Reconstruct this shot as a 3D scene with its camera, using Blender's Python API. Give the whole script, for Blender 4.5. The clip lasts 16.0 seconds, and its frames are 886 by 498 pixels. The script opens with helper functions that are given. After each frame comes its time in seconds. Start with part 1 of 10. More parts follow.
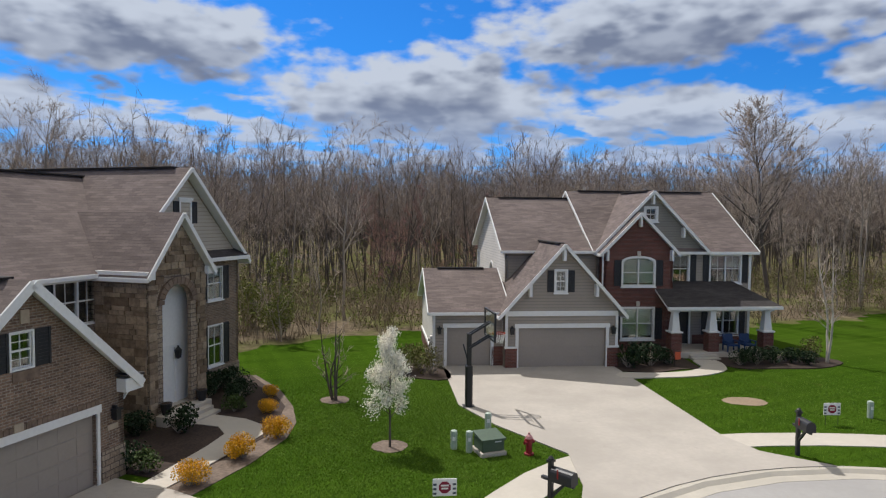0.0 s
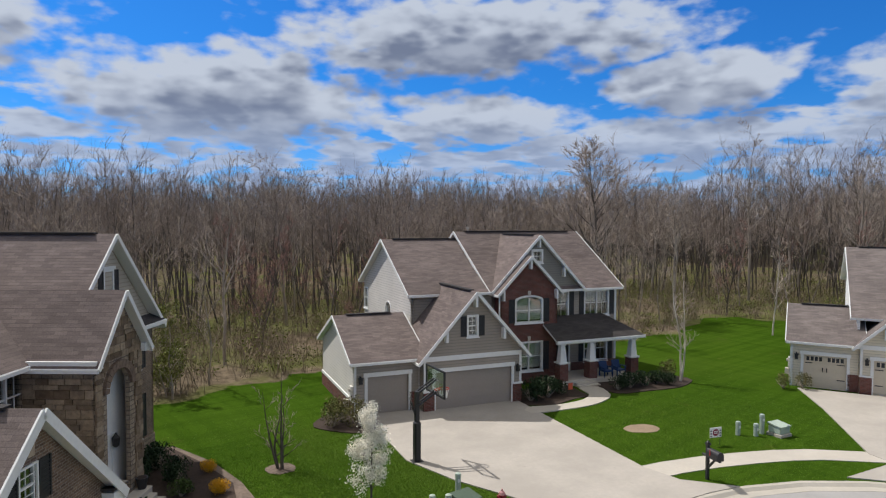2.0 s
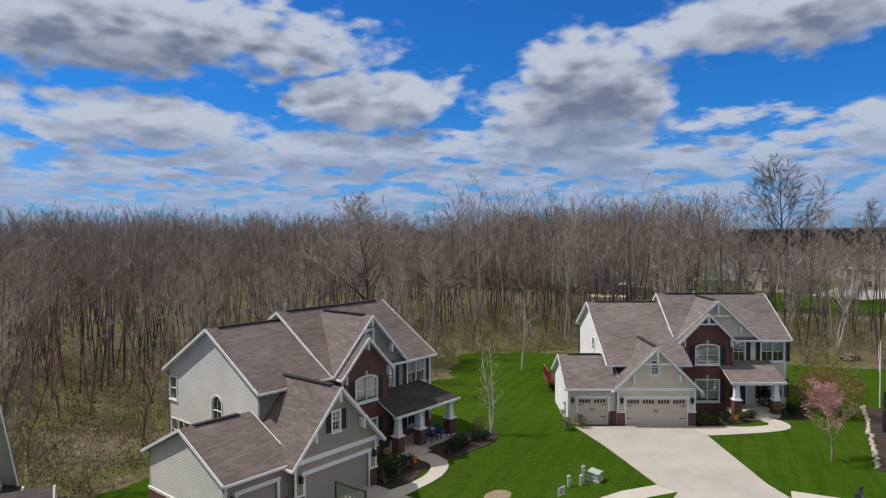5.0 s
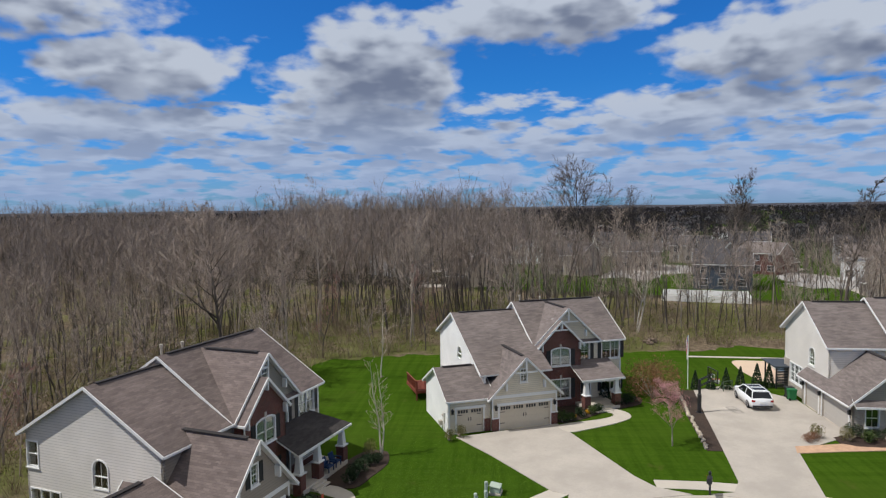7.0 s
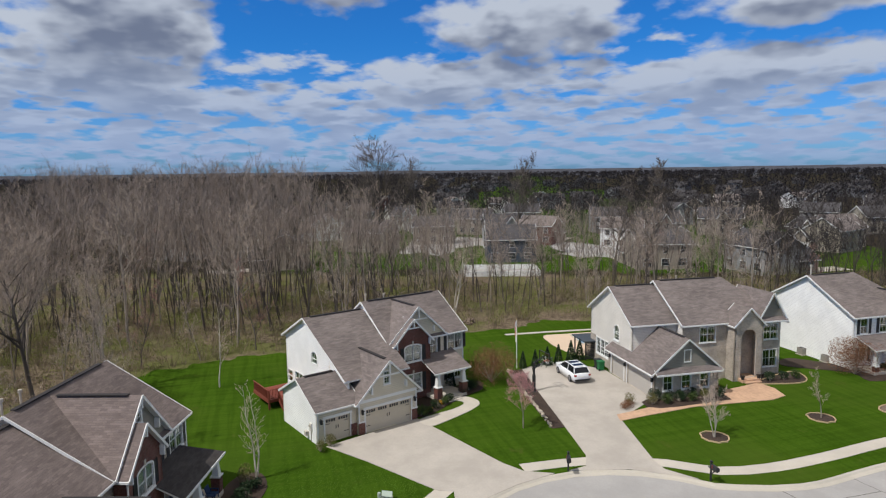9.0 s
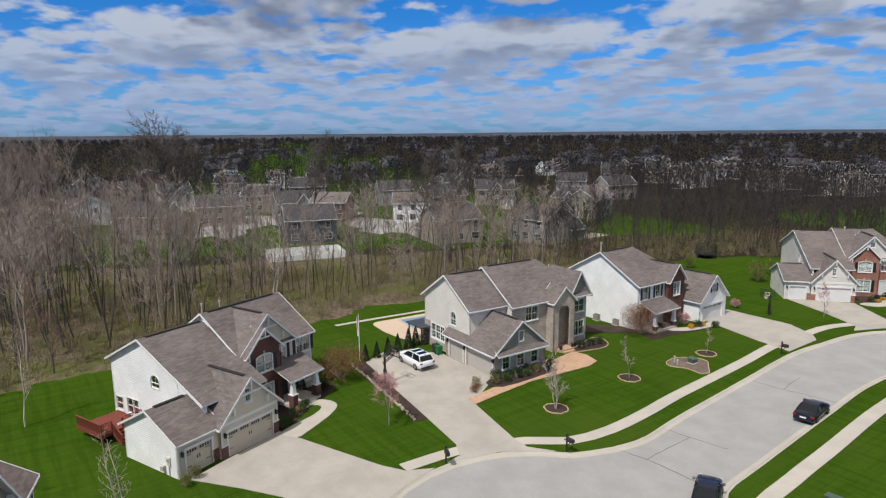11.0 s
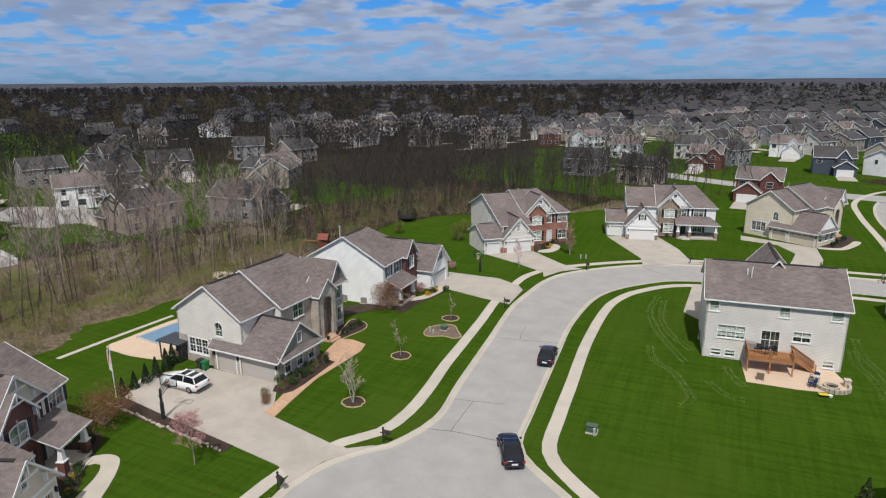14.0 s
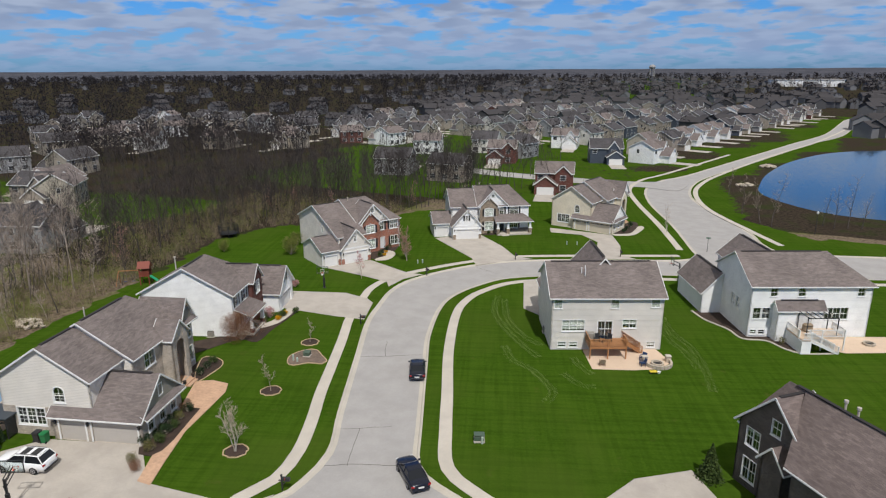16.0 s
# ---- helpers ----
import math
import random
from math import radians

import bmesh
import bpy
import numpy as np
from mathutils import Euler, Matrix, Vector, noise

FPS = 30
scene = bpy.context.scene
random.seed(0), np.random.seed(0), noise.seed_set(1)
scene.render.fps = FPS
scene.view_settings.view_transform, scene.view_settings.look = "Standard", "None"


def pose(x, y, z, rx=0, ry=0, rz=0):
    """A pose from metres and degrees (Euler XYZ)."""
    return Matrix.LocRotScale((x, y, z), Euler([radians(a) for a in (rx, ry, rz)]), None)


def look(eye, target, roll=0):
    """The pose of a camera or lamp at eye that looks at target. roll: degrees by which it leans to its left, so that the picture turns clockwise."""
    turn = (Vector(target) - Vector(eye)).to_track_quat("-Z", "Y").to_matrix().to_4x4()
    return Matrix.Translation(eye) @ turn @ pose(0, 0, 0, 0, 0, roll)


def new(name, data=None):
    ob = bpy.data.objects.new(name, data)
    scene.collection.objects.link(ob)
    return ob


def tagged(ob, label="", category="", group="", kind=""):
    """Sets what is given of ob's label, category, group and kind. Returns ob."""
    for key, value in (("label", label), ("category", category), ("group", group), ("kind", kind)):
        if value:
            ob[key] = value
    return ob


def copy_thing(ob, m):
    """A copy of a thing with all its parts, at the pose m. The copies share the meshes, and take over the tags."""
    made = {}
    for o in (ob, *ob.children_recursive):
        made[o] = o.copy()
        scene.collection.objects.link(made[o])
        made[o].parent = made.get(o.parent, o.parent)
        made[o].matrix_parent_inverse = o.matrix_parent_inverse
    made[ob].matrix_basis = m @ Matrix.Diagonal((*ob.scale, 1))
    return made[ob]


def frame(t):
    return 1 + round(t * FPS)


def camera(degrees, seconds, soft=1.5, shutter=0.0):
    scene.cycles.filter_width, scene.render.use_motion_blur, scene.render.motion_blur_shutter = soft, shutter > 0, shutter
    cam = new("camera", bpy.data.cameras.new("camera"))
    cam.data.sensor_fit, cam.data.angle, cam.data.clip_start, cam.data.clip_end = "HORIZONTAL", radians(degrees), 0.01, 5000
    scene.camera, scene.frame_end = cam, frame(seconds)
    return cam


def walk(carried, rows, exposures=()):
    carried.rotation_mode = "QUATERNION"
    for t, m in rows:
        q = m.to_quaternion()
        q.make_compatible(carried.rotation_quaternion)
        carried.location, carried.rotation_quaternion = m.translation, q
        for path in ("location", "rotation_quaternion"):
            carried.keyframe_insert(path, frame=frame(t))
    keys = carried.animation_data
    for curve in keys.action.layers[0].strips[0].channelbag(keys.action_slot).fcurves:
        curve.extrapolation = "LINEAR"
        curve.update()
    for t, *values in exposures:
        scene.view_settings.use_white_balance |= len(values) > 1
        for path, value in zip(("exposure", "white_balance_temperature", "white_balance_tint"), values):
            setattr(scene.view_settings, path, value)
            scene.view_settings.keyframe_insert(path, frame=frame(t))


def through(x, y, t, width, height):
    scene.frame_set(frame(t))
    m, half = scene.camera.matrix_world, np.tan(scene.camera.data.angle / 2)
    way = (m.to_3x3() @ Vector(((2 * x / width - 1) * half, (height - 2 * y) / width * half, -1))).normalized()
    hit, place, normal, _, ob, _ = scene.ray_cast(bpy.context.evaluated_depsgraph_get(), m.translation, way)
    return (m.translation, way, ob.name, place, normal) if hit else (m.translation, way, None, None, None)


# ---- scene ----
cam = camera(69.3, 16.0, soft=1.2)
METRES, EYE, TILT, LEAN, TURN = 62.0, 7.0, -2.4, 0.3, 0.0
PATH = [
    (0, (0.044, 0.06, 7.712), (0.071, 2.058, 7.617), 0.5),
    (0.5, (-1.324, -0.124, 8.211), (-1.135, 1.865, 8.119), 0.4),
    (1, (-2.767, -0.139, 8.819), (-2.426, 1.829, 8.729), 0.3),
    (1.5, (-4.179, -0.167, 9.481), (-3.705, 1.774, 9.398), 0.3),
    (2, (-5.664, -0.103, 10.232), (-5.058, 1.802, 10.15), 0.2),
    (2.5, (-7.172, 0.102, 11.0), (-6.424, 1.955, 10.922), 0.1),
    (3, (-8.687, 0.428, 11.818), (-7.795, 2.216, 11.743), -0.0),
    (3.5, (-10.232, 0.884, 12.624), (-9.198, 2.594, 12.551), -0.1),
    (6, (-16.804, 6.374, 16.739), (-15.173, 7.528, 16.67), -0.6),
    (6.5, (-17.823, 7.665, 17.686), (-16.107, 8.688, 17.588), -0.7),
    (7, (-18.847, 8.975, 18.561), (-17.058, 9.86, 18.438), -0.8),
    (7.5, (-19.784, 10.502, 19.545), (-17.929, 11.234, 19.392), -0.8),
    (8, (-20.488, 12.097, 20.427), (-18.578, 12.664, 20.246), -0.8),
    (8.5, (-21.052, 13.816, 21.404), (-19.102, 14.211, 21.193), -0.9),
    (9, (-21.417, 15.604, 22.275), (-19.444, 15.824, 22.035), -0.8),
    (11.5, (-20.182, 25.095, 26.453), (-18.33, 24.442, 26.072), -0.5),
    (12, (-19.569, 26.863, 27.275), (-17.787, 26.051, 26.868), -0.5),
    (12.5, (-18.767, 28.507, 28.096), (-17.068, 27.546, 27.663), -0.5),
    (13, (-17.826, 30.079, 28.934), (-16.223, 28.976, 28.475), -0.5),
    (13.5, (-16.764, 31.602, 29.821), (-15.267, 30.368, 29.335), -0.4),
    (14, (-15.556, 33.024, 30.767), (-14.177, 31.666, 30.259), -0.4),
    (14.5, (-14.212, 34.379, 31.76), (-12.959, 32.911, 31.238), -0.4),
    (15, (-12.712, 35.544, 32.632), (-11.586, 33.979, 32.098), -0.4),
    (15.5, (-11.139, 36.568, 33.599), (-10.141, 34.922, 33.057), -0.3),
    (16, (-9.53, 37.497, 34.516), (-8.664, 35.777, 33.976), -0.3),
]
walk(cam, [(t, look(eye, target, roll)) for t, eye, target, roll in PATH], exposures=[(0.0, 0.04), (3.5, -0.06), (9.0, -0.12), (12.0, -0.15), (16.0, -0.20)])

# ---- light ----
SUN_TO = Vector((-0.60, 0.76, 0.0)).normalized()
SUN_ELEV = radians(56)
sun_dir = Vector((SUN_TO.x * math.cos(SUN_ELEV), SUN_TO.y * math.cos(SUN_ELEV), math.sin(SUN_ELEV)))
sun_data = bpy.data.lights.new("sun", "SUN")
sun_data.energy, sun_data.angle, sun_data.color = 3.9, radians(0.6), (1.0, 0.965, 0.925)
sun = new("sun", sun_data)
sun.matrix_world = look((0, 0, 100), Vector((0, 0, 100)) - sun_dir)

world = bpy.data.worlds.new("sky")
scene.world = world
world.use_nodes = True


class Nodes:
    """Short names for building node trees."""

    def __init__(self, tree):
        self.tree = tree
        tree.nodes.clear()

    def add(self, kind, **settings):
        node = self.tree.nodes.new(kind)
        for key, value in settings.items():
            if key == "op":
                node.operation = value
            elif key == "blend":
                node.blend_type = value
            elif key == "data":
                node.data_type = value
            elif key == "dims":
                node.noise_dimensions = value
        return node

    def set(self, socket, value):
        if hasattr(value, "is_output"):
            self.tree.links.new(value, socket)
        else:
            socket.default_value = value

    def math(self, op, a, b=0.0, c=0.0, clamp=False):
        node = self.add("ShaderNodeMath", op=op)
        node.use_clamp = clamp
        self.set(node.inputs[0], a)
        self.set(node.inputs[1], b)
        self.set(node.inputs[2], c)
        return node.outputs[0]

    def vmath(self, op, a, b=(0, 0, 0)):
        node = self.add("ShaderNodeVectorMath", op=op)
        self.set(node.inputs[0], a)
        self.set(node.inputs[1], b)
        return node.outputs[0]

    def noise(self, vector, scale, detail=4.0, rough=0.55, distort=0.0):
        node = self.add("ShaderNodeTexNoise")
        self.set(node.inputs["Vector"], vector)
        node.inputs["Scale"].default_value, node.inputs["Detail"].default_value = scale, detail
        node.inputs["Roughness"].default_value, node.inputs["Distortion"].default_value = rough, distort
        return node.outputs[0]

    def ramp(self, value, lo, hi, a=0.0, b=1.0):
        node = self.add("ShaderNodeMapRange")
        node.interpolation_type = "SMOOTHSTEP"
        self.set(node.inputs[0], value)
        for n, v in enumerate((lo, hi, a, b)):
            node.inputs[n + 1].default_value = v
        return node.outputs[0]

    def mix(self, factor, a, b, blend="MIX"):
        node = self.add("ShaderNodeMix", data="RGBA", blend=blend)
        self.set(node.inputs[0], factor)
        self.set(node.inputs[6], (*a, 1) if isinstance(a, tuple) else a)
        self.set(node.inputs[7], (*b, 1) if isinstance(b, tuple) else b)
        return node.outputs[2]

    def xyz(self, vector):
        node = self.add("ShaderNodeSeparateXYZ")
        self.set(node.inputs[0], vector)
        return node.outputs

    def join(self, x, y, z):
        node = self.add("ShaderNodeCombineXYZ")
        for n, v in enumerate((x, y, z)):
            self.set(node.inputs[n], v)
        return node.outputs[0]

    def bump(self, height, strength=0.3, distance=0.02):
        node = self.add("ShaderNodeBump")
        node.inputs["Strength"].default_value, node.inputs["Distance"].default_value = strength, distance
        self.set(node.inputs["Height"], height)
        return node.outputs[0]


# heaped clouds: bearing and height over the horizon, half width and half height, in degrees
HEAPS = [
    (-24.3, 14.2, 11.8, 4.0), (-31.6, 8.0, 4.5, 2.3), (0.0, 10.3, 14.0, 4.2), (20.9, 15.9, 16.8, 4.0), (20.6, 8.8, 8.3, 2.4), (35.0, 7.4, 5.5, 1.6), (38.6, 11.4, 8.3, 2.8), (41.0, 7.0, 9.0, 1.4),
    (58.5, 12.0, 8.0, 5.2), (72.0, 16.2, 9.8, 3.2), (56.0, 8.3, 6.5, 1.9), (60.0, 6.4, 13.0, 1.4), (84.5, 7.8, 7.5, 2.3), (91.0, 12.4, 8.4, 2.9), (108.0, 7.4, 10.6, 2.0), (112.5, 12.8, 9.0, 2.4),
    (130.0, 9.9, 9.0, 2.3), (152.0, 10.5, 8.0, 2.2), (-50.0, 13.0, 12.0, 4.5), (175.0, 14.0, 16.0, 4.5), (-80.0, 20.0, 18.0, 7.0), (210.0, 25.0, 25.0, 8.0), (60.0, 34.0, 25.0, 9.0), (130.0, 30.0, 22.0, 8.0),
]


def build_sky():
    n = Nodes(world.node_tree)
    sky = n.add("ShaderNodeTexSky")
    sky.sky_type, sky.sun_disc = "NISHITA", False
    sky.sun_elevation, sky.sun_rotation = SUN_ELEV, math.atan2(SUN_TO.x, SUN_TO.y)
    sky.air_density, sky.dust_density, sky.ozone_density = 1.0, 0.6, 1.6
    way = n.add("ShaderNodeTexCoord").outputs["Generated"]
    x, y, z = n.xyz(way)
    deg = 180 / math.pi
    bearing = n.math("MULTIPLY", n.math("ARCTAN2", x, y), deg)
    # bearings run from -90 to 270, so that the seam lies behind the walk
    bearing = n.math("ADD", bearing, n.math("MULTIPLY", n.math("LESS_THAN", bearing, -90.0), 360.0))
    height = n.math("MULTIPLY", n.math("ARCSINE", z), deg)

    def heaps(rise, fine):
        """How deep in cloud a place lies, looked up some degrees above it."""
        up = n.math("ADD", height, rise)
        at = n.join(n.math("MULTIPLY", bearing, 0.13), n.math("MULTIPLY", up, 0.26), 0.37)
        swell = n.add("ShaderNodeTexNoise")
        n.set(swell.inputs["Vector"], at)
        swell.inputs["Scale"].default_value, swell.inputs["Detail"].default_value, swell.inputs["Roughness"].default_value = 1.0, 3.5, 0.5
        sx, sy, _ = n.xyz(swell.outputs[1])
        b = n.math("ADD", bearing, n.math("MULTIPLY", n.math("SUBTRACT", sx, 0.5), 12.0))
        e = n.math("ADD", up, n.math("MULTIPLY", n.math("SUBTRACT", sy, 0.5), 4.6))
        best = -1.6
        for a0, e0, ra, re in HEAPS:
            dx = n.math("MULTIPLY", n.math("SUBTRACT", b, a0), 1 / ra)
            dy = n.math("MULTIPLY", n.math("SUBTRACT", e, e0), 1 / re)
            # flat bases: a heap ends sooner below than above
            dy = n.math("MAXIMUM", dy, n.math("MULTIPLY", dy, -1.3))
            v = n.math("SUBTRACT", 1.0, n.math("ADD", n.math("MULTIPLY", dx, dx), n.math("MULTIPLY", dy, dy)))
            best = n.math("MAXIMUM", best, v)
        puffs = n.add("ShaderNodeTexVoronoi")
        puffs.feature = "SMOOTH_F1"
        n.set(puffs.inputs["Vector"], n.vmath("ADD", at, n.vmath("MULTIPLY", swell.outputs[1], (0.5, 0.5, 0.0))))
        puffs.inputs["Scale"].default_value, puffs.inputs["Smoothness"].default_value = 3.4, 0.35
        knobs = n.math("SUBTRACT", 0.42, puffs.outputs["Distance"])
        billow = n.math("ADD", n.math("MULTIPLY", n.math("SUBTRACT", n.noise(at, 2.6, fine, 0.5), 0.5), 0.78), n.math("MULTIPLY", knobs, 0.26))
        body = n.math("ADD", n.math("MULTIPLY", best, 0.60), n.math("MULTIPLY", billow, 1.7))
        # a broken bright sheet overhead, out of view, added as fill light
        fill_sheet = n.math("ADD", n.ramp(up, 20.0, 32.0, -1.6, 0.42), n.math("MULTIPLY", billow, 1.7))
        body = n.math("MAXIMUM", body, fill_sheet)
        # rows of small flat heaps far off, low over the horizon
        over = n.math("ADD", n.math("MAXIMUM", n.math("MULTIPLY", up, 1 / deg), 0.0), 0.19)
        deck = n.join(n.math("DIVIDE", x, over), n.math("DIVIDE", y, over), 0.0)
        rows = n.math("MULTIPLY", n.math("SUBTRACT", n.noise(deck, 4.4, fine, 0.5, 0.1), 0.495), 3.4)
        rows = n.math("ADD", rows, n.ramp(up, 6.5, 13.0, 0.14, -0.9))
        return n.math("MAXIMUM", body, rows)

    body, above = heaps(0.0, 4.5), heaps(n.ramp(height, 1.0, 10.0, 0.7, 2.5), 2.5)
    cover = n.ramp(body, -0.30, 0.22)
    thick = n.math("ADD", n.math("MULTIPLY", body, 0.22), n.math("MULTIPLY", above, 0.80))
    thick = n.math("MULTIPLY", n.ramp(thick, -0.16, 0.50), n.ramp(height, 1.5, 11.0, 0.5, 1.0))
    soft = n.noise(n.join(n.math("MULTIPLY", bearing, 0.22), n.math("MULTIPLY", height, 0.5), 4.1), 1.0, 2.5, 0.5)
    thick = n.math("MULTIPLY", thick, n.ramp(soft, 0.30, 0.62, 0.45, 1.0))
    thick = n.math("MULTIPLY", thick, n.ramp(height, 20.0, 30.0, 1.0, 0.2))
    white = n.mix(thick, (0.76, 0.845, 1.0), (0.245, 0.30, 0.445))
    # overhead the unseen fill sheet is thin and white
    white = n.mix(n.ramp(height, 20.0, 32.0), white, (0.86, 0.85, 0.82))
    haze = n.ramp(z, 0.0, 0.20, 1.0, 0.0)
    cloud = n.mix(n.math("MULTIPLY", haze, 0.66), white, (0.36, 0.55, 0.96))
    blue = n.add("ShaderNodeBackground")
    tone = n.mix(haze, (0.16, 0.80, 1.70), (0.44, 0.92, 1.86))
    n.set(blue.inputs[0], n.mix(1.0, sky.outputs[0], tone, "MULTIPLY"))
    blue.inputs[1].default_value = 0.074
    veil = n.add("ShaderNodeBackground")
    n.set(veil.inputs[0], cloud)
    veil.inputs[1].default_value = 0.70
    shader = n.add("ShaderNodeMixShader")
    n.set(shader.inputs[0], n.math("MULTIPLY", cover, n.ramp(z, -0.005, 0.03, 0.35, 1.0)))
    n.set(shader.inputs[1], blue.outputs[0])
    n.set(shader.inputs[2], veil.outputs[0])
    out = n.add("ShaderNodeOutputWorld")
    n.set(out.inputs[0], shader.outputs[0])


build_sky()


# ---- materials ----
def surface(name, build, rough=0.7, metal=0.0, spec=0.4, through=0.0):
    """A principled material; build(n) gives colour, and optionally a normal and a roughness."""
    m = bpy.data.materials.new(name)
    m.use_nodes = True
    n = Nodes(m.node_tree)
    shader, out = n.add("ShaderNodeBsdfPrincipled"), n.add("ShaderNodeOutputMaterial")
    n.set(out.inputs[0], shader.outputs[0])
    got = build(n)
    got = got if isinstance(got, tuple) and hasattr(got[0], "is_output") else (got,)
    n.set(shader.inputs["Base Color"], (*got[0], 1) if isinstance(got[0], tuple) else got[0])
    shader.inputs["Roughness"].default_value, shader.inputs["Metallic"].default_value = rough, metal
    shader.inputs["Specular IOR Level"].default_value = spec
    if len(got) > 1 and got[1] is not None:
        n.set(shader.inputs["Normal"], got[1])
    if len(got) > 2:
        n.set(shader.inputs["Roughness"], got[2])
    if through:
        # thin clumps let part of the light through
        thin, both = n.add("ShaderNodeBsdfTranslucent"), n.add("ShaderNodeMixShader")
        n.set(thin.inputs[0], got[0])
        both.inputs[0].default_value = through
        n.set(both.inputs[1], shader.outputs[0])
        n.set(both.inputs[2], thin.outputs[0])
        n.set(out.inputs[0], both.outputs[0])
    return m


def uv(n):
    return n.add("ShaderNodeTexCoord").outputs["UV"]


def spot(n):
    return n.add("ShaderNodeNewGeometry").outputs["Position"]


def own_random(n):
    return n.add("ShaderNodeObjectInfo").outputs["Random"]


def shade(c, k):
    return tuple(v * k for v in c)


def plain(name, c, rough=0.6, metal=0.0, wear=0.12, grain=9.0):
    def build(n):
        p = spot(n)
        f = n.math("ADD", n.math("MULTIPLY", n.noise(p, grain, 5), 0.6), n.math("MULTIPLY", n.noise(p, 0.7, 3), 0.4))
        f = n.ramp(f, 0.3, 0.7)
        return n.mix(f, shade(c, 1 - wear), shade(c, 1 + wear)), n.bump(n.noise(p, grain * 3, 3), 0.12, 0.01)

    return surface(name, build, rough, metal)


def siding(name, c, pitch=0.165):
    """Lapped boards: each board leans out a little to its lower edge."""

    def build(n):
        at = uv(n)
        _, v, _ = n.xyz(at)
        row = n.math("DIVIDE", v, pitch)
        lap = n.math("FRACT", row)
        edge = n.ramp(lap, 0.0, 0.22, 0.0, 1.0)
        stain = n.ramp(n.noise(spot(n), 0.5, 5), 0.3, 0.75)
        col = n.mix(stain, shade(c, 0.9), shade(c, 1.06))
        # the shade line at each lap is put into the colour
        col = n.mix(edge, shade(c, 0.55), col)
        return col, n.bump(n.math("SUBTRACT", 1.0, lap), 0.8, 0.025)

    return surface(name, build, 0.55)


def bricks(name, tones, mortar, wide=0.215, high=0.075, gap=0.012, rough=0.85, swing=0.9):
    def build(n):
        at = uv(n)
        node = n.add("ShaderNodeTexBrick")
        n.set(node.inputs["Vector"], at)
        node.inputs["Color1"].default_value, node.inputs["Color2"].default_value = (*tones[0], 1), (*tones[1], 1)
        node.inputs["Mortar"].default_value = (*mortar, 1)
        node.inputs["Scale"].default_value, node.inputs["Mortar Size"].default_value = 1.0, gap
        node.inputs["Brick Width"].default_value, node.inputs["Row Height"].default_value = wide, high
        node.inputs["Bias"].default_value = 0.0
        broad = n.ramp(n.noise(spot(n), 0.8, 5), 0.3, 0.7, 0.82, 1.14)
        fine = n.ramp(n.noise(spot(n), 14.0, 4), 0.3, 0.7, 1 - 0.25 * swing, 1 + 0.25 * swing)
        k = n.math("MULTIPLY", broad, fine)
        col = n.mix(1.0, node.outputs[0], n.join(k, k, k), "MULTIPLY")
        return col, n.bump(n.math("SUBTRACT", 1.0, node.outputs[1]), 0.5, 0.02)

    return surface(name, build, rough)


def shingles(name, c, warm=0.0):
    def build(n):
        at = uv(n)
        node = n.add("ShaderNodeTexBrick")
        n.set(node.inputs["Vector"], at)
        node.inputs["Color1"].default_value, node.inputs["Color2"].default_value = (*shade(c, 0.84), 1), (*shade(c, 1.14), 1)
        node.inputs["Mortar"].default_value = (*shade(c, 0.74), 1)
        node.inputs["Scale"].default_value, node.inputs["Mortar Size"].default_value = 1.0, 0.006
        node.inputs["Brick Width"].default_value, node.inputs["Row Height"].default_value = 0.42, 0.145
        node.offset_frequency = 2
        streak = n.ramp(n.noise(n.vmath("MULTIPLY", at, (0.7, 2.2, 1.0)), 1.0, 5), 0.3, 0.72, 0.88, 1.12)
        fine = n.ramp(n.noise(at, 23.0, 3), 0.25, 0.75, 0.82, 1.18)
        broad = n.ramp(n.noise(at, 0.22, 4), 0.3, 0.7, 0.86, 1.12)
        k = n.math("MULTIPLY", n.math("MULTIPLY", streak, fine), broad)
        col = n.mix(1.0, node.outputs[0], n.join(k, k, k), "MULTIPLY")
        lap = n.math("FRACT", n.math("DIVIDE", n.xyz(at)[1], 0.145))
        return col, n.bump(n.math("ADD", n.math("SUBTRACT", 1.0, lap), n.math("MULTIPLY", n.noise(at, 30.0, 2), 0.6)), 0.5, 0.012)

    return surface(name, build, 0.95, spec=0.18)


def concrete(name, c, joint=0.0, stain=0.14):
    def build(n):
        p = spot(n)
        f = n.ramp(n.noise(p, 0.35, 6, 0.6), 0.3, 0.7)
        g = n.ramp(n.noise(p, 6.0, 6, 0.65), 0.3, 0.7)
        col = n.mix(f, shade(c, 1 - stain), shade(c, 1 + stain * 0.6))
        col = n.mix(n.math("MULTIPLY", g, 0.35), col, shade(c, 0.82))
        drip = n.ramp(n.noise(p, 1.3, 8, 0.7, 0.6), 0.60, 0.74, 0.0, 0.45)
        col = n.mix(drip, col, shade(c, 0.72))
        return col, n.bump(n.noise(p, 40.0, 3), 0.15, 0.01)

    return surface(name, build, 0.9, spec=0.25)


def glass(name):
    m = bpy.data.materials.new(name)
    m.use_nodes = True
    n = Nodes(m.node_tree)
    shader, out = n.add("ShaderNodeBsdfPrincipled"), n.add("ShaderNodeOutputMaterial")
    shader.inputs["Base Color"].default_value = (0.82, 0.9, 0.9, 1)
    shader.inputs["Roughness"].default_value, shader.inputs["IOR"].default_value = 0.03, 1.9
    shader.inputs["Transmission Weight"].default_value = 1.0
    n.set(out.inputs[0], shader.outputs[0])
    return m


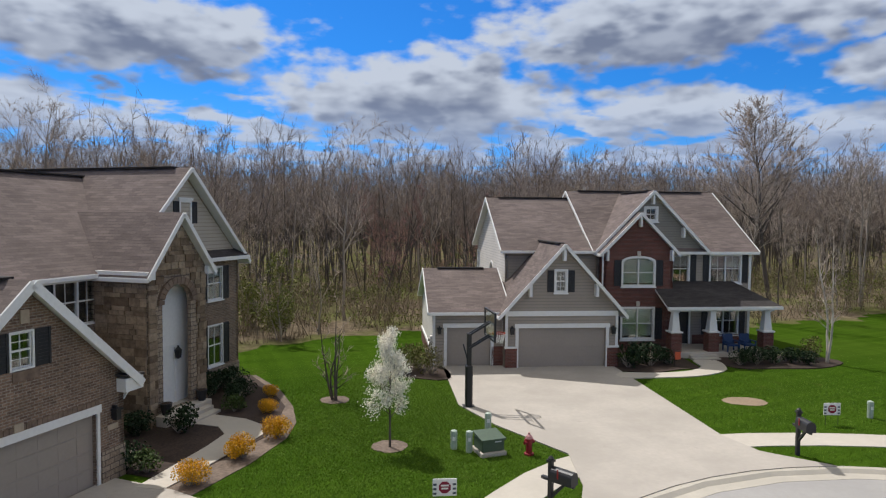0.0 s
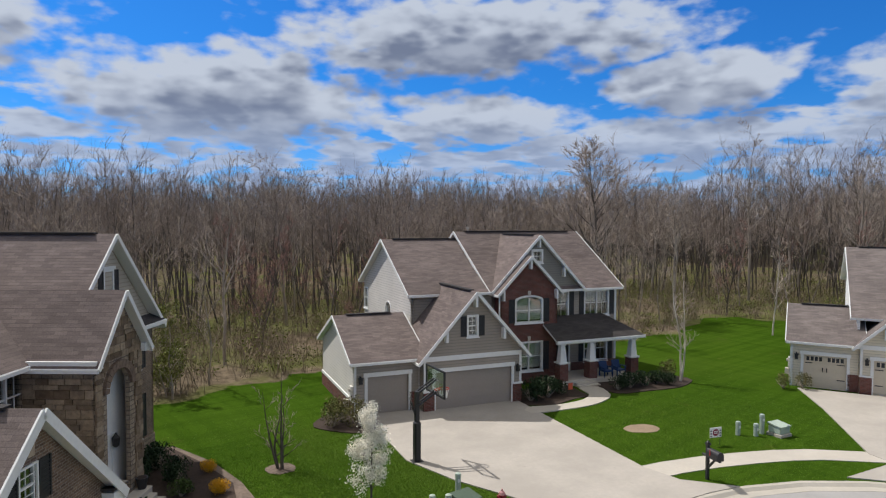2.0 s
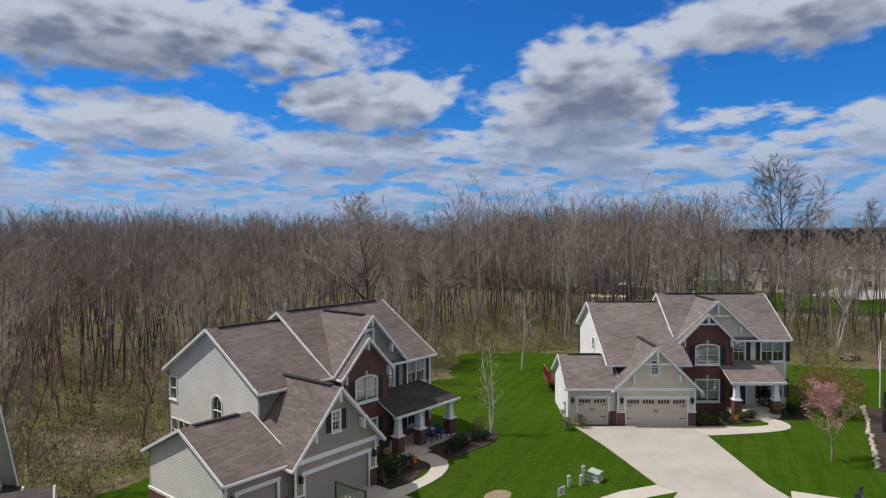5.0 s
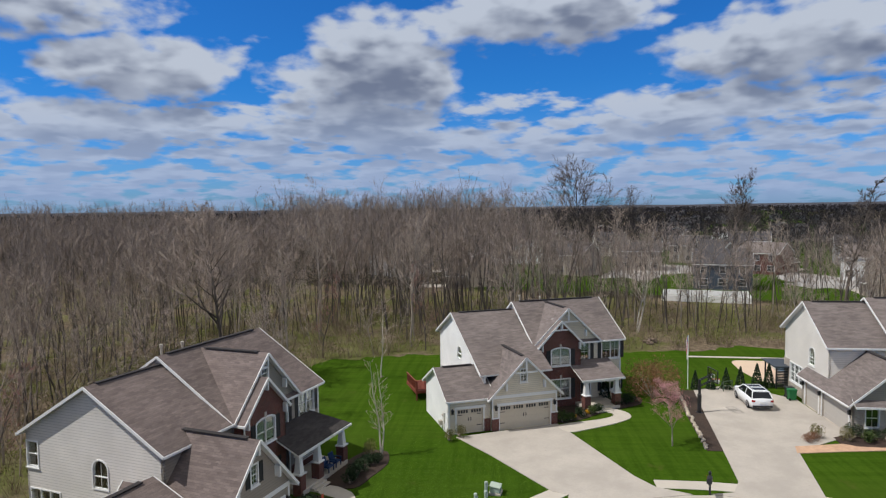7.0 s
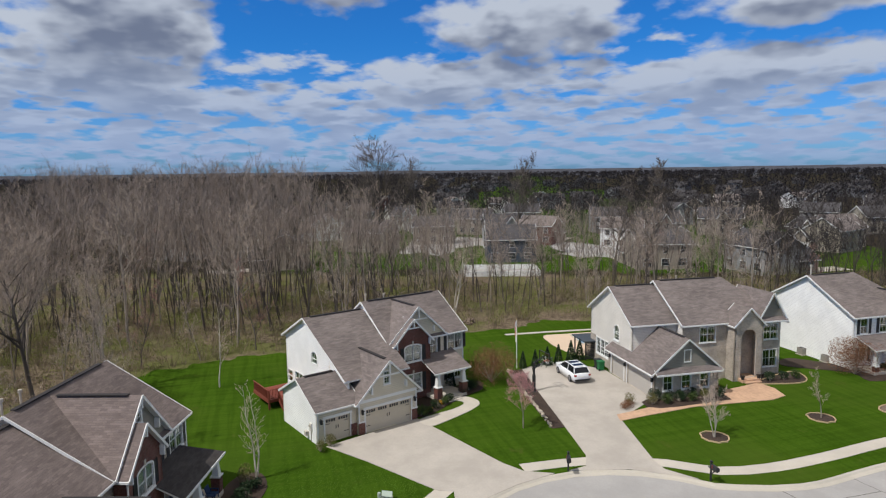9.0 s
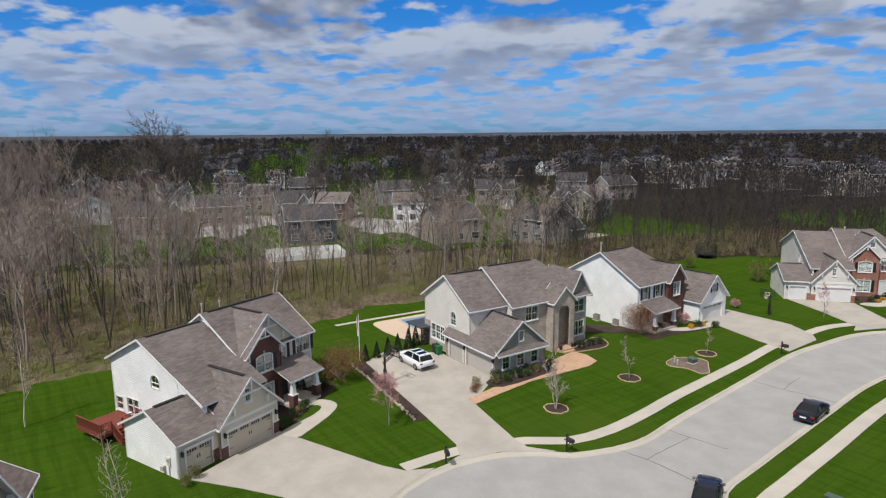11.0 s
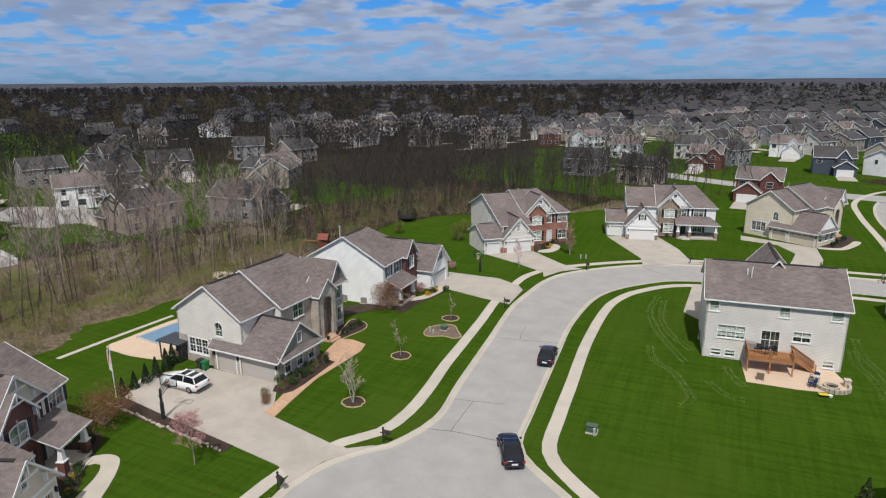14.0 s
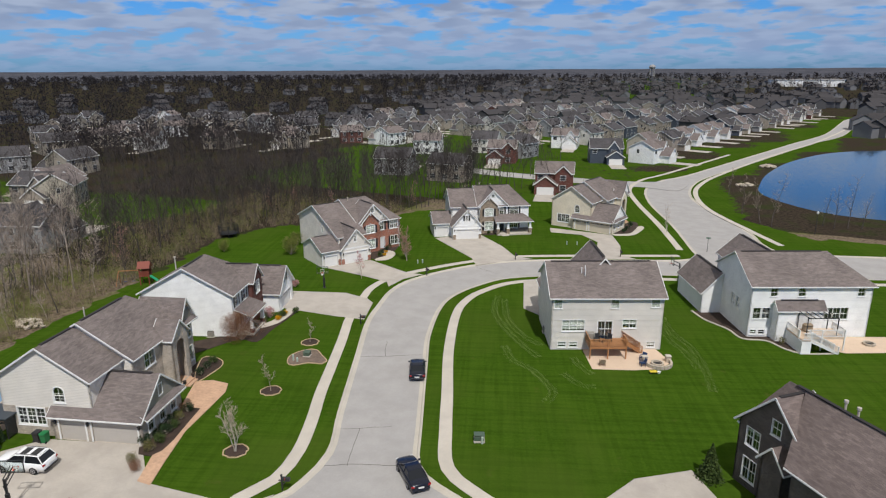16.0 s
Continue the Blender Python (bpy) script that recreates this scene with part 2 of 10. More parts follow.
M = {}
M["trim"] = plain("white_trim", (0.76, 0.76, 0.74), 0.5, wear=0.05)
M["shutter"] = plain("black_shutter", (0.022, 0.023, 0.027), 0.5)
M["dark"] = plain("dark_metal", (0.025, 0.025, 0.027), 0.45)
M["vent"] = plain("ridge_vent", (0.03, 0.026, 0.026), 0.9)
M["glass"] = glass("window_glass")
M["blind"] = plain("window_blind", (0.55, 0.54, 0.50), 0.8, wear=0.06)
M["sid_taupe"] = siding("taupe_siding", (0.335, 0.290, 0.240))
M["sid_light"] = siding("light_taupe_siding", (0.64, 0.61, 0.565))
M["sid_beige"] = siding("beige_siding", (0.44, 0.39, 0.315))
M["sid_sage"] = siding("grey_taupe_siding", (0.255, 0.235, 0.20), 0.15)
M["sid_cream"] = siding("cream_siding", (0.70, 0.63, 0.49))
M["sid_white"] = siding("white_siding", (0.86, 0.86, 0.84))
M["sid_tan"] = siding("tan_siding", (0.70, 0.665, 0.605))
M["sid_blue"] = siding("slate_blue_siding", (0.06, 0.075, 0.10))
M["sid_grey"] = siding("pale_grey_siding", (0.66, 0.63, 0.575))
# common vinyl tones, chosen dark to stand in for cloud shadow on the town
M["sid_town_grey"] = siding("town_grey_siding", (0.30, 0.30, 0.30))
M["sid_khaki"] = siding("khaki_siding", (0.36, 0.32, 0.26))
M["brick_red"] = bricks("red_brick", ((0.16, 0.042, 0.030), (0.095, 0.026, 0.02)), (0.17, 0.12, 0.10))
M["brick_orange"] = bricks("orange_brick", ((0.36, 0.12, 0.07), (0.26, 0.08, 0.05)), (0.36, 0.28, 0.22))
M["brick_brown"] = bricks("brown_brick", ((0.24, 0.155, 0.105), (0.135, 0.085, 0.06)), (0.27, 0.225, 0.18))
M["brick_grey"] = bricks("grey_tan_brick", ((0.52, 0.45, 0.37), (0.39, 0.335, 0.275)), (0.42, 0.38, 0.33))
M["brick_dark"] = bricks("dark_grey_brick", ((0.11, 0.09, 0.075), (0.055, 0.046, 0.042)), (0.13, 0.115, 0.10), swing=1.3)
M["stone_tan"] = bricks("tan_stone", ((0.25, 0.19, 0.135), (0.36, 0.29, 0.215)), (0.13, 0.10, 0.08), 0.34, 0.17, 0.016)
M["brick_soldier"] = plain("soldier_bricks", (0.19, 0.135, 0.10), 0.85, wear=0.3, grain=6)
# near-black tone that stands in for the shade of unlit rooms
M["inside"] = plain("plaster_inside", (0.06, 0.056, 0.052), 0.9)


def stone_piece(n):
    p = spot(n)
    r = own_random(n)
    col = n.mix(r, (0.15, 0.105, 0.070), (0.37, 0.285, 0.20))
    veins = n.ramp(n.noise(p, 5.0, 6, 0.65), 0.3, 0.7, 0.72, 1.2)
    return n.mix(1.0, col, n.join(veins, veins, veins), "MULTIPLY"), n.bump(n.noise(p, 8.0, 6, 0.65), 0.7, 0.05)


M["stone_piece"] = surface("split_stone", stone_piece, 0.9, spec=0.2)
M["stone_plain"] = plain("pale_stone", (0.42, 0.34, 0.25), 0.85)
M["roof_brown"] = shingles("brown_shingles", (0.165, 0.132, 0.122))
M["roof_grey"] = shingles("grey_brown_shingles", (0.178, 0.150, 0.140))
M["roof_town"] = shingles("dark_grey_shingles", (0.078, 0.073, 0.076))
M["roof_black"] = shingles("charcoal_shingles", (0.058, 0.052, 0.050))
M["gdoor_taupe"] = plain("taupe_garage_door", (0.33, 0.29, 0.25), 0.5, wear=0.04)
M["gdoor_cream"] = plain("cream_garage_door", (0.60, 0.53, 0.41), 0.5, wear=0.04)
M["gdoor_grey"] = plain("grey_garage_door", (0.46, 0.43, 0.39), 0.5, wear=0.04)
M["gdoor_white"] = plain("white_garage_door", (0.72, 0.71, 0.68), 0.5, wear=0.04)
M["door_dark"] = plain("dark_entry_door", (0.03, 0.032, 0.036), 0.4)
M["door_white"] = plain("white_entry_door", (0.70, 0.70, 0.68), 0.45)
M["concrete"] = concrete("drive_concrete", (0.435, 0.395, 0.348))
M["walk"] = concrete("walk_concrete", (0.51, 0.465, 0.40), stain=0.1)
M["street"] = concrete("street_surface", (0.365, 0.350, 0.335), stain=0.10)
M["kerb"] = concrete("kerb_concrete", (0.48, 0.44, 0.375), stain=0.1)
M["mulch"] = plain("dark_mulch", (0.045, 0.029, 0.021), 0.95, wear=0.5, grain=14)
M["gravel"] = plain("river_gravel", (0.155, 0.115, 0.088), 0.9, wear=0.45, grain=9)
M["edging"] = concrete("tan_edging", (0.50, 0.37, 0.22), stain=0.12)
M["wood_red"] = plain("red_stained_wood", (0.20, 0.05, 0.032), 0.6)
M["wood_tan"] = plain("cedar_wood", (0.36, 0.17, 0.07), 0.6, wear=0.25)
M["stamped"] = plain("stamped_concrete", (0.50, 0.32, 0.21), 0.8, wear=0.16, grain=3)
M["pool_deck"] = plain("pool_deck", (0.60, 0.46, 0.34), 0.85, wear=0.07)
M["dirt"] = plain("bare_soil", (0.27, 0.20, 0.135), 0.95, wear=0.2)


def leafy(name, c, swing=0.4, rough=0.7, through=0.0):
    def build(n):
        r = n.add("ShaderNodeNewGeometry").outputs["Random Per Island"]
        col = n.mix(r, shade(c, 1 - swing), shade(c, 1 + swing))
        return n.mix(n.math("MULTIPLY", own_random(n), 0.3), col, shade(c, 0.7))

    return surface(name, build, rough, spec=0.2, through=through)


M["bark"] = leafy("grey_bark", (0.29, 0.245, 0.205), 0.35, 0.95)
M["bark_dark"] = leafy("dark_bark", (0.095, 0.080, 0.070), 0.35, 0.95)
M["twig"] = leafy("bare_twigs", (0.40, 0.325, 0.27), 0.35, 0.95)
M["twig_red"] = leafy("budding_twigs", (0.36, 0.20, 0.17), 0.35, 0.95)
# cloud shadow over the far woods is put into this dark tone
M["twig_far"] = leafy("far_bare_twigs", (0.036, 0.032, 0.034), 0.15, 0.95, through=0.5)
# twigs and bark of the eastern wood, with cloud shade in the colour
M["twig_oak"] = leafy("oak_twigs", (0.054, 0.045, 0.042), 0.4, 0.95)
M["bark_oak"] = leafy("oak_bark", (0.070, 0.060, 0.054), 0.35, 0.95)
M["twig_mid"] = leafy("wood_twigs", (0.295, 0.240, 0.202), 0.4, 0.95)
M["birch"] = leafy("pale_birch_bark", (0.50, 0.45, 0.39), 0.3, 0.9)
M["leaf_spring"] = leafy("spring_leaves", (0.15, 0.165, 0.036), 0.45)
M["leaf_green"] = leafy("shrub_leaves", (0.055, 0.085, 0.022), 0.5)
M["leaf_dark"] = leafy("evergreen_leaves", (0.022, 0.042, 0.016), 0.5)
M["leaf_olive"] = leafy("olive_shrub_leaves", (0.13, 0.12, 0.04), 0.5)
M["leaf_rust"] = leafy("rusty_shrub_leaves", (0.20, 0.095, 0.05), 0.45)
M["flower_yellow"] = leafy("yellow_blossom", (0.62, 0.33, 0.012), 0.4)
M["blossom"] = leafy("white_blossom", (0.94, 0.90, 0.78), 0.12)
M["blossom_pink"] = leafy("pink_blossom", (0.48, 0.25, 0.25), 0.3)
M["brush"] = leafy("dry_brush", (0.23, 0.18, 0.125), 0.4, 0.95)


# ---- mesh helpers ----
from mathutils import geometry


def unwrap(bm):
    """Flat coordinates in metres on every face: along the level, and up the slope."""
    layer = bm.loops.layers.uv.verify()
    for f in bm.faces:
        nrm = f.normal
        if abs(nrm.z) > 0.985:
            across, up = Vector((1, 0, 0)), Vector((0, 1, 0))
        else:
            across = Vector((-nrm.y, nrm.x, 0)).normalized()
            up = nrm.cross(across)
        for loop in f.loops:
            loop[layer].uv = (loop.vert.co.dot(across), loop.vert.co.dot(up))


def part(name, bm, material, parent=None, label="", flat_uv=True, smooth=False):
    """Links a bmesh as one mesh object, under a thing or a part if one is given."""
    bm.normal_update()
    if flat_uv:
        unwrap(bm)
    mesh = bpy.data.meshes.new(name)
    bm.to_mesh(mesh)
    bm.free()
    for one in material if isinstance(material, (list, tuple)) else (material,):
        mesh.materials.append(one)
    if smooth:
        mesh.polygons.foreach_set("use_smooth", [True] * len(mesh.polygons))
    ob = new(name, mesh)
    if parent is not None:
        ob.parent = parent
    return tagged(ob, label) if label else ob


def thing(name, m, label, category, group=""):
    ob = new(name)
    ob.empty_display_size = 0.2
    ob.matrix_world = m
    return tagged(ob, label, category, group)


def add_box(bm, a, b, bevel=0.0):
    """A box between two corners, added to bm."""
    (x0, y0, z0), (x1, y1, z1) = a, b
    vs = [bm.verts.new(p) for p in ((x0, y0, z0), (x1, y0, z0), (x1, y1, z0), (x0, y1, z0), (x0, y0, z1), (x1, y0, z1), (x1, y1, z1), (x0, y1, z1))]
    fs = [bm.faces.new([vs[i] for i in q]) for q in ((3, 2, 1, 0), (4, 5, 6, 7), (0, 1, 5, 4), (1, 2, 6, 5), (2, 3, 7, 6), (3, 0, 4, 7))]
    if bevel:
        bmesh.ops.bevel(bm, geom=list({e for f in fs for e in f.edges}), offset=bevel, segments=1, affect="EDGES")
    return bm


def box(a, b, bevel=0.0):
    return add_box(bmesh.new(), a, b, bevel)


def add_beam(bm, p, q, wide, high, up=(0, 0, 1)):
    """A bar from p to q, its section wide across and high along up."""
    p, q = Vector(p), Vector(q)
    way = (q - p).normalized()
    side = way.cross(Vector(up))
    side = side.normalized() if side.length > 1e-4 else Vector((1, 0, 0))
    top = side.cross(way).normalized()
    s, t = side * wide / 2, top * high / 2
    vs = [bm.verts.new(c) for c in (p - s - t, p + s - t, p + s + t, p - s + t, q - s - t, q + s - t, q + s + t, q - s + t)]
    for i in ((0, 1, 2, 3), (7, 6, 5, 4), (0, 4, 5, 1), (1, 5, 6, 2), (2, 6, 7, 3), (3, 7, 4, 0)):
        bm.faces.new([vs[k] for k in i])
    return bm


def beam(p, q, wide, high, up=(0, 0, 1)):
    return add_beam(bmesh.new(), p, q, wide, high, up)


def add_tube(bm, rings, sides=8, caps=True):
    """A round body through rings of (centre, radius), upright or leaning."""
    loops = []
    for n, (c, r) in enumerate(rings):
        c = Vector(c)
        a, b = Vector(rings[max(n - 1, 0)][0]), Vector(rings[min(n + 1, len(rings) - 1)][0])
        way = (b - a).normalized() if (b - a).length > 1e-6 else Vector((0, 0, 1))
        s = way.cross(Vector((0, 1, 0)) if abs(way.y) < 0.9 else Vector((1, 0, 0))).normalized()
        t = way.cross(s)
        loops.append([bm.verts.new(c + r * (math.cos(k * math.tau / sides) * s + math.sin(k * math.tau / sides) * t)) for k in range(sides)])
    for a, b in zip(loops, loops[1:]):
        for k in range(sides):
            bm.faces.new((a[k], a[(k + 1) % sides], b[(k + 1) % sides], b[k]))
    if caps:
        bm.faces.new(loops[0][::-1])
        bm.faces.new(loops[-1])
    return bm


def tube(rings, sides=8):
    bm = add_tube(bmesh.new(), rings, sides)
    bmesh.ops.recalc_face_normals(bm, faces=bm.faces)
    return bm


def inside(pt, poly):
    x, y = pt
    hit = False
    for (x0, y0), (x1, y1) in zip(poly, poly[1:] + poly[:1]):
        if (y0 > y) != (y1 > y) and x < (x1 - x0) * (y - y0) / (y1 - y0) + x0:
            hit = not hit
    return hit


def sheet(outline, holes=()):
    """Triangles of a polygon with holes: points and faces in the plane."""
    pts, edges = [], []
    for loop in (outline, *holes):
        k = len(pts)
        pts += [Vector(p) for p in loop]
        edges += [(k + i, k + (i + 1) % len(loop)) for i in range(len(loop))]
    vs, _, fs, *_ = geometry.delaunay_2d_cdt(pts, edges, [], 0, 1e-5)
    keep = []
    for f in fs:
        c = sum((vs[i] for i in f), Vector((0, 0))) / len(f)
        if inside(c, list(outline)) and not any(inside(c, list(h)) for h in holes):
            keep.append(f)
    return vs, keep


def slab(outline, z0, z1, holes=()):
    """A plate with a polygon outline from z0 to z1."""
    vs, fs = sheet(outline, holes)
    bm = bmesh.new()
    up = [bm.verts.new((v.x, v.y, z1)) for v in vs]
    dn = [bm.verts.new((v.x, v.y, z0)) for v in vs]
    seen = {}
    for f in fs:
        a, b, c = (vs[i] for i in f[:3])
        g = list(f) if (b - a).cross(c - a) > 0 else list(f)[::-1]
        bm.faces.new([up[i] for i in g])
        bm.faces.new([dn[i] for i in g[::-1]])
        for i, j in zip(g, g[1:] + g[:1]):
            seen[(i, j)] = True
    for i, j in seen:
        if (j, i) not in seen:
            bm.faces.new((dn[i], dn[j], up[j], up[i]))
    return bm


def smooth_line(pts, step=1.5, closed=False):
    """A curve through the points (Catmull-Rom), as a list of points."""
    out, n = [], len(pts)
    last = n if closed else n - 1
    for i in range(last):
        get = (lambda k: Vector(pts[k % n])) if closed else (lambda k: Vector(pts[min(max(k, 0), n - 1)]))
        p0, p1, p2, p3 = get(i - 1), get(i), get(i + 1), get(i + 2)
        count = max(1, int((p2 - p1).length / step))
        for k in range(count):
            t = k / count
            out.append(0.5 * (2 * p1 + (p2 - p0) * t + (2 * p0 - 5 * p1 + 4 * p2 - p3) * t * t + (3 * p1 - p0 - 3 * p2 + p3) * t**3))
    if not closed:
        out.append(Vector(pts[-1]))
    return [tuple(p) for p in out]


def ribbon(line, wide, z0, z1):
    """A band of that width along a line."""
    line = [Vector(p) for p in line]
    left, right = [], []
    for i, p in enumerate(line):
        way = (line[min(i + 1, len(line) - 1)] - line[max(i - 1, 0)]).normalized()
        side = Vector((-way.y, way.x)) * wide / 2
        left.append(p + side)
        right.append(p - side)
    bm = bmesh.new()
    rows = [[bm.verts.new((q.x, q.y, z)) for q, z in ((l, z0), (l, z1), (r, z1), (r, z0))] for l, r in zip(left, right)]
    for a, b in zip(rows, rows[1:]):
        for k in range(4):
            bm.faces.new((a[k], a[(k + 1) % 4], b[(k + 1) % 4], b[k]))
    bm.faces.new(rows[0][::-1])
    bm.faces.new(rows[-1])
    bmesh.ops.recalc_face_normals(bm, faces=bm.faces)
    return bm


# ---- house builder ----
def arch_loop(s0, z0, s1, z1, rise):
    """The outline of an opening, with a round head of that rise if it is not 0."""
    if rise <= 0:
        return [(s0, z0), (s1, z0), (s1, z1), (s0, z1)]
    c, a = (s0 + s1) / 2, (s1 - s0) / 2
    head = [(c + a * math.cos(k * math.pi / 8), z1 - rise + rise * math.sin(k * math.pi / 8)) for k in range(9)]
    return [(s0, z0), (s1, z0), *head]


def grown(loop, d):
    """The loop moved outwards by d on each side of its middle."""
    xs, ys = [p[0] for p in loop], [p[1] for p in loop]
    cx, cy, w, h = (min(xs) + max(xs)) / 2, (min(ys) + max(ys)) / 2, (max(xs) - min(xs)) / 2, (max(ys) - min(ys)) / 2
    return [(cx + (x - cx) * (w + d) / w, cy + (y - cy) * (h + d) / h) for x, y in loop]


class House:
    """A house in its own frame: u along the front to the right, v into the depth, z up."""

    def __init__(self, name, origin, angle, label, roof, z=0.0, group=""):
        self.root = thing(name, pose(origin[0], origin[1], z, 0, 0, angle), label, "house", group)
        self.roof_mat, self.trim = roof, M["trim"]

    def part(self, name, bm, mat, label=""):
        return part(name, bm, mat, self.root, label)

    # a wall runs from p to q with its outside on the right hand; places on it are (s, z)
    def wall(self, p, q, prof, holes, mat, thick=0.16, name="wall"):
        p, q = Vector(p), Vector(q)
        way = (q - p).normalized()
        inward = Vector((-way.y, way.x))
        vs, fs = sheet(prof, holes)
        bm = bmesh.new()
        outer = [bm.verts.new((*(p + way * v.x), v.y)) for v in vs]
        inner = [bm.verts.new((*(p + way * v.x + inward * thick), v.y)) for v in vs]
        seen = {}
        for f in fs:
            a, b, c = (vs[i] for i in f[:3])
            g = list(f) if (b - a).cross(c - a) > 0 else list(f)[::-1]
            bm.faces.new([outer[i] for i in g])
            bm.faces.new([inner[i] for i in g[::-1]])
            for i, j in zip(g, g[1:] + g[:1]):
                seen[(i, j)] = True
        for i, j in seen:
            if (j, i) not in seen:
                bm.faces.new((inner[i], inner[j], outer[j], outer[i]))
        return self.part(name, bm, mat)

    def place(self, p, q):
        """A function from (s, z, out) on the wall from p to q to the house's frame."""
        p, q = Vector(p), Vector(q)
        way = (q - p).normalized()
        out = Vector((way.y, -way.x))
        return lambda s, z, o: (*(p + way * s + out * o), z)

    def ring(self, put, outer, inner, o0, o1):
        bm = bmesh.new()
        n = len(outer)
        vs = [[bm.verts.new(put(*pt, o)) for pt in loop] for loop, o in ((outer, o0), (outer, o1), (inner, o1), (inner, o0))]
        for a, b in zip(vs, vs[1:] + vs[:1]):
            for k in range(n):
                bm.faces.new((a[k], a[(k + 1) % n], b[(k + 1) % n], b[k]))
        bmesh.ops.recalc_face_normals(bm, faces=bm.faces)
        return bm

    def bar(self, bm, put, s0, z0, s1, z1, o0, o1):
        a = [put(s, z, o) for o in (o0, o1) for s, z in ((s0, z0), (s1, z0), (s1, z1), (s0, z1))]
        vs = [bm.verts.new(p) for p in a]
        for i in ((0, 1, 2, 3), (7, 6, 5, 4), (0, 4, 5, 1), (1, 5, 6, 2), (2, 6, 7, 3), (3, 7, 4, 0)):
            bm.faces.new([vs[k] for k in i])

    def window(self, p, q, s0, z0, s1, z1, rise=0.0, bays=1, grid=(2, 1), trim=0.10, shutters=0.0, blind=0.0, sill=True, head=False):
        put = self.place(p, q)
        loop = arch_loop(s0, z0, s1, z1, rise)
        bm = self.ring(put, grown(loop, trim), loop, -0.02, 0.045)
        inner = grown(loop, -0.035)
        vs = self.ring(put, loop, inner, -0.10, -0.02)
        mesh = bpy.data.meshes.new("tmp")
        vs.to_mesh(mesh)
        bm.from_mesh(mesh)
        bpy.data.meshes.remove(mesh)
        vs.free()
        wide = (s1 - s0) / bays
        for b in range(bays):
            a, c = s0 + b * wide, s0 + (b + 1) * wide
            if b:
                self.bar(bm, put, a - 0.035, z0, a + 0.035, z1 - rise * 0.4, -0.10, 0.03)
            mid = (z0 + z1 - rise * 0.5) / 2
            self.bar(bm, put, a, mid - 0.024, c, mid + 0.024, -0.09, -0.01)
            for k in range(1, grid[0]):
                s = a + wide * k / grid[0]
                self.bar(bm, put, s - 0.009, z0, s + 0.009, z1 - rise * 0.35, -0.075, -0.035)
            for half in ((z0, mid), (mid, z1 - rise)):
                for k in range(1, grid[1]):
                    z = half[0] + (half[1] - half[0]) * k / grid[1]
                    self.bar(bm, put, a, z - 0.009, c, z + 0.009, -0.075, -0.035)
        if sill:
            self.bar(bm, put, s0 - trim - 0.04, z0 - trim - 0.05, s1 + trim + 0.04, z0 - trim + 0.01, 0.0, 0.09)
        if head:
            self.bar(bm, put, s0 - trim - 0.06, z1 + trim, s1 + trim + 0.06, z1 + trim + 0.12, 0.0, 0.08)
        bmesh.ops.recalc_face_normals(bm, faces=bm.faces)
        frame_ob = self.part("window", bm, self.trim)
        pane = bmesh.new()
        pl = grown(loop, -0.03)
        vs = [[pane.verts.new(put(*pt, o)) for pt in pl] for o in (-0.05, -0.062)]
        pane.faces.new(vs[0])
        pane.faces.new(vs[1][::-1])
        for k in range(len(pl)):
            j = (k + 1) % len(pl)
            pane.faces.new((vs[0][k], vs[1][k], vs[1][j], vs[0][j]))
        bmesh.ops.recalc_face_normals(pane, faces=pane.faces)
        ob = part("pane", pane, M["glass"], frame_ob)
        ob.visible_shadow = False
        # a dark sheet added behind the pane in place of the room's shade
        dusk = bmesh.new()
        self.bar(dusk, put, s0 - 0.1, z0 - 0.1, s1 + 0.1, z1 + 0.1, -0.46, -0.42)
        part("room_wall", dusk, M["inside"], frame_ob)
        if blind:
            bm = bmesh.new()
            z = z1 - 0.04
            while z > z1 - (z1 - z0) * blind:
                self.bar(bm, put, s0 + 0.04, z - 0.05, s1 - 0.04, z, -0.135, -0.12)
                z -= 0.058
            part("blind", bm, M["blind"], frame_ob)
        if shutters:
            for a in (s0 - trim - 0.02 - shutters, s1 + trim + 0.02):
                bm = bmesh.new()
                top = z1 - rise * 0.6
                for x in (a, a + shutters - 0.06):
                    self.bar(bm, put, x, z0 - 0.04, x + 0.06, top + 0.04, 0.0, 0.05)
                self.bar(bm, put, a + 0.06, z0 - 0.04, a + shutters - 0.06, top + 0.04, 0.0, 0.025)
                z = z0 + 0.05
                while z < top - 0.05:
                    self.bar(bm, put, a + 0.06, z, a + shutters - 0.06, z + 0.045, 0.02, 0.042)
                    z += 0.09
                self.part("shutter", bm, M["shutter"])
        return loop

    def garage_door(self, p, q, s0, s1, high, mat, z0=0.02, lights=False, trim=0.16, carriage=False):
        put = self.place(p, q)
        bm = bmesh.new()
        rows, cols = 4, max(2, round((s1 - s0) / 0.62))
        self.bar(bm, put, s0, z0, s1, high, -0.19, -0.14)
        dz, ds = (high - z0) / rows, (s1 - s0) / cols
        for r in range(rows):
            for c in range(cols):
                if lights and r == rows - 1:
                    continue
                self.bar(bm, put, s0 + c * ds + 0.05, z0 + r * dz + 0.05, s0 + (c + 1) * ds - 0.05, z0 + (r + 1) * dz - 0.05, -0.14, -0.134)
        for r in range(1, rows):
            self.bar(bm, put, s0, z0 + r * dz - 0.008, s1, z0 + r * dz + 0.008, -0.14, -0.13)
        bmesh.ops.recalc_face_normals(bm, faces=bm.faces)
        door = self.part("garage_door", bm, mat)
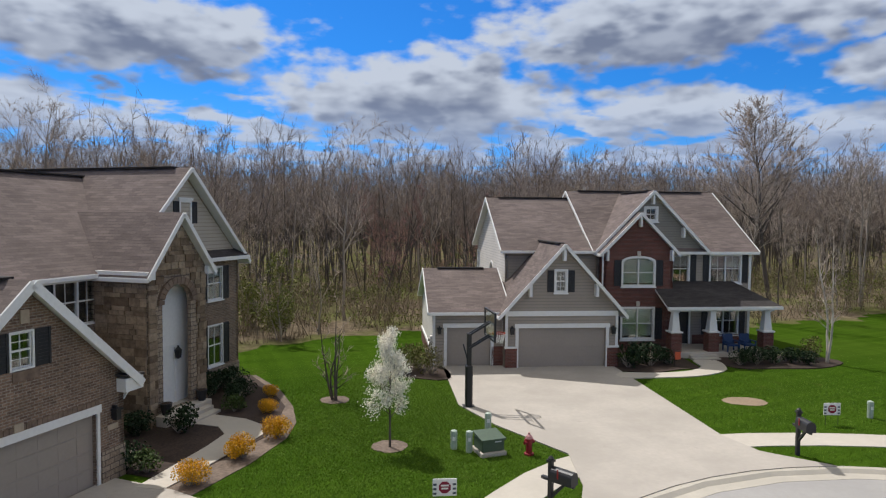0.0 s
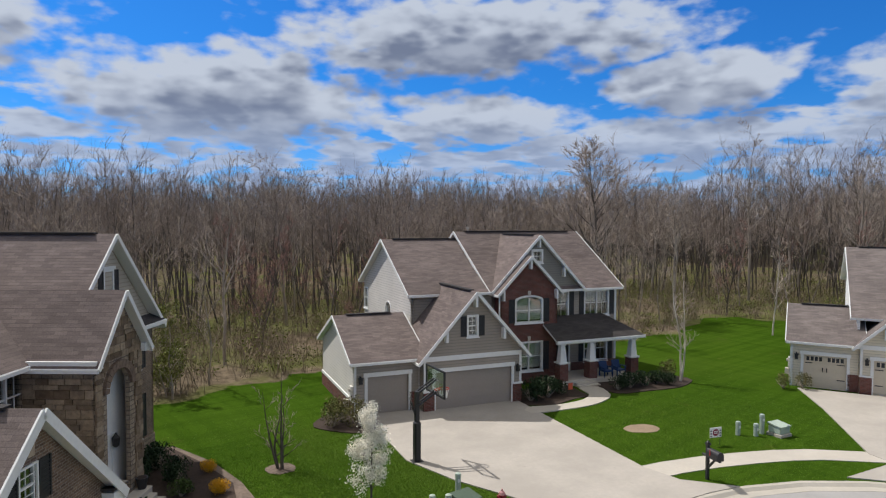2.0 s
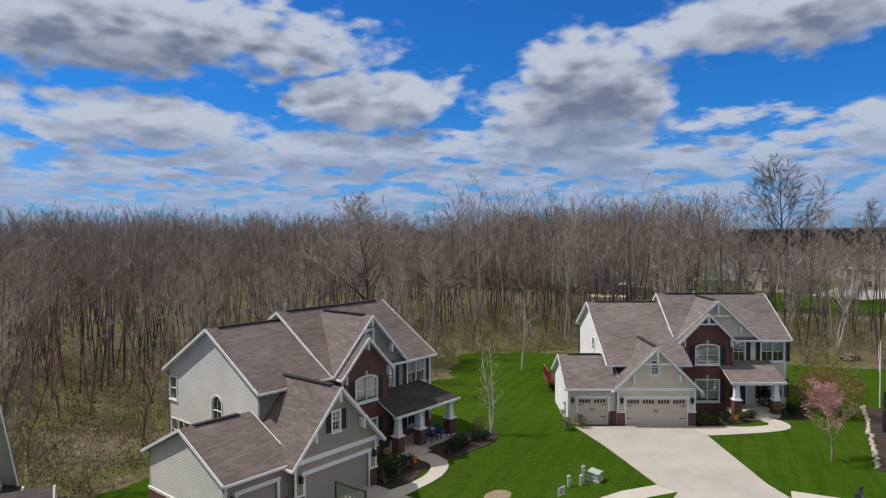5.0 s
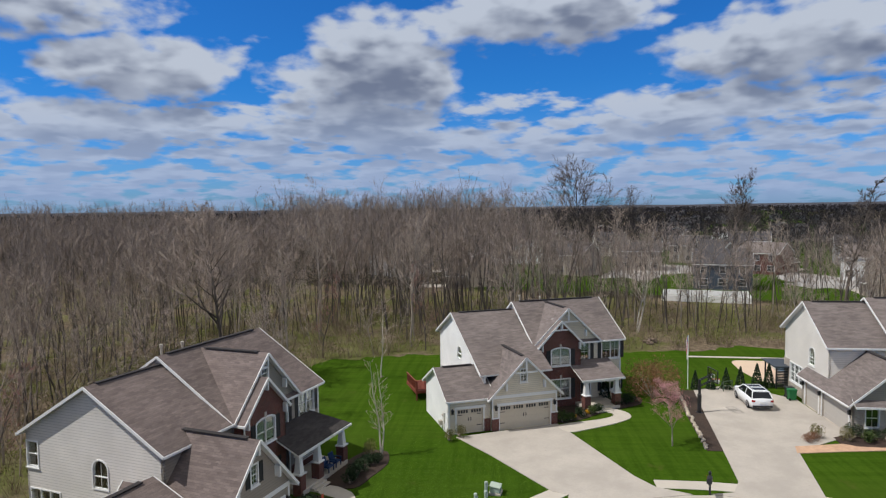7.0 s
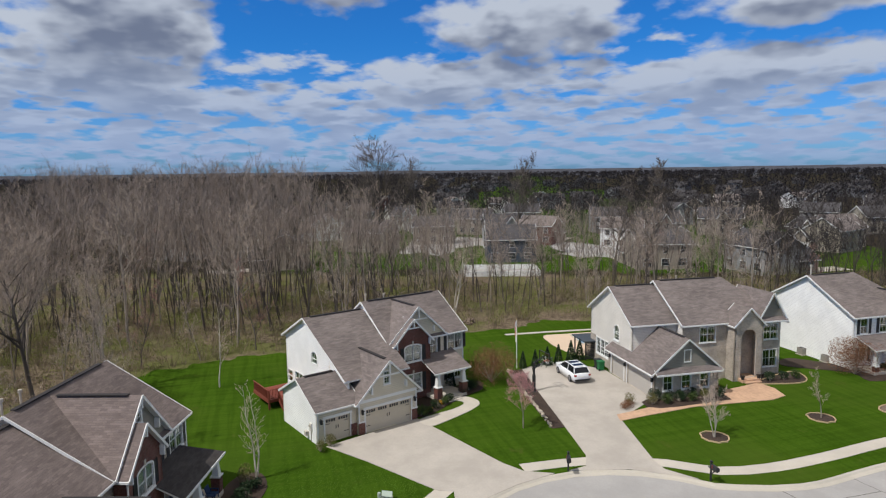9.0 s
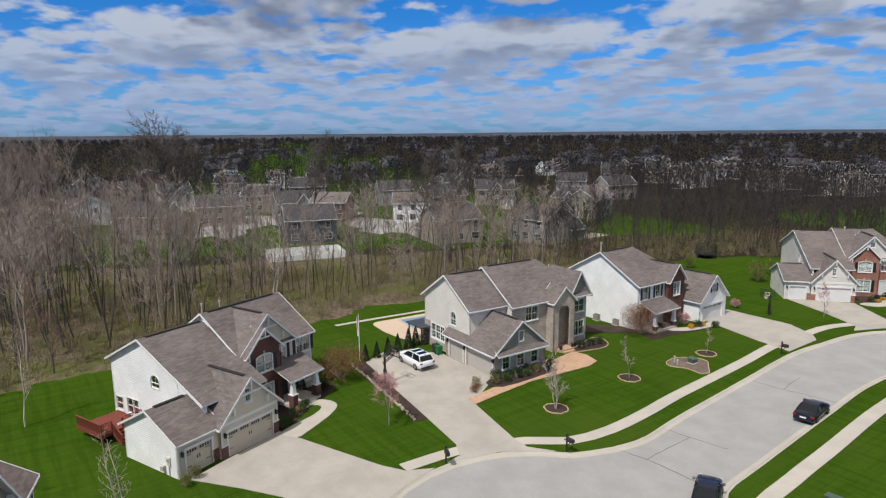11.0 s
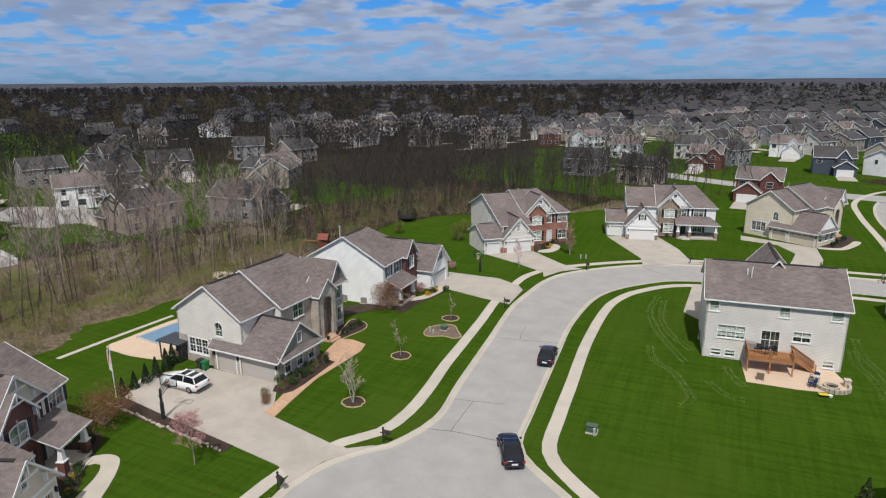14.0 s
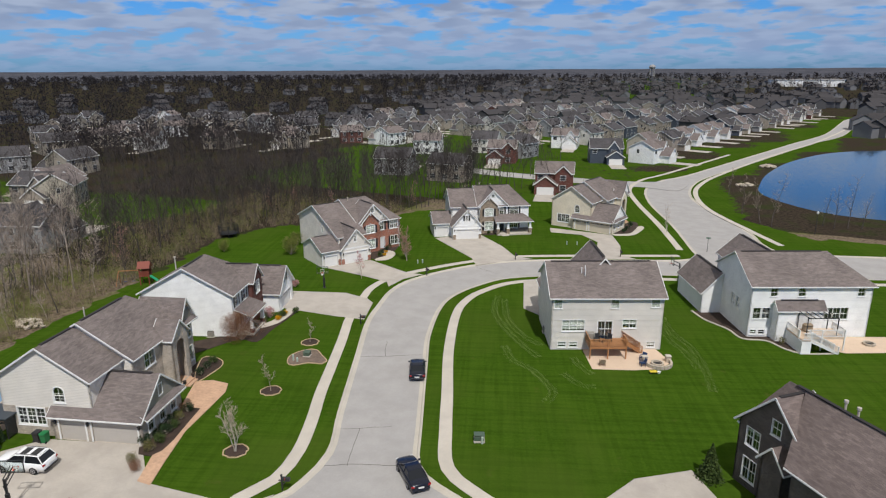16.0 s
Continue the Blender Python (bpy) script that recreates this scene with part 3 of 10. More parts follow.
        if lights:
            bm, pn = bmesh.new(), bmesh.new()
            n = max(2, round((s1 - s0) / 1.2))
            w = (s1 - s0) / n
            for k in range(n):
                a, b = s0 + k * w + 0.12, s0 + (k + 1) * w - 0.12
                self.bar(pn, put, a, high - dz + 0.1, b, high - 0.1, -0.139, -0.128)
                for i in range(5):
                    x = a + (b - a) * i / 4
                    self.bar(bm, put, x - 0.03, high - dz + 0.06, x + 0.03, high - 0.06, -0.14, -0.115)
                self.bar(bm, put, a, high - 0.12, b, high - 0.06, -0.14, -0.115)
                self.bar(bm, put, a, high - dz + 0.06, b, high - dz + 0.12, -0.14, -0.115)
            part("light_frame", bm, mat, door)
            part("pane", pn, M["door_dark"], door)
        if carriage:
            bm = bmesh.new()
            for s in (s0 + 0.08, s1 - 0.5):
                for z in (0.55, 1.5):
                    self.bar(bm, put, s, z, s + 0.42, z + 0.05, -0.12, -0.11)
            mid = (s0 + s1) / 2
            self.bar(bm, put, mid - 0.14, 1.0, mid - 0.08, 1.28, -0.12, -0.09)
            self.bar(bm, put, mid + 0.08, 1.0, mid + 0.14, 1.28, -0.12, -0.09)
            part("hinge", bm, M["dark"], door, "black strap hinges and pulls")
        bm = bmesh.new()
        self.bar(bm, put, s0 - trim, z0, s0, high, -0.02, 0.05)
        self.bar(bm, put, s1, z0, s1 + trim, high, -0.02, 0.05)
        self.bar(bm, put, s0 - trim - 0.05, high, s1 + trim + 0.05, high + 0.22, -0.02, 0.06)
        bmesh.ops.recalc_face_normals(bm, faces=bm.faces)
        self.part("door_surround", bm, self.trim)

    def entry(self, p, q, s0, z0, s1, z1, mat, glazed=True, rise=0.0):
        put = self.place(p, q)
        loop = arch_loop(s0, z0, s1, z1, rise)
        bm = self.ring(put, grown(loop, 0.11), loop, -0.1, 0.04)
        frame_ob = self.part("door_frame", bm, self.trim)
        bm = bmesh.new()
        self.bar(bm, put, s0, z0, s1, z1 - rise * 0.3, -0.13, -0.08)
        for r in range(3):
            for c in range(2):
                w, h = (s1 - s0) / 2, (z1 - z0) / 3
                self.bar(bm, put, s0 + c * w + 0.09, z0 + r * h + 0.09, s0 + (c + 1) * w - 0.09, z0 + (r + 1) * h - 0.09, -0.08, -0.06)
        bmesh.ops.recalc_face_normals(bm, faces=bm.faces)
        door = part("entry_door", bm, mat, frame_ob)
        return door

    def block(self, u0, u1, v0, v1, eave, ridge, axis, mat, openings=None, mats=None, hip=(0.0, 0.0), over=0.35, roof=True, base=0.0, end_over=None, fascia=True, vent=True, roof_mat=None, rake=0.16, skip=()):
        """Four walls with their openings, and a roof with its ridge along u or v. openings: side -> list of dicts with a, b (along u or v), z0, z1."""
        openings, mats = openings or {}, mats or {}
        corner = {"front": ((u0, v0), (u1, v0)), "right": ((u1, v0), (u1, v1)), "back": ((u1, v1), (u0, v1)), "left": ((u0, v1), (u0, v0))}
        along = {"front": lambda a, b: (a - u0, b - u0), "right": lambda a, b: (a - v0, b - v0), "back": lambda a, b: (u1 - b, u1 - a), "left": lambda a, b: (v1 - b, v1 - a)}
        ends = ("left", "right") if axis == "u" else ("front", "back")
        for side, (p, q) in corner.items():
            if side in skip:
                continue
            length = (Vector(q) - Vector(p)).length
            prof = [(0, base), (length, base), (length, eave)]
            if side in ends and not hip[ends.index(side)]:
                prof.append((length / 2, ridge - 0.06))
            prof.append((0, eave))
            holes = []
            for o in openings.get(side, ()):
                s0, s1 = along[side](o["a"], o["b"])
                kind = o.get("kind", "window")
                rise = o.get("rise", 0.0)
                holes.append(arch_loop(s0, o["z0"], s1, o["z1"], rise))
                more = {k: w for k, w in o.items() if k not in ("a", "b", "z0", "z1", "kind", "mat")}
                if kind == "window":
                    self.window(p, q, s0, o["z0"], s1, o["z1"], **more)
                elif kind == "garage":
                    self.garage_door(p, q, s0, s1, o["z1"], o["mat"], o["z0"], **more)
                elif kind == "entry":
                    self.entry(p, q, s0, o["z0"], s1, o["z1"], o["mat"], **more)
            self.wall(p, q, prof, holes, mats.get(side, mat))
        if roof:
            self.gable(u0, u1, v0, v1, eave, ridge, axis, hip, over, over if end_over is None else end_over, vent, roof_mat, rake)

    def gable(self, u0, u1, v0, v1, eave, ridge, axis, hip=(0.0, 0.0), over=0.35, end_over=0.35, vent=True, roof_mat=None, rake=0.16, thick=0.11):
        """A pitched roof; hip: how far the ridge ends stand in from the first and the second end (0: a gable)."""
        swap = axis == "v"
        if swap:
            u0, u1, v0, v1 = v0, v1, u0, u1
        mid, half = (v0 + v1) / 2, (v1 - v0) / 2
        slope = (ridge - eave) / half
        low = eave - slope * over
        e0, e1 = u0 - (over if hip[0] else end_over), u1 + (over if hip[1] else end_over)
        r0 = u0 + hip[0] if hip[0] else e0
        r1 = u1 - hip[1] if hip[1] else e1
        fix = (lambda x, y, z: (y, x, z)) if swap else (lambda x, y, z: (x, y, z))
        a, b, c, d = (e0, v0 - over, low), (e1, v0 - over, low), (e1, v1 + over, low), (e0, v1 + over, low)
        r, s = (r0, mid, ridge), (r1, mid, ridge)
        bm = bmesh.new()
        top = [bm.verts.new(fix(x, y, z + thick)) for x, y, z in (a, b, c, d, r, s)]
        bot = [bm.verts.new(fix(x, y, z)) for x, y, z in (a, b, c, d, r, s)]
        faces = [(0, 1, 5, 4), (2, 3, 4, 5)] + [(3, 0, 4)] + [(1, 2, 5)]
        for n, f in enumerate(faces):
            if (n == 2 and not hip[0]) or (n == 3 and not hip[1]):
                continue
            bm.faces.new([top[i] for i in f])
            bm.faces.new([bot[i] for i in f[::-1]]).material_index = 1
        rim = [(0, 1), *([(1, 2)] if hip[1] else [(1, 5), (5, 2)]), (2, 3), *([(3, 0)] if hip[0] else [(3, 4), (4, 0)])]
        for i, j in rim:
            bm.faces.new((bot[i], bot[j], top[j], top[i])).material_index = 1
        bmesh.ops.recalc_face_normals(bm, faces=bm.faces)
        roof = self.part("roof", bm, [roof_mat or self.roof_mat, self.trim])
        # fascia along the eaves, boards along the rakes
        for p, q in ((a, b), (c, d), *(((d, a),) if hip[0] else ()), *(((b, c),) if hip[1] else ())):
            f = beam(fix(p[0], p[1], p[2] + 0.02), fix(q[0], q[1], q[2] + 0.02), 0.09, 0.13)
            part("gutter", f, self.trim, roof)
        for on, p, top_pt, q in ((not hip[0], a, r, d), (not hip[1], b, s, c)):
            if on and rake:
                bm = bmesh.new()
                o = -0.025 if p[0] < (u0 + u1) / 2 else 0.025
                for lowp in (p, q):
                    add_beam(bm, fix(lowp[0] + o, lowp[1], lowp[2] + thick - rake / 2 + 0.02), fix(top_pt[0] + o, top_pt[1], top_pt[2] + thick - rake / 2 + 0.02), 0.05, rake)
                part("rake_board", bm, self.trim, roof)
        if vent and abs(r1 - r0) > 2.5:
            k = 0.8 if abs(r1 - r0) > 4 else 0.4
            f = beam(fix(r0 + k, mid, ridge + thick + 0.02), fix(r1 - k, mid, ridge + thick + 0.02), 0.32, 0.06)
            part("ridge_vent", f, M["vent"], roof)
        return roof

    def panel(self, name, p, q, s0, z0, s1, z1, out, mat, back=-0.01):
        """A flat board or veneer on a wall."""
        bm = bmesh.new()
        self.bar(bm, self.place(p, q), s0, z0, s1, z1, back, out)
        bmesh.ops.recalc_face_normals(bm, faces=bm.faces)
        return self.part(name, bm, mat)

    def stones(self, p, q, prof, holes, seed, mat, out=0.05):
        """Split stones in uneven courses, each a piece of its own, on the wall from p to q."""
        rnd, put = random.Random(seed), self.place(p, q)
        wide, z = max(s for s, _ in prof), min(z for _, z in prof)
        top = max(z for _, z in prof)
        fits = lambda s, t: inside((s, t), prof) and not any(inside((s, t), hole) for hole in holes)  # noqa: E731
        while z < top - 0.08:
            tall = rnd.choice((0.17, 0.21, 0.26, 0.31))
            s = 0.01
            while s < wide - 0.02:
                e = min(s + rnd.uniform(0.28, 0.72), wide - 0.01)
                run = [x for x in (s + k * 0.03 for k in range(int((e - s) / 0.03) + 1)) if fits(x, z + 0.02) and fits(x, z + tall - 0.03)]
                if run and run[-1] - run[0] > 0.07:
                    bm = bmesh.new()
                    self.bar(bm, put, run[0] + 0.008, z + 0.008, run[-1] - 0.004, z + tall - 0.008, -0.02, out + rnd.uniform(-0.02, 0.025))
                    bmesh.ops.recalc_face_normals(bm, faces=bm.faces)
                    self.part("stone", bm, mat)
                s = e
            z += tall

    def lantern(self, p, q, s, z):
        put = self.place(p, q)
        bm = bmesh.new()
        self.bar(bm, put, s - 0.06, z - 0.14, s + 0.06, z + 0.14, 0.0, 0.03)
        self.bar(bm, put, s - 0.09, z - 0.16, s + 0.09, z + 0.12, 0.06, 0.22)
        self.bar(bm, put, s - 0.12, z + 0.12, s + 0.12, z + 0.17, 0.03, 0.26)
        self.bar(bm, put, s - 0.03, z + 0.17, s + 0.03, z + 0.25, 0.0, 0.14)
        self.part("wall_lantern", bm, M["dark"], "black coach lantern")

    def column(self, u, v, z0, brick_top, top, mat, wide=0.62):
        """A tapered white post on a brick pier."""
        bm = box((u - wide / 2, v - wide / 2, z0), (u + wide / 2, v + wide / 2, brick_top), 0.015)
        self.part("pier", bm, mat)
        bm = bmesh.new()
        add_box(bm, (u - wide / 2 - 0.05, v - wide / 2 - 0.05, brick_top), (u + wide / 2 + 0.05, v + wide / 2 + 0.05, brick_top + 0.08))
        rows = []
        for z, r in ((brick_top + 0.08, 0.24), (top, 0.14)):
            rows.append([bm.verts.new((u + x * r, v + y * r, z)) for x, y in ((-1, -1), (1, -1), (1, 1), (-1, 1))])
        for k in range(4):
            bm.faces.new((rows[0][k], rows[0][(k + 1) % 4], rows[1][(k + 1) % 4], rows[1][k]))
        add_box(bm, (u - 0.19, v - 0.19, top - 0.1), (u + 0.19, v + 0.19, top))
        self.part("column", bm, self.trim)

    def shed(self, u0, u1, v0, v1, low, high, mat, over=0.3, hip_right=0.0, hip_left=0.0, soffit=True):
        """A lean-to roof that falls to the front (v0)."""
        slope = (high - low) / (v1 - v0)
        z = low - slope * over
        a, b = (u0 - over, v0 - over, z), (u1 + over, v0 - over, z)
        c, d = (u1 + over - hip_right - (over if hip_right else 0), v1, high), (u0 - over + hip_left, v1, high)
        bm = bmesh.new()
        pts = [a, b, c, d]
        if hip_right:
            pts = [a, b, c, d, (u1 + over, v1, z)]
        top = [bm.verts.new((x, y, w + 0.12)) for x, y, w in pts]
        bot = [bm.verts.new(p) for p in pts]
        fs = [(0, 1, 2, 3)] + ([(1, 4, 2)] if hip_right else [])
        for f in fs:
            bm.faces.new([top[i] for i in f])
            bm.faces.new([bot[i] for i in f[::-1]]).material_index = 1
        rim = [(0, 1), (1, 4), (4, 2), (2, 3), (3, 0)] if hip_right else [(0, 1), (1, 2), (2, 3), (3, 0)]
        for i, j in rim:
            bm.faces.new((bot[i], bot[j], top[j], top[i])).material_index = 1
        bmesh.ops.recalc_face_normals(bm, faces=bm.faces)
        roof = self.part("porch_roof", bm, [mat, self.trim])
        part("gutter", beam((a[0], a[1], a[2] + 0.03), (b[0], b[1], b[2] + 0.03), 0.1, 0.16), self.trim, roof)
        return roof


def win(a, b, z0, z1, **more):
    return dict(a=a, b=b, z0=z0, z1=z1, **more)


def front_garage_house(name, origin, angle, label, s):
    """A two-storey house with a three-car garage in front; s: its materials and sizes."""
    h = House(name, origin, angle, label, s["roof"])
    right, back, ext_back = s.get("right", 19.3), s.get("back", 15.3), s.get("ext_back", 8.6)
    setback, gd, wall_f, gf = s.get("setback", 0.35), s["gdoor"], 4.9, s.get("gfront", 0.0)
    lights, carriage = s.get("lights", False), s.get("lights", False)
    # one-car bay
    h.block(-0.5, 3.3, setback, ext_back, 2.95, s.get("ext_ridge", 4.75), "u", s["side"], {"front": [win(0.25, 2.55, 0.02, 2.05, kind="garage", mat=gd, lights=lights, carriage=carriage)]},
            {"front": s["front"]}, end_over=0.25)
    # two-car bay
    apex = s.get("gar_apex", 6.35)
    h.block(3.2, 9.2, gf, wall_f + 2.5, 3.05, apex, "v", s["front"],
            {"front": [win(3.9, 8.55, 0.02, 2.1, kind="garage", mat=gd, lights=lights, carriage=carriage), win(5.84, 6.36, 4.0, 5.05, grid=(2, 2), shutters=s.get("gar_shutter", 0.34), trim=0.10)]},
            {"front": s.get("gable", s["front"]), "left": s["front"]}, over=0.38, end_over=0.40)
    p, q = (3.2, gf), (9.2, gf)
    h.panel("frieze_board", p, q, 0, 2.72, 6.0, 2.98, 0.04, h.trim)
    for a in (0.0, 5.86):
        h.panel("corner_board", p, q, a, 1.15, a + 0.14, 2.72, 0.035, h.trim)
    for a, b in ((0.0, 0.62), (5.42, 6.0)):
        h.panel("brick_pier", p, q, a, 0.0, b, 1.05, 0.06, s["brick"])
        h.panel("pier_cap", p, q, a - 0.05, 1.05, b + 0.05, 1.15, 0.10, h.trim)
    if setback < gf + 1:
        pl, ql = (-0.5, setback), (3.3, setback)
        for a, b in ((3.1, 3.7),):
            h.panel("brick_pier", pl, ql, a, 0.0, b, 1.05, 0.05, s["brick"])
        h.panel("corner_board", pl, ql, 0.0, 0.0, 0.14, 2.9, 0.035, h.trim)
    h.lantern(p, q, 0.35, 1.95)
    h.lantern(p, q, 5.72, 1.95)
    h.lantern((-0.5, setback), (3.3, setback), 0.35, 1.9)
    # brackets under the garage gable
    for du, dz in ((0.0, 0.0), (-1.75, -1.85), (1.75, -1.85)):
        h.part("bracket", box((6.2 + du - 0.07, gf - 0.36, apex - 0.75 + dz), (6.2 + du + 0.07, gf, apex - 0.12 + dz)), h.trim)
    if s.get("truss"):
        bm = add_beam(bmesh.new(), (5.2, gf - 0.38, apex - 1.15), (7.2, gf - 0.38, apex - 1.15), 0.1, 0.14)
        add_beam(bm, (6.2, gf - 0.38, apex - 1.15), (6.2, gf - 0.38, apex - 0.1), 0.1, 0.14, (1, 0, 0))
        h.part("gable_truss", bm, h.trim)
    # wing over the garage
    lw, lr = s.get("wing_left", 3.6), s.get("left_ridge", 9.0)
    h.block(lw, 9.6, wall_f, back, 6.0, lr, "u", s["side"],
            {"left": s.get("side_wins", [win(8.2, 8.95, 4.35, 5.55, rise=0.37, grid=(2, 1), trim=0.07, sill=False)])},
            {"front": s["front"]}, end_over=0.32)
    if s.get("salt"):
        # the front slope of the wing runs on down to the garage roof
        k = (lr - 6.0) / ((back - wall_f) / 2)
        v2 = 1.45
        bm = bmesh.new()
        for u0, u1, mat_side in ((lw - 0.32, 9.5, 0),):
            z0, z1 = 6.0 - k * (wall_f - v2), 6.0 + k * 0.3
            top = [bm.verts.new(c) for c in ((u0, v2, z0 + 0.13), (u1, v2, z0 + 0.13), (u1, wall_f + 0.3, z1 + 0.13), (u0, wall_f + 0.3, z1 + 0.13))]
            bot = [bm.verts.new((v.co.x, v.co.y, v.co.z - 0.14)) for v in top]
            bm.faces.new(top)
            bm.faces.new(bot[::-1]).material_index = 1
            for i in range(4):
                bm.faces.new((bot[i], bot[(i + 1) % 4], top[(i + 1) % 4], top[i])).material_index = 1
        h.part("roof", bm, [s["roof"], h.trim])
        h.part("rake_board", beam((lw - 0.345, v2, z0 + 0.05), (lw - 0.345, wall_f, 6.05), 0.05, 0.22), h.trim)
        h.wall((lw, wall_f + 0.05), (lw, v2 + 0.1), [(0, 2.8), (wall_f - v2 - 0.05, 2.8), (wall_f - v2 - 0.05, z0), (0, 6.0)], [], s["side"])
    # main body
    mr = s.get("main_ridge", 9.5)
    body = s.get("upper", s["front"])
    fr = [win(14.1, 15.05, 4.05, 5.65, shutters=0.36, head=True, blind=0.4), win(16.45, 18.3, 4.05, 5.65, bays=2, shutters=0.36, head=True, blind=0.45)]
    if s.get("porch", "full") == "none":
        fr += [win(16.6, 18.3, 0.75, 2.45, bays=2, shutters=0.36)]
    else:
        fr += [win(16.45, 18.2, 0.95, 2.5, bays=2, shutters=0.36)]
    fr += [win(14.15, 15.15, 0.35, 2.45, kind="entry", mat=s.get("door", M["door_dark"]))]
    h.block(9.4, right, wall_f, s.get("main_back", back + 0.4), 6.0, mr, "u", body, {"front": fr, "left": [], "right": [win(8, 9, 1, 2.4), win(11, 12, 4.2, 5.6)]},
            {"left": s["side"], "right": s["side"], "back": s["side"]}, hip=(0.0, s.get("hip", 3.4)), end_over=0.3)
    # the larger front gable
    h.block(9.5, 15.9, wall_f - 0.05, wall_f + 5.2, 6.05, mr - 0.15, "v", s["gable2"], {"front": [win(12.35, 12.95, 7.75, 8.4, grid=(2, 1), trim=0.14)] if not s.get("truss") else []}, over=0.3, end_over=0.32, base=5.9, skip=("back",))
    # the brick bay with its own gable
    bay = s.get("bay", s["brick"])
    h.block(9.6, 13.75, wall_f - 0.75, wall_f + 0.4, 5.95, 8.05, "v", bay,
            {"front": [win(10.75, 12.6, 3.95, 5.55, bays=2, rise=0.28, grid=(1, 1), shutters=0.42, blind=0.9), win(10.75, 12.6, 0.85, 2.6, bays=2, grid=(1, 1), shutters=0.42, blind=0.9)]}, over=0.28, end_over=0.3, skip=("back",), vent=False)
    bp, bq = (9.6, wall_f - 0.75), (13.75, wall_f - 0.75)
    for z in (2.72, 5.62):
        h.panel("keystone", bp, bq, 1.98, z, 2.18, z + 0.3, 0.05, M["walk"])
    h.panel("brick_lintel", bp, bq, 0.95, 2.7, 3.2, 2.92, 0.02, bay)
    for u, z in ((11.68, 7.95), (9.75, 6.0), (13.6, 6.0)):
        h.part("bracket", box((u - 0.06, wall_f - 1.05, z - 0.62), (u + 0.06, wall_f - 0.75, z)), h.trim)
    for u, z in ((12.7, mr - 0.25), (14.6, mr - 2.2)):
        h.part("bracket", box((u - 0.06, wall_f - 0.36, z - 0.6), (u + 0.06, wall_f - 0.05, z)), h.trim)
    if s.get("truss"):
        bm = bmesh.new()
        for u, z, w, y in ((11.68, 7.3, 0.8, wall_f - 1.08), (12.7, mr - 1.3, 1.0, wall_f - 0.4)):
            add_beam(bm, (u - w, y, z), (u + w, y, z), 0.08, 0.12)
            add_beam(bm, (u, y, z), (u, y, z + w), 0.08, 0.12, (1, 0, 0))
        h.part("gable_truss", bm, h.trim)
    h.part("downspout", add_beam(bmesh.new(), (13.85, wall_f - 0.1, 3.2), (13.85, wall_f - 0.1, 5.9), 0.08, 0.08, (1, 0, 0)), h.trim)
    h.part("downspout", add_beam(bmesh.new(), (9.5, wall_f - 0.85, 3.3), (9.5, wall_f - 0.85, 5.9), 0.08, 0.08, (1, 0, 0)), h.trim)
    h.panel("corner_board", (9.4, wall_f), (right, wall_f), right - 9.4 - 0.15, 0.4, right - 9.4, 5.9, 0.03, h.trim)
    # porch
    kind = s.get("porch", "full")
    if kind != "none":
        u1 = right if kind == "full" else 16.6
        front_v = s.get("porch_v", 2.3)
        h.part("porch_floor", box((13.2, front_v - 0.35, 0.0), (u1, wall_f, 0.34), 0.02), M["walk"])
        for k in range(2):
            h.part("porch_step", box((14.0, front_v - 0.35 - 0.3 * (k + 1), 0.0), (15.6, front_v - 0.35 - 0.3 * k, 0.34 - 0.115 * (k + 1)), 0.01), M["walk"])
        h.shed(13.1, u1 + 0.1, front_v, wall_f, 2.98, 4.0, s.get("porch_roof", s["roof"]), over=0.4, hip_right=1.3 if kind == "full" else 0.0)
        h.part("porch_beam", box((12.95, front_v - 0.15, 2.62), (u1 + 0.15, front_v + 0.15, 2.95)), h.trim)
        cols = (13.3, 15.5, u1 - 0.25) if kind == "full" else (13.3, u1 - 0.2)
        for u in cols:
            h.column(u, front_v, 0.0, 1.42, 2.65, s["brick"])
        if kind == "full":
            h.panel("brick_apron", (9.4, wall_f), (right, wall_f), 6.0, 0.35, right - 9.4, 0.9, 0.05, s["brick"])
    # brick apron on the garage's side
    if s.get("apron"):
        h.panel("brick_apron", (-0.5, ext_back), (-0.5, setback), 0.0, 0.0, ext_back - setback, 0.75, 0.05, s["brick"])
        h.panel("apron_cap", (-0.5, ext_back), (-0.5, setback), 0.0, 0.75, ext_back - setback, 0.9, 0.07, h.trim)
    for u, v, z in ((10.8, 11.6, mr - 0.5), (13.5, 12.4, mr - 0.9)):
        h.part("vent_pipe", tube([((u, v, z - 0.5), 0.07), ((u, v, z + 0.75), 0.07), ((u, v, z + 0.75), 0.12), ((u, v, z + 0.95), 0.12)], 8), M["kerb"])
    return h


# ---- ground, street and walks ----
BULB, BULB_R = (13.0, 7.5), 12.2
bulb_arc = [(BULB[0] + BULB_R * math.cos(radians(a)), BULB[1] + BULB_R * math.sin(radians(a))) for a in range(258, -36, -12)]
road_line = [(31.9, -46.5), (28.6, -34.6), (24.0, -24.6), (18.0, -12.2), (15.3, -6.9)]
road_line += [(12.4, -5.0)] + bulb_arc[1:]
road_line += [(24.0, -4.6), (27.4, -11.2), (32.9, -22.2), (38.4, -33.2), (40.7, -40.0), (42.4, -46.2), (42.5, -51.7), (40.5, -57.6), (36.4, -64.8), (31.0, -70.3), (24.0, -74.8), (12.3, -80.2), (2.5, -84.9)]
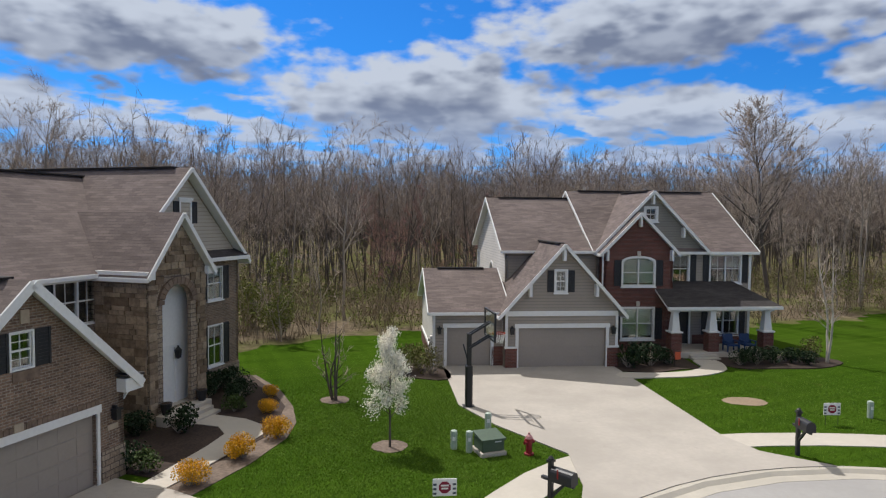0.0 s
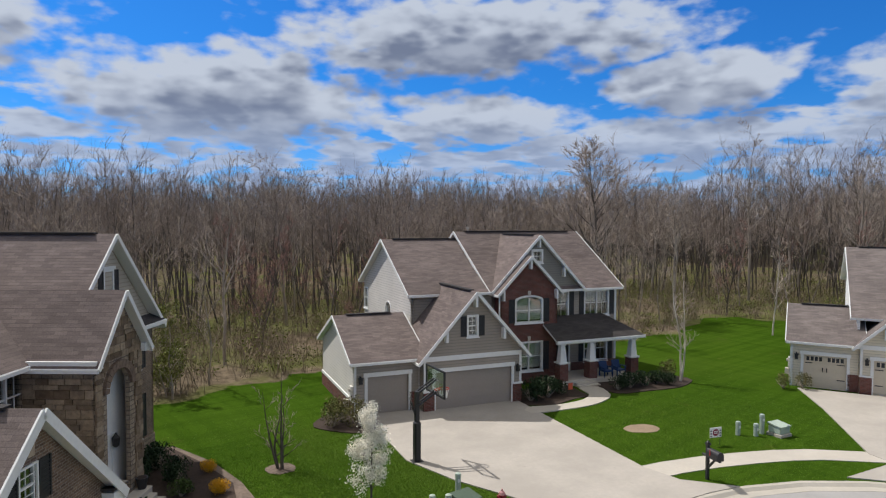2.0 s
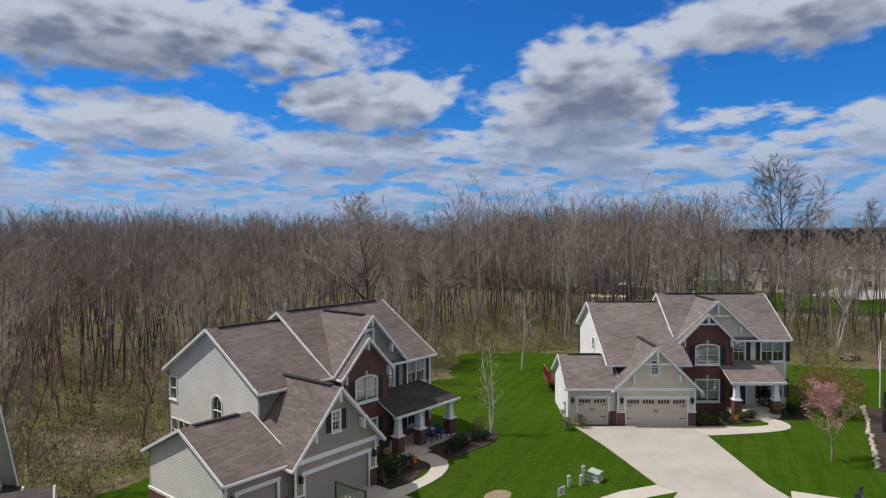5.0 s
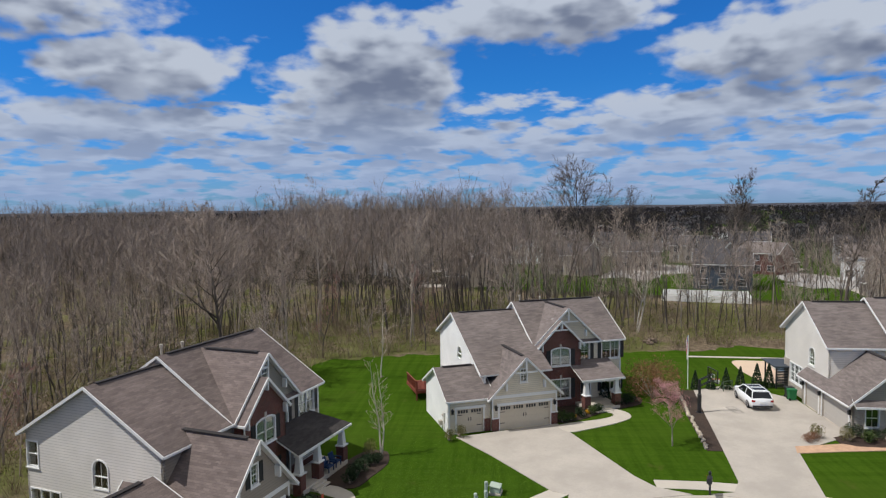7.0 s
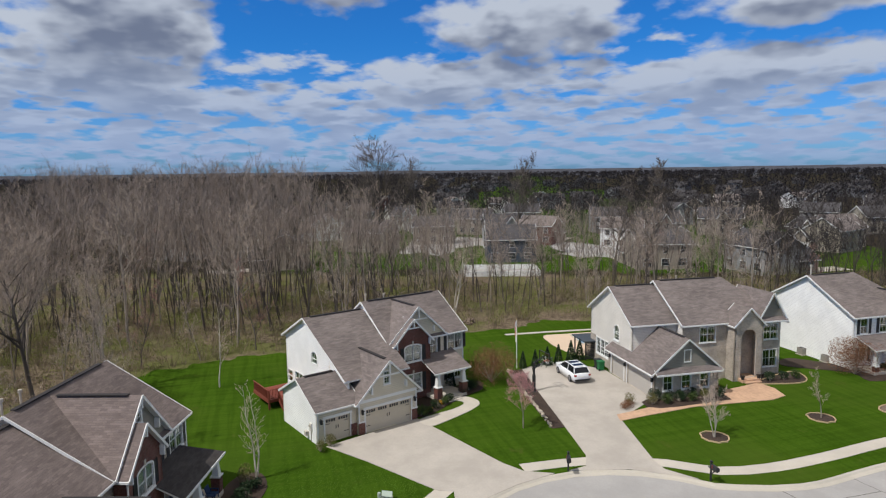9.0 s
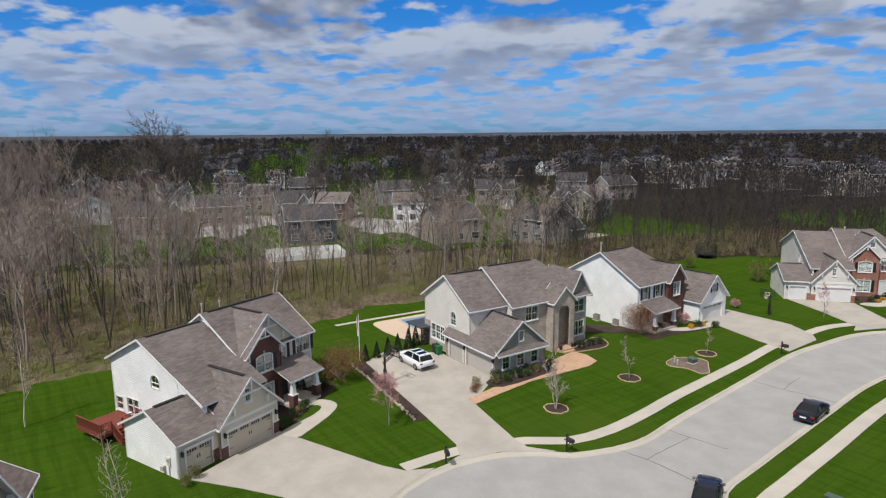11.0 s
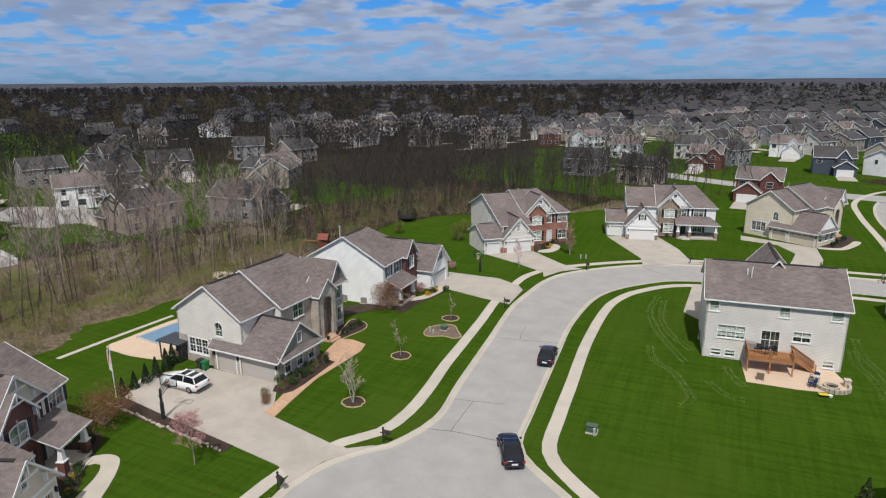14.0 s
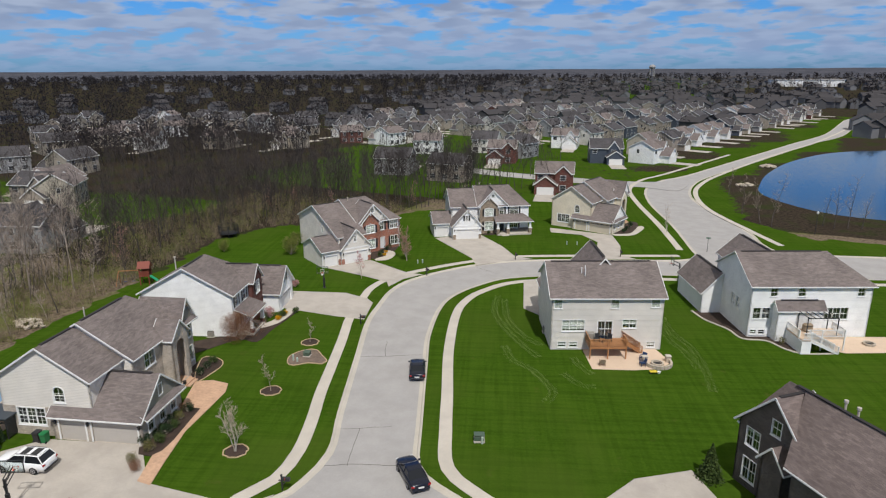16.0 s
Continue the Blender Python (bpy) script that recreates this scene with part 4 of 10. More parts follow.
road_line += [(0.2, -88.5), (1.8, -94.0), (7.8, -112.6), (16.8, -136.6), (21.2, -157.0), (19.6, -174.0), (13.0, -190.0), (-1.2, -240.0), (-20.0, -307.0), (-37.0, -367.0), (-55.0, -480.0), (-62.0, -480.0), (-46.0, -366.0), (-27.4, -307.0), (-8.6, -240.0), (4.2, -196.0), (8.8, -173.0), (7.6, -151.0)]
road_line += [(0.4, -131.5), (-8.0, -114.5), (-11.5, -103.0), (-16.0, -98.8), (-31.0, -103.0), (-62.0, -114.0), (-95.0, -122.0), (-98.0, -111.0), (-62.0, -101.0), (-30.0, -87.2), (0.6, -75.2), (12.5, -69.8), (25.6, -62.2), (30.0, -56.0)]
ROAD = smooth_line(road_line, 1.6, closed=True)

LAWN = [(-34, 12), (-26, 26), (-19, 33), (-10.5, 38), (-5, 42), (4, 45.5), (14, 46), (24, 46.5), (33, 50.5), (39, 55), (45, 57), (51, 50), (56, 42), (62, 28), (68, 17), (73.5, 10), (75, -3), (80, -20), (86, -40), (92, -58), (90, -70), (82, -82), (72, -95), (60, -108), (50, -120), (38, -140), (30, -150), (22, -190), (6, -250), (-16, -334), (-50, -494),
        (-72, -494), (-62, -440), (-40, -330), (-18, -270), (-8, -215), (4, -175), (3, -155), (-8, -125), (-20, -112), (-60, -120), (-110, -128), (-110, -60), (-70, -10)]
POND = smooth_line([(-10, -162), (-9, -180), (-11, -205), (-18, -238), (-32, -272), (-52, -292), (-80, -300), (-110, -280), (-120, -220), (-105, -165), (-70, -143), (-38, -139), (-22, -144)], 5, closed=True)


def far_town(x, y):
    """1 where the ground beyond the woods is laid out with houses and lawns."""
    if y < -118 and x < 150 + 0.55 * (-y - 118) * 0.3 and x > 22:
        return 1.0
    if x > 118 and -90 < y < 85:
        return 1.0
    return 0.0


def build_ground():
    pts, ids = [], []
    rnd = random.Random(4)
    loop = [Vector(p) for p in ROAD]
    edges = [(i, (i + 1) % len(loop)) for i in range(len(loop))]
    pts = list(loop)
    x = -70.0
    while x < 112:
        y = -128.0
        while y < 68:
            pts.append(Vector((x + rnd.uniform(-0.4, 0.4), y + rnd.uniform(-0.4, 0.4))))
            y += 1.9
        x += 1.9
    r = 14.0
    ring = 0
    while r < 4600:
        k = max(24, int(96 - ring))
        for i in range(k):
            a = math.tau * (i + 0.5 * (ring % 2)) / k
            p = Vector((15 + r * math.cos(a), -30 + r * math.sin(a)))
            if not (-72 < p.x < 114 and -130 < p.y < 70):
                pts.append(p)
        r *= 1.07
        ring += 1
    vs, _, fs, *_ = geometry.delaunay_2d_cdt(pts, edges, [], 0, 1e-4)
    keep = []
    box_lo, box_hi = (min(p[0] for p in ROAD), min(p[1] for p in ROAD)), (max(p[0] for p in ROAD), max(p[1] for p in ROAD))
    for f in fs:
        c = (vs[f[0]] + vs[f[1]] + vs[f[2]]) / 3
        if box_lo[0] < c.x < box_hi[0] and box_lo[1] < c.y < box_hi[1] and inside(c, ROAD):
            continue
        keep.append(f)
    mesh = bpy.data.meshes.new("ground")
    mesh.from_pydata([(v.x, v.y, 0.0) for v in vs], [], [tuple(f) for f in keep])
    lawn = mesh.attributes.new("lawn", "FLOAT", "POINT")
    value = [max(1.0 if inside((v.x + rnd.uniform(-0.5, 0.5), v.y + rnd.uniform(-0.5, 0.5)), LAWN) else 0.0, 0.60 * far_town(v.x, v.y)) for v in vs]
    lawn.data.foreach_set("value", value)
    # where the litter is coloured darker in place of a cloud's shadow
    damp = mesh.attributes.new("damp", "FLOAT", "POINT")
    damp.data.foreach_set("value", [1.0 if (v.x > 72 and v.y < -35) or v.y < -118 or v.x > 112 else 0.0 for v in vs])
    mesh.update()
    if mesh.polygons[0].normal.z < 0:
        mesh.flip_normals()

    def build(n):
        p = spot(n)
        att = n.add("ShaderNodeAttribute")
        att.attribute_name = "lawn"
        mask = n.ramp(n.math("ADD", att.outputs["Fac"], n.math("MULTIPLY", n.math("SUBTRACT", n.noise(p, 0.55, 5), 0.5), 0.9)), 0.42, 0.58)
        fine = n.ramp(n.noise(p, 3.2, 8, 0.7), 0.3, 0.72)
        broad = n.ramp(n.noise(p, 0.11, 5), 0.32, 0.7)
        green = n.mix(fine, (0.034, 0.074, 0.006), (0.050, 0.100, 0.009))
        green = n.mix(n.math("MULTIPLY", broad, 0.55), green, (0.058, 0.108, 0.010))
        x, y, _ = n.xyz(p)
        stripe = n.math("SINE", n.math("MULTIPLY", n.math("ADD", n.math("MULTIPLY", x, 0.93), n.math("MULTIPLY", y, 0.37)), 3.1))
        green = n.mix(n.ramp(stripe, -0.3, 0.6, 0.0, 0.14), green, (0.030, 0.066, 0.004))
        for ang, amount in ((0.38, 0.36), (1.95, 0.28)):
            along = n.join(n.math("ADD", n.math("MULTIPLY", x, 0.10 * math.cos(ang)), n.math("MULTIPLY", y, 0.10 * math.sin(ang))), n.math("ADD", n.math("MULTIPLY", x, -1.5 * math.sin(ang)), n.math("MULTIPLY", y, 1.5 * math.cos(ang))), 0.0)
            swath = n.ramp(n.noise(along, 1.0, 4, 0.6), 0.42, 0.62, 0.0, amount)
            green = n.mix(swath, green, (0.020, 0.046, 0.004))
        patch = n.ramp(n.noise(p, 0.06, 4), 0.45, 0.66, 0.0, 0.5)
        green = n.mix(patch, green, (0.055, 0.088, 0.012))
        dry = n.ramp(n.noise(p, 0.42, 6, 0.65), 0.60, 0.76, 0.0, 0.55)
        green = n.mix(dry, green, (0.080, 0.085, 0.020))
        litter = n.mix(n.ramp(n.noise(p, 1.4, 8, 0.7), 0.3, 0.7), (0.078, 0.060, 0.043), (0.215, 0.170, 0.118))
        litter = n.mix(n.ramp(n.noise(p, 0.10, 5), 0.42, 0.60, 0.0, 0.75), litter, (0.100, 0.115, 0.032))
        shade_att = n.add("ShaderNodeAttribute")
        shade_att.attribute_name = "damp"
        # the same litter with cloud shadow put into its colour
        oak = n.mix(n.ramp(n.noise(p, 1.4, 8, 0.7), 0.3, 0.7), (0.018, 0.015, 0.012), (0.062, 0.048, 0.035))
        oak = n.mix(n.ramp(n.noise(p, 0.10, 5), 0.48, 0.64, 0.0, 0.6), oak, (0.030, 0.044, 0.012))
        litter = n.mix(n.ramp(n.math("ADD", shade_att.outputs["Fac"], n.math("MULTIPLY", n.math("SUBTRACT", n.noise(p, 0.2, 5), 0.5), 0.8)), 0.3, 0.7), litter, oak)
        col = n.mix(mask, litter, green)
        return col, n.bump(n.noise(p, 9.0, 6, 0.7), 0.5, 0.08)

    mesh.materials.append(surface("grass_and_litter", build, 1.0, spec=0.0))
    return tagged(new("ground", mesh), "mown green lawns running into brown leaf litter", "ground", kind="structure")


build_ground()

vs, fs = sheet(ROAD)
bm = bmesh.new()
vv = [bm.verts.new((v.x, v.y, -0.11)) for v in vs]
for f in fs:
    bm.faces.new([vv[i] for i in f])
bmesh.ops.recalc_face_normals(bm, faces=bm.faces)
if sum(f.normal.z for f in bm.faces) < 0:
    bmesh.ops.reverse_faces(bm, faces=bm.faces)
tagged(part("road", bm, M["street"]), "pale grey worn street with a round turning head", "road", kind="structure")


def kerb_mesh():
    """A kerb with its gutter pan all along the street's edge."""
    line = [Vector(p) for p in ROAD]
    n = len(line)
    area = sum(a.x * b.y - b.x * a.y for a, b in zip(line, line[1:] + line[:1]))
    turn = 1 if area > 0 else -1
    bm, rows = bmesh.new(), []
    for i, p in enumerate(line):
        way = (line[(i + 1) % n] - line[i - 1]).normalized()
        inw = Vector((-way.y, way.x)) * turn
        rows.append([bm.verts.new((*(p + inw * d), z)) for d, z in ((-0.08, -0.1), (-0.08, 0.02), (0.10, 0.015), (0.24, -0.085), (0.62, -0.102), (0.62, -0.15))])
    for a, b in zip(rows, rows[1:] + rows[:1]):
        for k in range(5):
            bm.faces.new((a[k], a[k + 1], b[k + 1], b[k]))
    bmesh.ops.recalc_face_normals(bm, faces=bm.faces)
    return bm


tagged(part("kerb", kerb_mesh(), M["kerb"]), "pale concrete kerb and gutter along the street", "kerb", kind="structure")

WALKS = [
    [(21.2, 20.4), (18.6, 21.6), (15.5, 22.15), (11.5, 22.2), (7.5, 21.4), (4.4, 19.7), (2.3, 17.4), (0.0, 13.8), (-1.6, 8.5), (-1.2, 3.0), (1.5, -2.5), (8.2, -5.0), (12.7, -7.4), (15.7, -13.0), (18.6, -19.2), (23.7, -30.0), (28.0, -41.0), (29.3, -47.0), (28.8, -52.6), (25.2, -59.6), (14.0, -66.5), (1.0, -72.6), (-30.0, -84.4), (-60.0, -98.5)],
    [(24.9, 15.0), (26.5, 9.8), (26.6, 4.1), (25.6, 0.6), (26.5, -3.6), (28.8, -8.6), (31.4, -13.4), (34.2, -19.2), (38.0, -27.0), (41.4, -33.6), (44.2, -41.0), (45.9, -46.5), (45.6, -52.5), (42.8, -58.5), (38.3, -65.6), (32.4, -72.4), (24.6, -77.2), (13.4, -82.6), (3.0, -87.6)],
    [(3.4, -92.0), (10.3, -111.5), (19.6, -135.5), (25.4, -155.0), (25.0, -173.5), (19.6, -191.0), (3.8, -252.0)],
    [(-14.5, -104.0), (-8.0, -115.5), (2.0, -135.0), (7.0, -155.0), (7.2, -173.0), (3.2, -196.0), (-12.0, -256.0), (-34.5, -335.0), (-68.0, -490.0)],
]
for line in WALKS:
    tagged(part("pavement", ribbon(smooth_line(line, 1.5), 1.3, -0.05, 0.028), M["walk"]), "pale concrete pavement between lawn and verge", "pavement", kind="structure")

DRIVES = [
    [(0.5, 33.2), (1.1, 26.2), (2.4, 23.6), (4.5, 20.7), (4.4, 18.2)] + [(BULB[0] + 12.24 * math.cos(radians(a)), BULB[1] + 12.24 * math.sin(radians(a))) for a in range(140, 90, -7)] + [(11.0, 21.0), (10.4, 22.6), (9.5, 33.6)],
    [(27.4, 30.9), (25.0, 26.9), (20.9, 20.9), (20.9, 19.8), (17.6, 19.2), (19.9, 17.7), (22.2, 15.4), (24.2, 12.6), (24.4, 14.9), (25.6, 16.5), (34.0, 24.4)],
    [(49.2, 14.7), (42.0, 13.2), (36.2, 11.9), (31.7, 10.9), (27.5, 10.0), (25.6, 10.2), (24.7, 11.6), (25.3, 7.0), (24.2, 2.4), (25.5, 4.4), (26.8, 4.9), (35.2, 6.1), (40.6, 2.2), (49.8, 5.6), (52.0, 9.5), (52.2, 12.0)],
    [(59.2, -33.0), (52.4, -32.6), (43.6, -33.3), (41.0, -33.8), (39.2, -34.0), (40.5, -37.2), (41.8, -40.4), (43.6, -41.6), (48.2, -42.3), (56.6, -39.2)],
    [(59.6, -52.0), (52.0, -51.2), (45.2, -50.0), (43.6, -48.0), (43.4, -52.5), (41.6, -56.2), (44.5, -55.8), (54.6, -59.6)],
    [(51.2, -79.4), (44.2, -86.6), (36.0, -79.5), (31.0, -73.6), (27.4, -73.4), (31.8, -69.8), (35.4, -65.2), (36.4, -66.6), (38.0, -69.0)],
    [(32.0, -98.5), (30.6, -94.8), (24.0, -95.4), (19.4, -91.0), (17.4, -81.2), (18.4, -78.1), (13.5, -80.0), (10.0, -81.8), (13.0, -83.2), (14.6, -90.0), (18.0, -98.0)],
    [(24.6, -60.6), (20.2, -48.2), (16.0, -46.0), (12.5, -53.5), (16.4, -65.2)],
    [(-0.5, -73.8), (-3.6, -66.8), (-9.0, -69.2), (-6.6, -76.3)],
    [(1.8, -3.0), (-2.6, -13.2), (-6.9, -16.7), (-11.0, -11.2), (-6.0, -5.2), (-3.0, 1.5)],
]
for poly in DRIVES:
    tagged(part("driveway", slab(poly, -0.06, 0.045), M["concrete"]), "wide pale concrete driveway", "driveway", kind="structure")

tagged(part("water", slab(POND, -0.02, 0.03), surface("pond_water", lambda n: (n.mix(0.5, (0.02, 0.05, 0.09), (0.03, 0.07, 0.12)), n.bump(n.noise(spot(n), 0.9, 4), 0.25, 0.05)), 0.08)), "wind-ruffled blue pond with a stony bank", "pond", kind="structure")

# ---- the houses round the turning head ----
front_garage_house("house", (0.6, 31.75), 5, "two-storey taupe house with red brick bay and three-car garage", dict(
    roof=M["roof_brown"], side=M["sid_light"], front=M["sid_taupe"], gable2=M["sid_sage"], brick=M["brick_red"], gdoor=M["gdoor_taupe"], apron=True, hip=0.0, ext_back=9.0, porch_roof=M["roof_black"], gfront=0.75, setback=1.35, wing_left=4.0, right=19.0, porch_v=2.85,
    side_wins=[win(8.9, 10.0, 3.35, 4.95, rise=0.5, grid=(2, 1), trim=0.08, sill=False), win(14.35, 15.2, 3.95, 5.4, grid=(1, 1), trim=0.08), win(12.7, 15.0, 1.1, 2.6, bays=3, grid=(1, 1), trim=0.08)]))
front_garage_house("house", (27.7, 31.1), -47, "two-storey cream house with brick bay and carriage garage doors", dict(
    roof=M["roof_grey"], side=M["sid_white"], front=M["sid_cream"], gable2=M["sid_cream"], brick=M["brick_red"], gdoor=M["gdoor_cream"], lights=True, truss=True, salt=True, gar_shutter=0.0, porch="small", ext_back=7.2, gar_apex=6.0, main_ridge=9.2, left_ridge=8.45, hip=0.0, right=18.5, wing_left=3.1, back=14.7, main_back=14.4,
    side_wins=[win(7.5, 8.7, 4.4, 5.55, rise=0.5, grid=(2, 1), trim=0.08, sill=False), win(10.9, 12.6, 1.2, 2.6, bays=2, grid=(1, 1), trim=0.08), win(13.3, 14.3, 1.2, 2.4, grid=(1, 1), trim=0.08)]))
front_garage_house("house", (59.2, -51.9), -118, "two-storey house with orange brick front and grey siding", dict(
    roof=M["roof_grey"], side=M["sid_tan"], front=M["sid_tan"], gable2=M["sid_tan"], brick=M["brick_orange"], upper=M["brick_orange"], gdoor=M["gdoor_white"], salt=True, gar_shutter=0.0, porch="none", door=M["door_white"], right=18.6, back=19.5))
front_garage_house("house", (49.8, -78.0), -146, "two-storey white house with tan stone bay and porch", dict(
    roof=M["roof_grey"], side=M["sid_grey"], front=M["sid_white"], gable2=M["sid_white"], brick=M["stone_tan"], gdoor=M["gdoor_white"], setback=3.0, ext_back=10.5, right=20.6))


def side_garage_house(name, origin, angle, label, s):
    """A two-storey house whose garage wing stands in front with its doors to the side."""
    h = House(name, origin, angle, label, s["roof"])
    gd = s["gdoor"]
    h.block(0.0, 7.0, 0.0, 9.3, 2.8, 5.75, "v", s["base"],
            {"left": [win(0.5, 5.2, 0.02, 2.15, kind="garage", mat=gd, lights=s.get("lights", False)), win(5.9, 8.6, 0.02, 2.15, kind="garage", mat=gd, lights=s.get("lights", False))],
             "front": [win(1.0, 1.95, 0.85, 2.3, trim=0.08), win(3.0, 3.95, 0.85, 2.3, trim=0.08), win(5.0, 5.95, 0.85, 2.3, trim=0.08)]}, {"left": s.get("gwall", s["side"])}, end_over=0.3, over=0.4)
    tri = [(0.35, 3.05), (6.65, 3.05), (3.5, 5.6)]
    p, q = (0.0, 0.0), (7.0, 0.0)
    h.wall((0.0, -0.06), (7.0, -0.06), tri, [], s["gable"], 0.05, "gable_siding")
    h.window((0.0, -0.06), (7.0, -0.06), 3.2, 3.6, 3.8, 4.7, trim=0.1, grid=(2, 1), sill=False)
    h.shed(0.1, 6.9, -0.5, 0.0, 2.62, 2.98, s["roof"], over=0.15)
    for v in (0.25, 5.55, 8.95):
        h.lantern((0.0, 9.3), (0.0, 0.0), 9.3 - v, 1.9)
    # left wing with its high gable
    h.block(0.5, 6.0, 5.2, 14.8, 6.25, 9.35, "u", s["side"], {"left": [win(8.0, 9.1, 3.75, 5.35, rise=0.5, grid=(2, 2)), win(10.4, 13.3, 1.15, 2.9, bays=3, grid=(2, 2), trim=0.12)]}, {}, end_over=0.35)
    for a, z0, b, z1 in ((0.0, 0.0, 5.4, 1.0), (0.0, 1.0, 1.35, 3.1), (4.55, 1.0, 5.4, 3.1)):
        if s.get("apron"):
            h.panel("brick_apron", (0.5, 14.8), (0.5, 5.2), a, z0, b, z1, 0.04, s["brick"])
    # main body
    h.block(5.6, 17.4, 4.0, 15.0, 6.2, 9.8, "u", s["brick"], {"front": [win(7.6, 9.4, 4.1, 5.7, bays=2, trim=0.08), win(15.3, 17.0, 3.9, 5.5, bays=2, trim=0.08), win(15.3, 17.0, 0.9, 2.7, bays=2, trim=0.08)], "right": [win(8, 9, 4, 5.4)]},
            {"left": s["side"], "right": s["side"], "back": s["side"]}, hip=(0.0, 3.6), end_over=0.3)
    # right gable with siding
    h.block(14.4, 17.7, 3.85, 9.0, 6.15, 8.9, "v", s["brick"], {}, {"front": s["gable"]}, over=0.3, end_over=0.3, base=5.9, skip=("back",), vent=False)
    h.shed(14.4, 17.7, 3.5, 3.9, 6.0, 6.3, s["roof"], over=0.12)
    # entry tower with a tall arch
    tw = s.get("tower", s["brick"])
    h.block(10.8, 14.2, 2.7, 5.0, 6.0, 7.7, "v", tw, {"front": [win(11.6, 13.4, 0.35, 5.5, rise=0.9, kind="opening")]}, over=0.2, end_over=0.2, skip=("back",), vent=False)
    h.wall((10.9, 4.3), (14.1, 4.3), [(0, 0.3), (3.2, 0.3), (3.2, 6.0), (0, 6.0)], [], M["sid_white"] if not s.get("tower_back") else s["tower_back"], 0.1, "entry_wall")
    h.entry((10.9, 4.3), (14.1, 4.3), 1.15, 0.35, 2.15, 2.6, s.get("door", M["door_dark"]))
    h.window((10.9, 4.3), (14.1, 4.3), 0.95, 3.1, 2.35, 5.1, rise=0.5, bays=1, trim=0.07)
    h.part("stoop", box((11.4, 2.0, 0.0), (13.6, 4.3, 0.33), 0.02), s.get("stoop", M["stamped"]))
    h.part("stoop_step", box((11.6, 1.6, 0.0), (13.4, 2.0, 0.17), 0.02), s.get("stoop", M["stamped"]))
    for u, v, z in ((9.5, 11.6, 9.4),):
        h.part("vent_pipe", tube([((u, v, z - 0.5), 0.07), ((u, v, z + 0.6), 0.07)], 8), M["kerb"])
    return h


side_garage_house("house", (40.35, 2.15), -71, "two-storey tan brick house with arched entry tower and side garage", dict(
    roof=M["roof_grey"], side=M["sid_tan"], base=M["brick_grey"], brick=M["brick_grey"], gable=M["sid_sage"], gdoor=M["gdoor_grey"], gwall=M["brick_grey"], apron=True))
side_garage_house("house", (18.2, -98.3), -101, "two-storey cream house with side garage and bracketed gables", dict(
    roof=M["roof_grey"], side=M["sid_cream"], base=M["sid_cream"], brick=M["sid_cream"], gable=M["sid_white"], gdoor=M["gdoor_cream"], lights=True))

# white house between the brick ones
h = House("house", (51.3, -21.2), -68, "two-storey white house with brick centre bay and front garage wing", M["roof_grey"])
h.block(0.0, 9.8, 0.0, 12.6, 6.0, 9.5, "u", M["sid_white"], {"front": [win(0.9, 1.9, 4.0, 5.6, shutters=0.36), win(3.6, 4.6, 4.0, 5.6, shutters=0.36), win(0.9, 1.9, 0.9, 2.4, shutters=0.36)]}, {}, hip=(0.0, 3.2), end_over=0.35)
h.block(5.6, 9.0, -0.7, 6.0, 6.0, 8.0, "v", M["brick_red"], {"front": [win(6.6, 8.0, 3.9, 5.6, bays=2, shutters=0.36)]}, over=0.28, end_over=0.3, skip=("back",))
h.block(9.4, 15.8, -3.0, 6.0, 3.1, 6.2, "v", M["sid_white"], {"front": [win(10.2, 14.9, 0.02, 2.15, kind="garage", mat=M["gdoor_white"], lights=True), win(12.2, 13.0, 3.9, 5.0, shutters=0.34)]}, {}, end_over=0.35)
h.shed(0.6, 5.4, -2.2, 0.0, 2.8, 3.7, M["roof_grey"], over=0.3)
h.part("porch_floor", box((0.6, -2.3, 0), (5.4, 0, 0.34)), M["walk"])
for u in (1.0, 5.0):
    h.column(u, -2.0, 0.0, 0.9, 2.6, M["brick_red"], 0.5)
h.entry((0, 0), (9.8, 0), 3.4, 0.34, 4.4, 2.5, M["door_dark"])
h.part("vent_pipe", tube([((2.5, 8.5, 8.6), 0.09), ((2.5, 8.5, 10.2), 0.09), ((2.5, 8.5, 10.2), 0.16), ((2.5, 8.5, 10.4), 0.16)]), M["kerb"])

# house seen from behind, with its deck
h = House("house", (12.2, -35.9), 206, "pale grey two-storey house with cedar deck at the back", M["roof_grey"])
back = [win(0.35, 1.3, 5.6, 6.75, trim=0.07, blind=0.9), win(7.4, 8.4, 5.6, 6.75, trim=0.07, blind=0.9), win(12.4, 13.5, 5.75, 6.75, trim=0.07, blind=0.9),
        win(1.4, 4.2, 2.55, 4.0, bays=3, trim=0.08, blind=0.85), win(5.9, 7.7, 1.75, 3.85, bays=2, trim=0.1, sill=False), win(9.0, 10.7, 2.95, 4.05, bays=2, trim=0.08, blind=0.6),
        win(0.95, 1.95, 0.35, 1.05, trim=0.07, grid=(1, 1), blind=0.7), win(2.4, 3.4, 0.35, 1.05, trim=0.07, grid=(1, 1), blind=0.7), win(12.2, 13.2, 0.35, 1.05, trim=0.07, grid=(1, 1), blind=0.7)]
h.block(0.0, 14.0, 0.0, 10.5, 7.1, 10.1, "u", M["sid_grey"], {"front": back}, {"left": M["sid_tan"]}, end_over=0.3)
h.block(4.5, 10.5, 5.0, 14.0, 7.1, 10.6, "v", M["sid_grey"], {}, over=0.3, end_over=0.3, roof_mat=M["roof_grey"], skip=("front",))
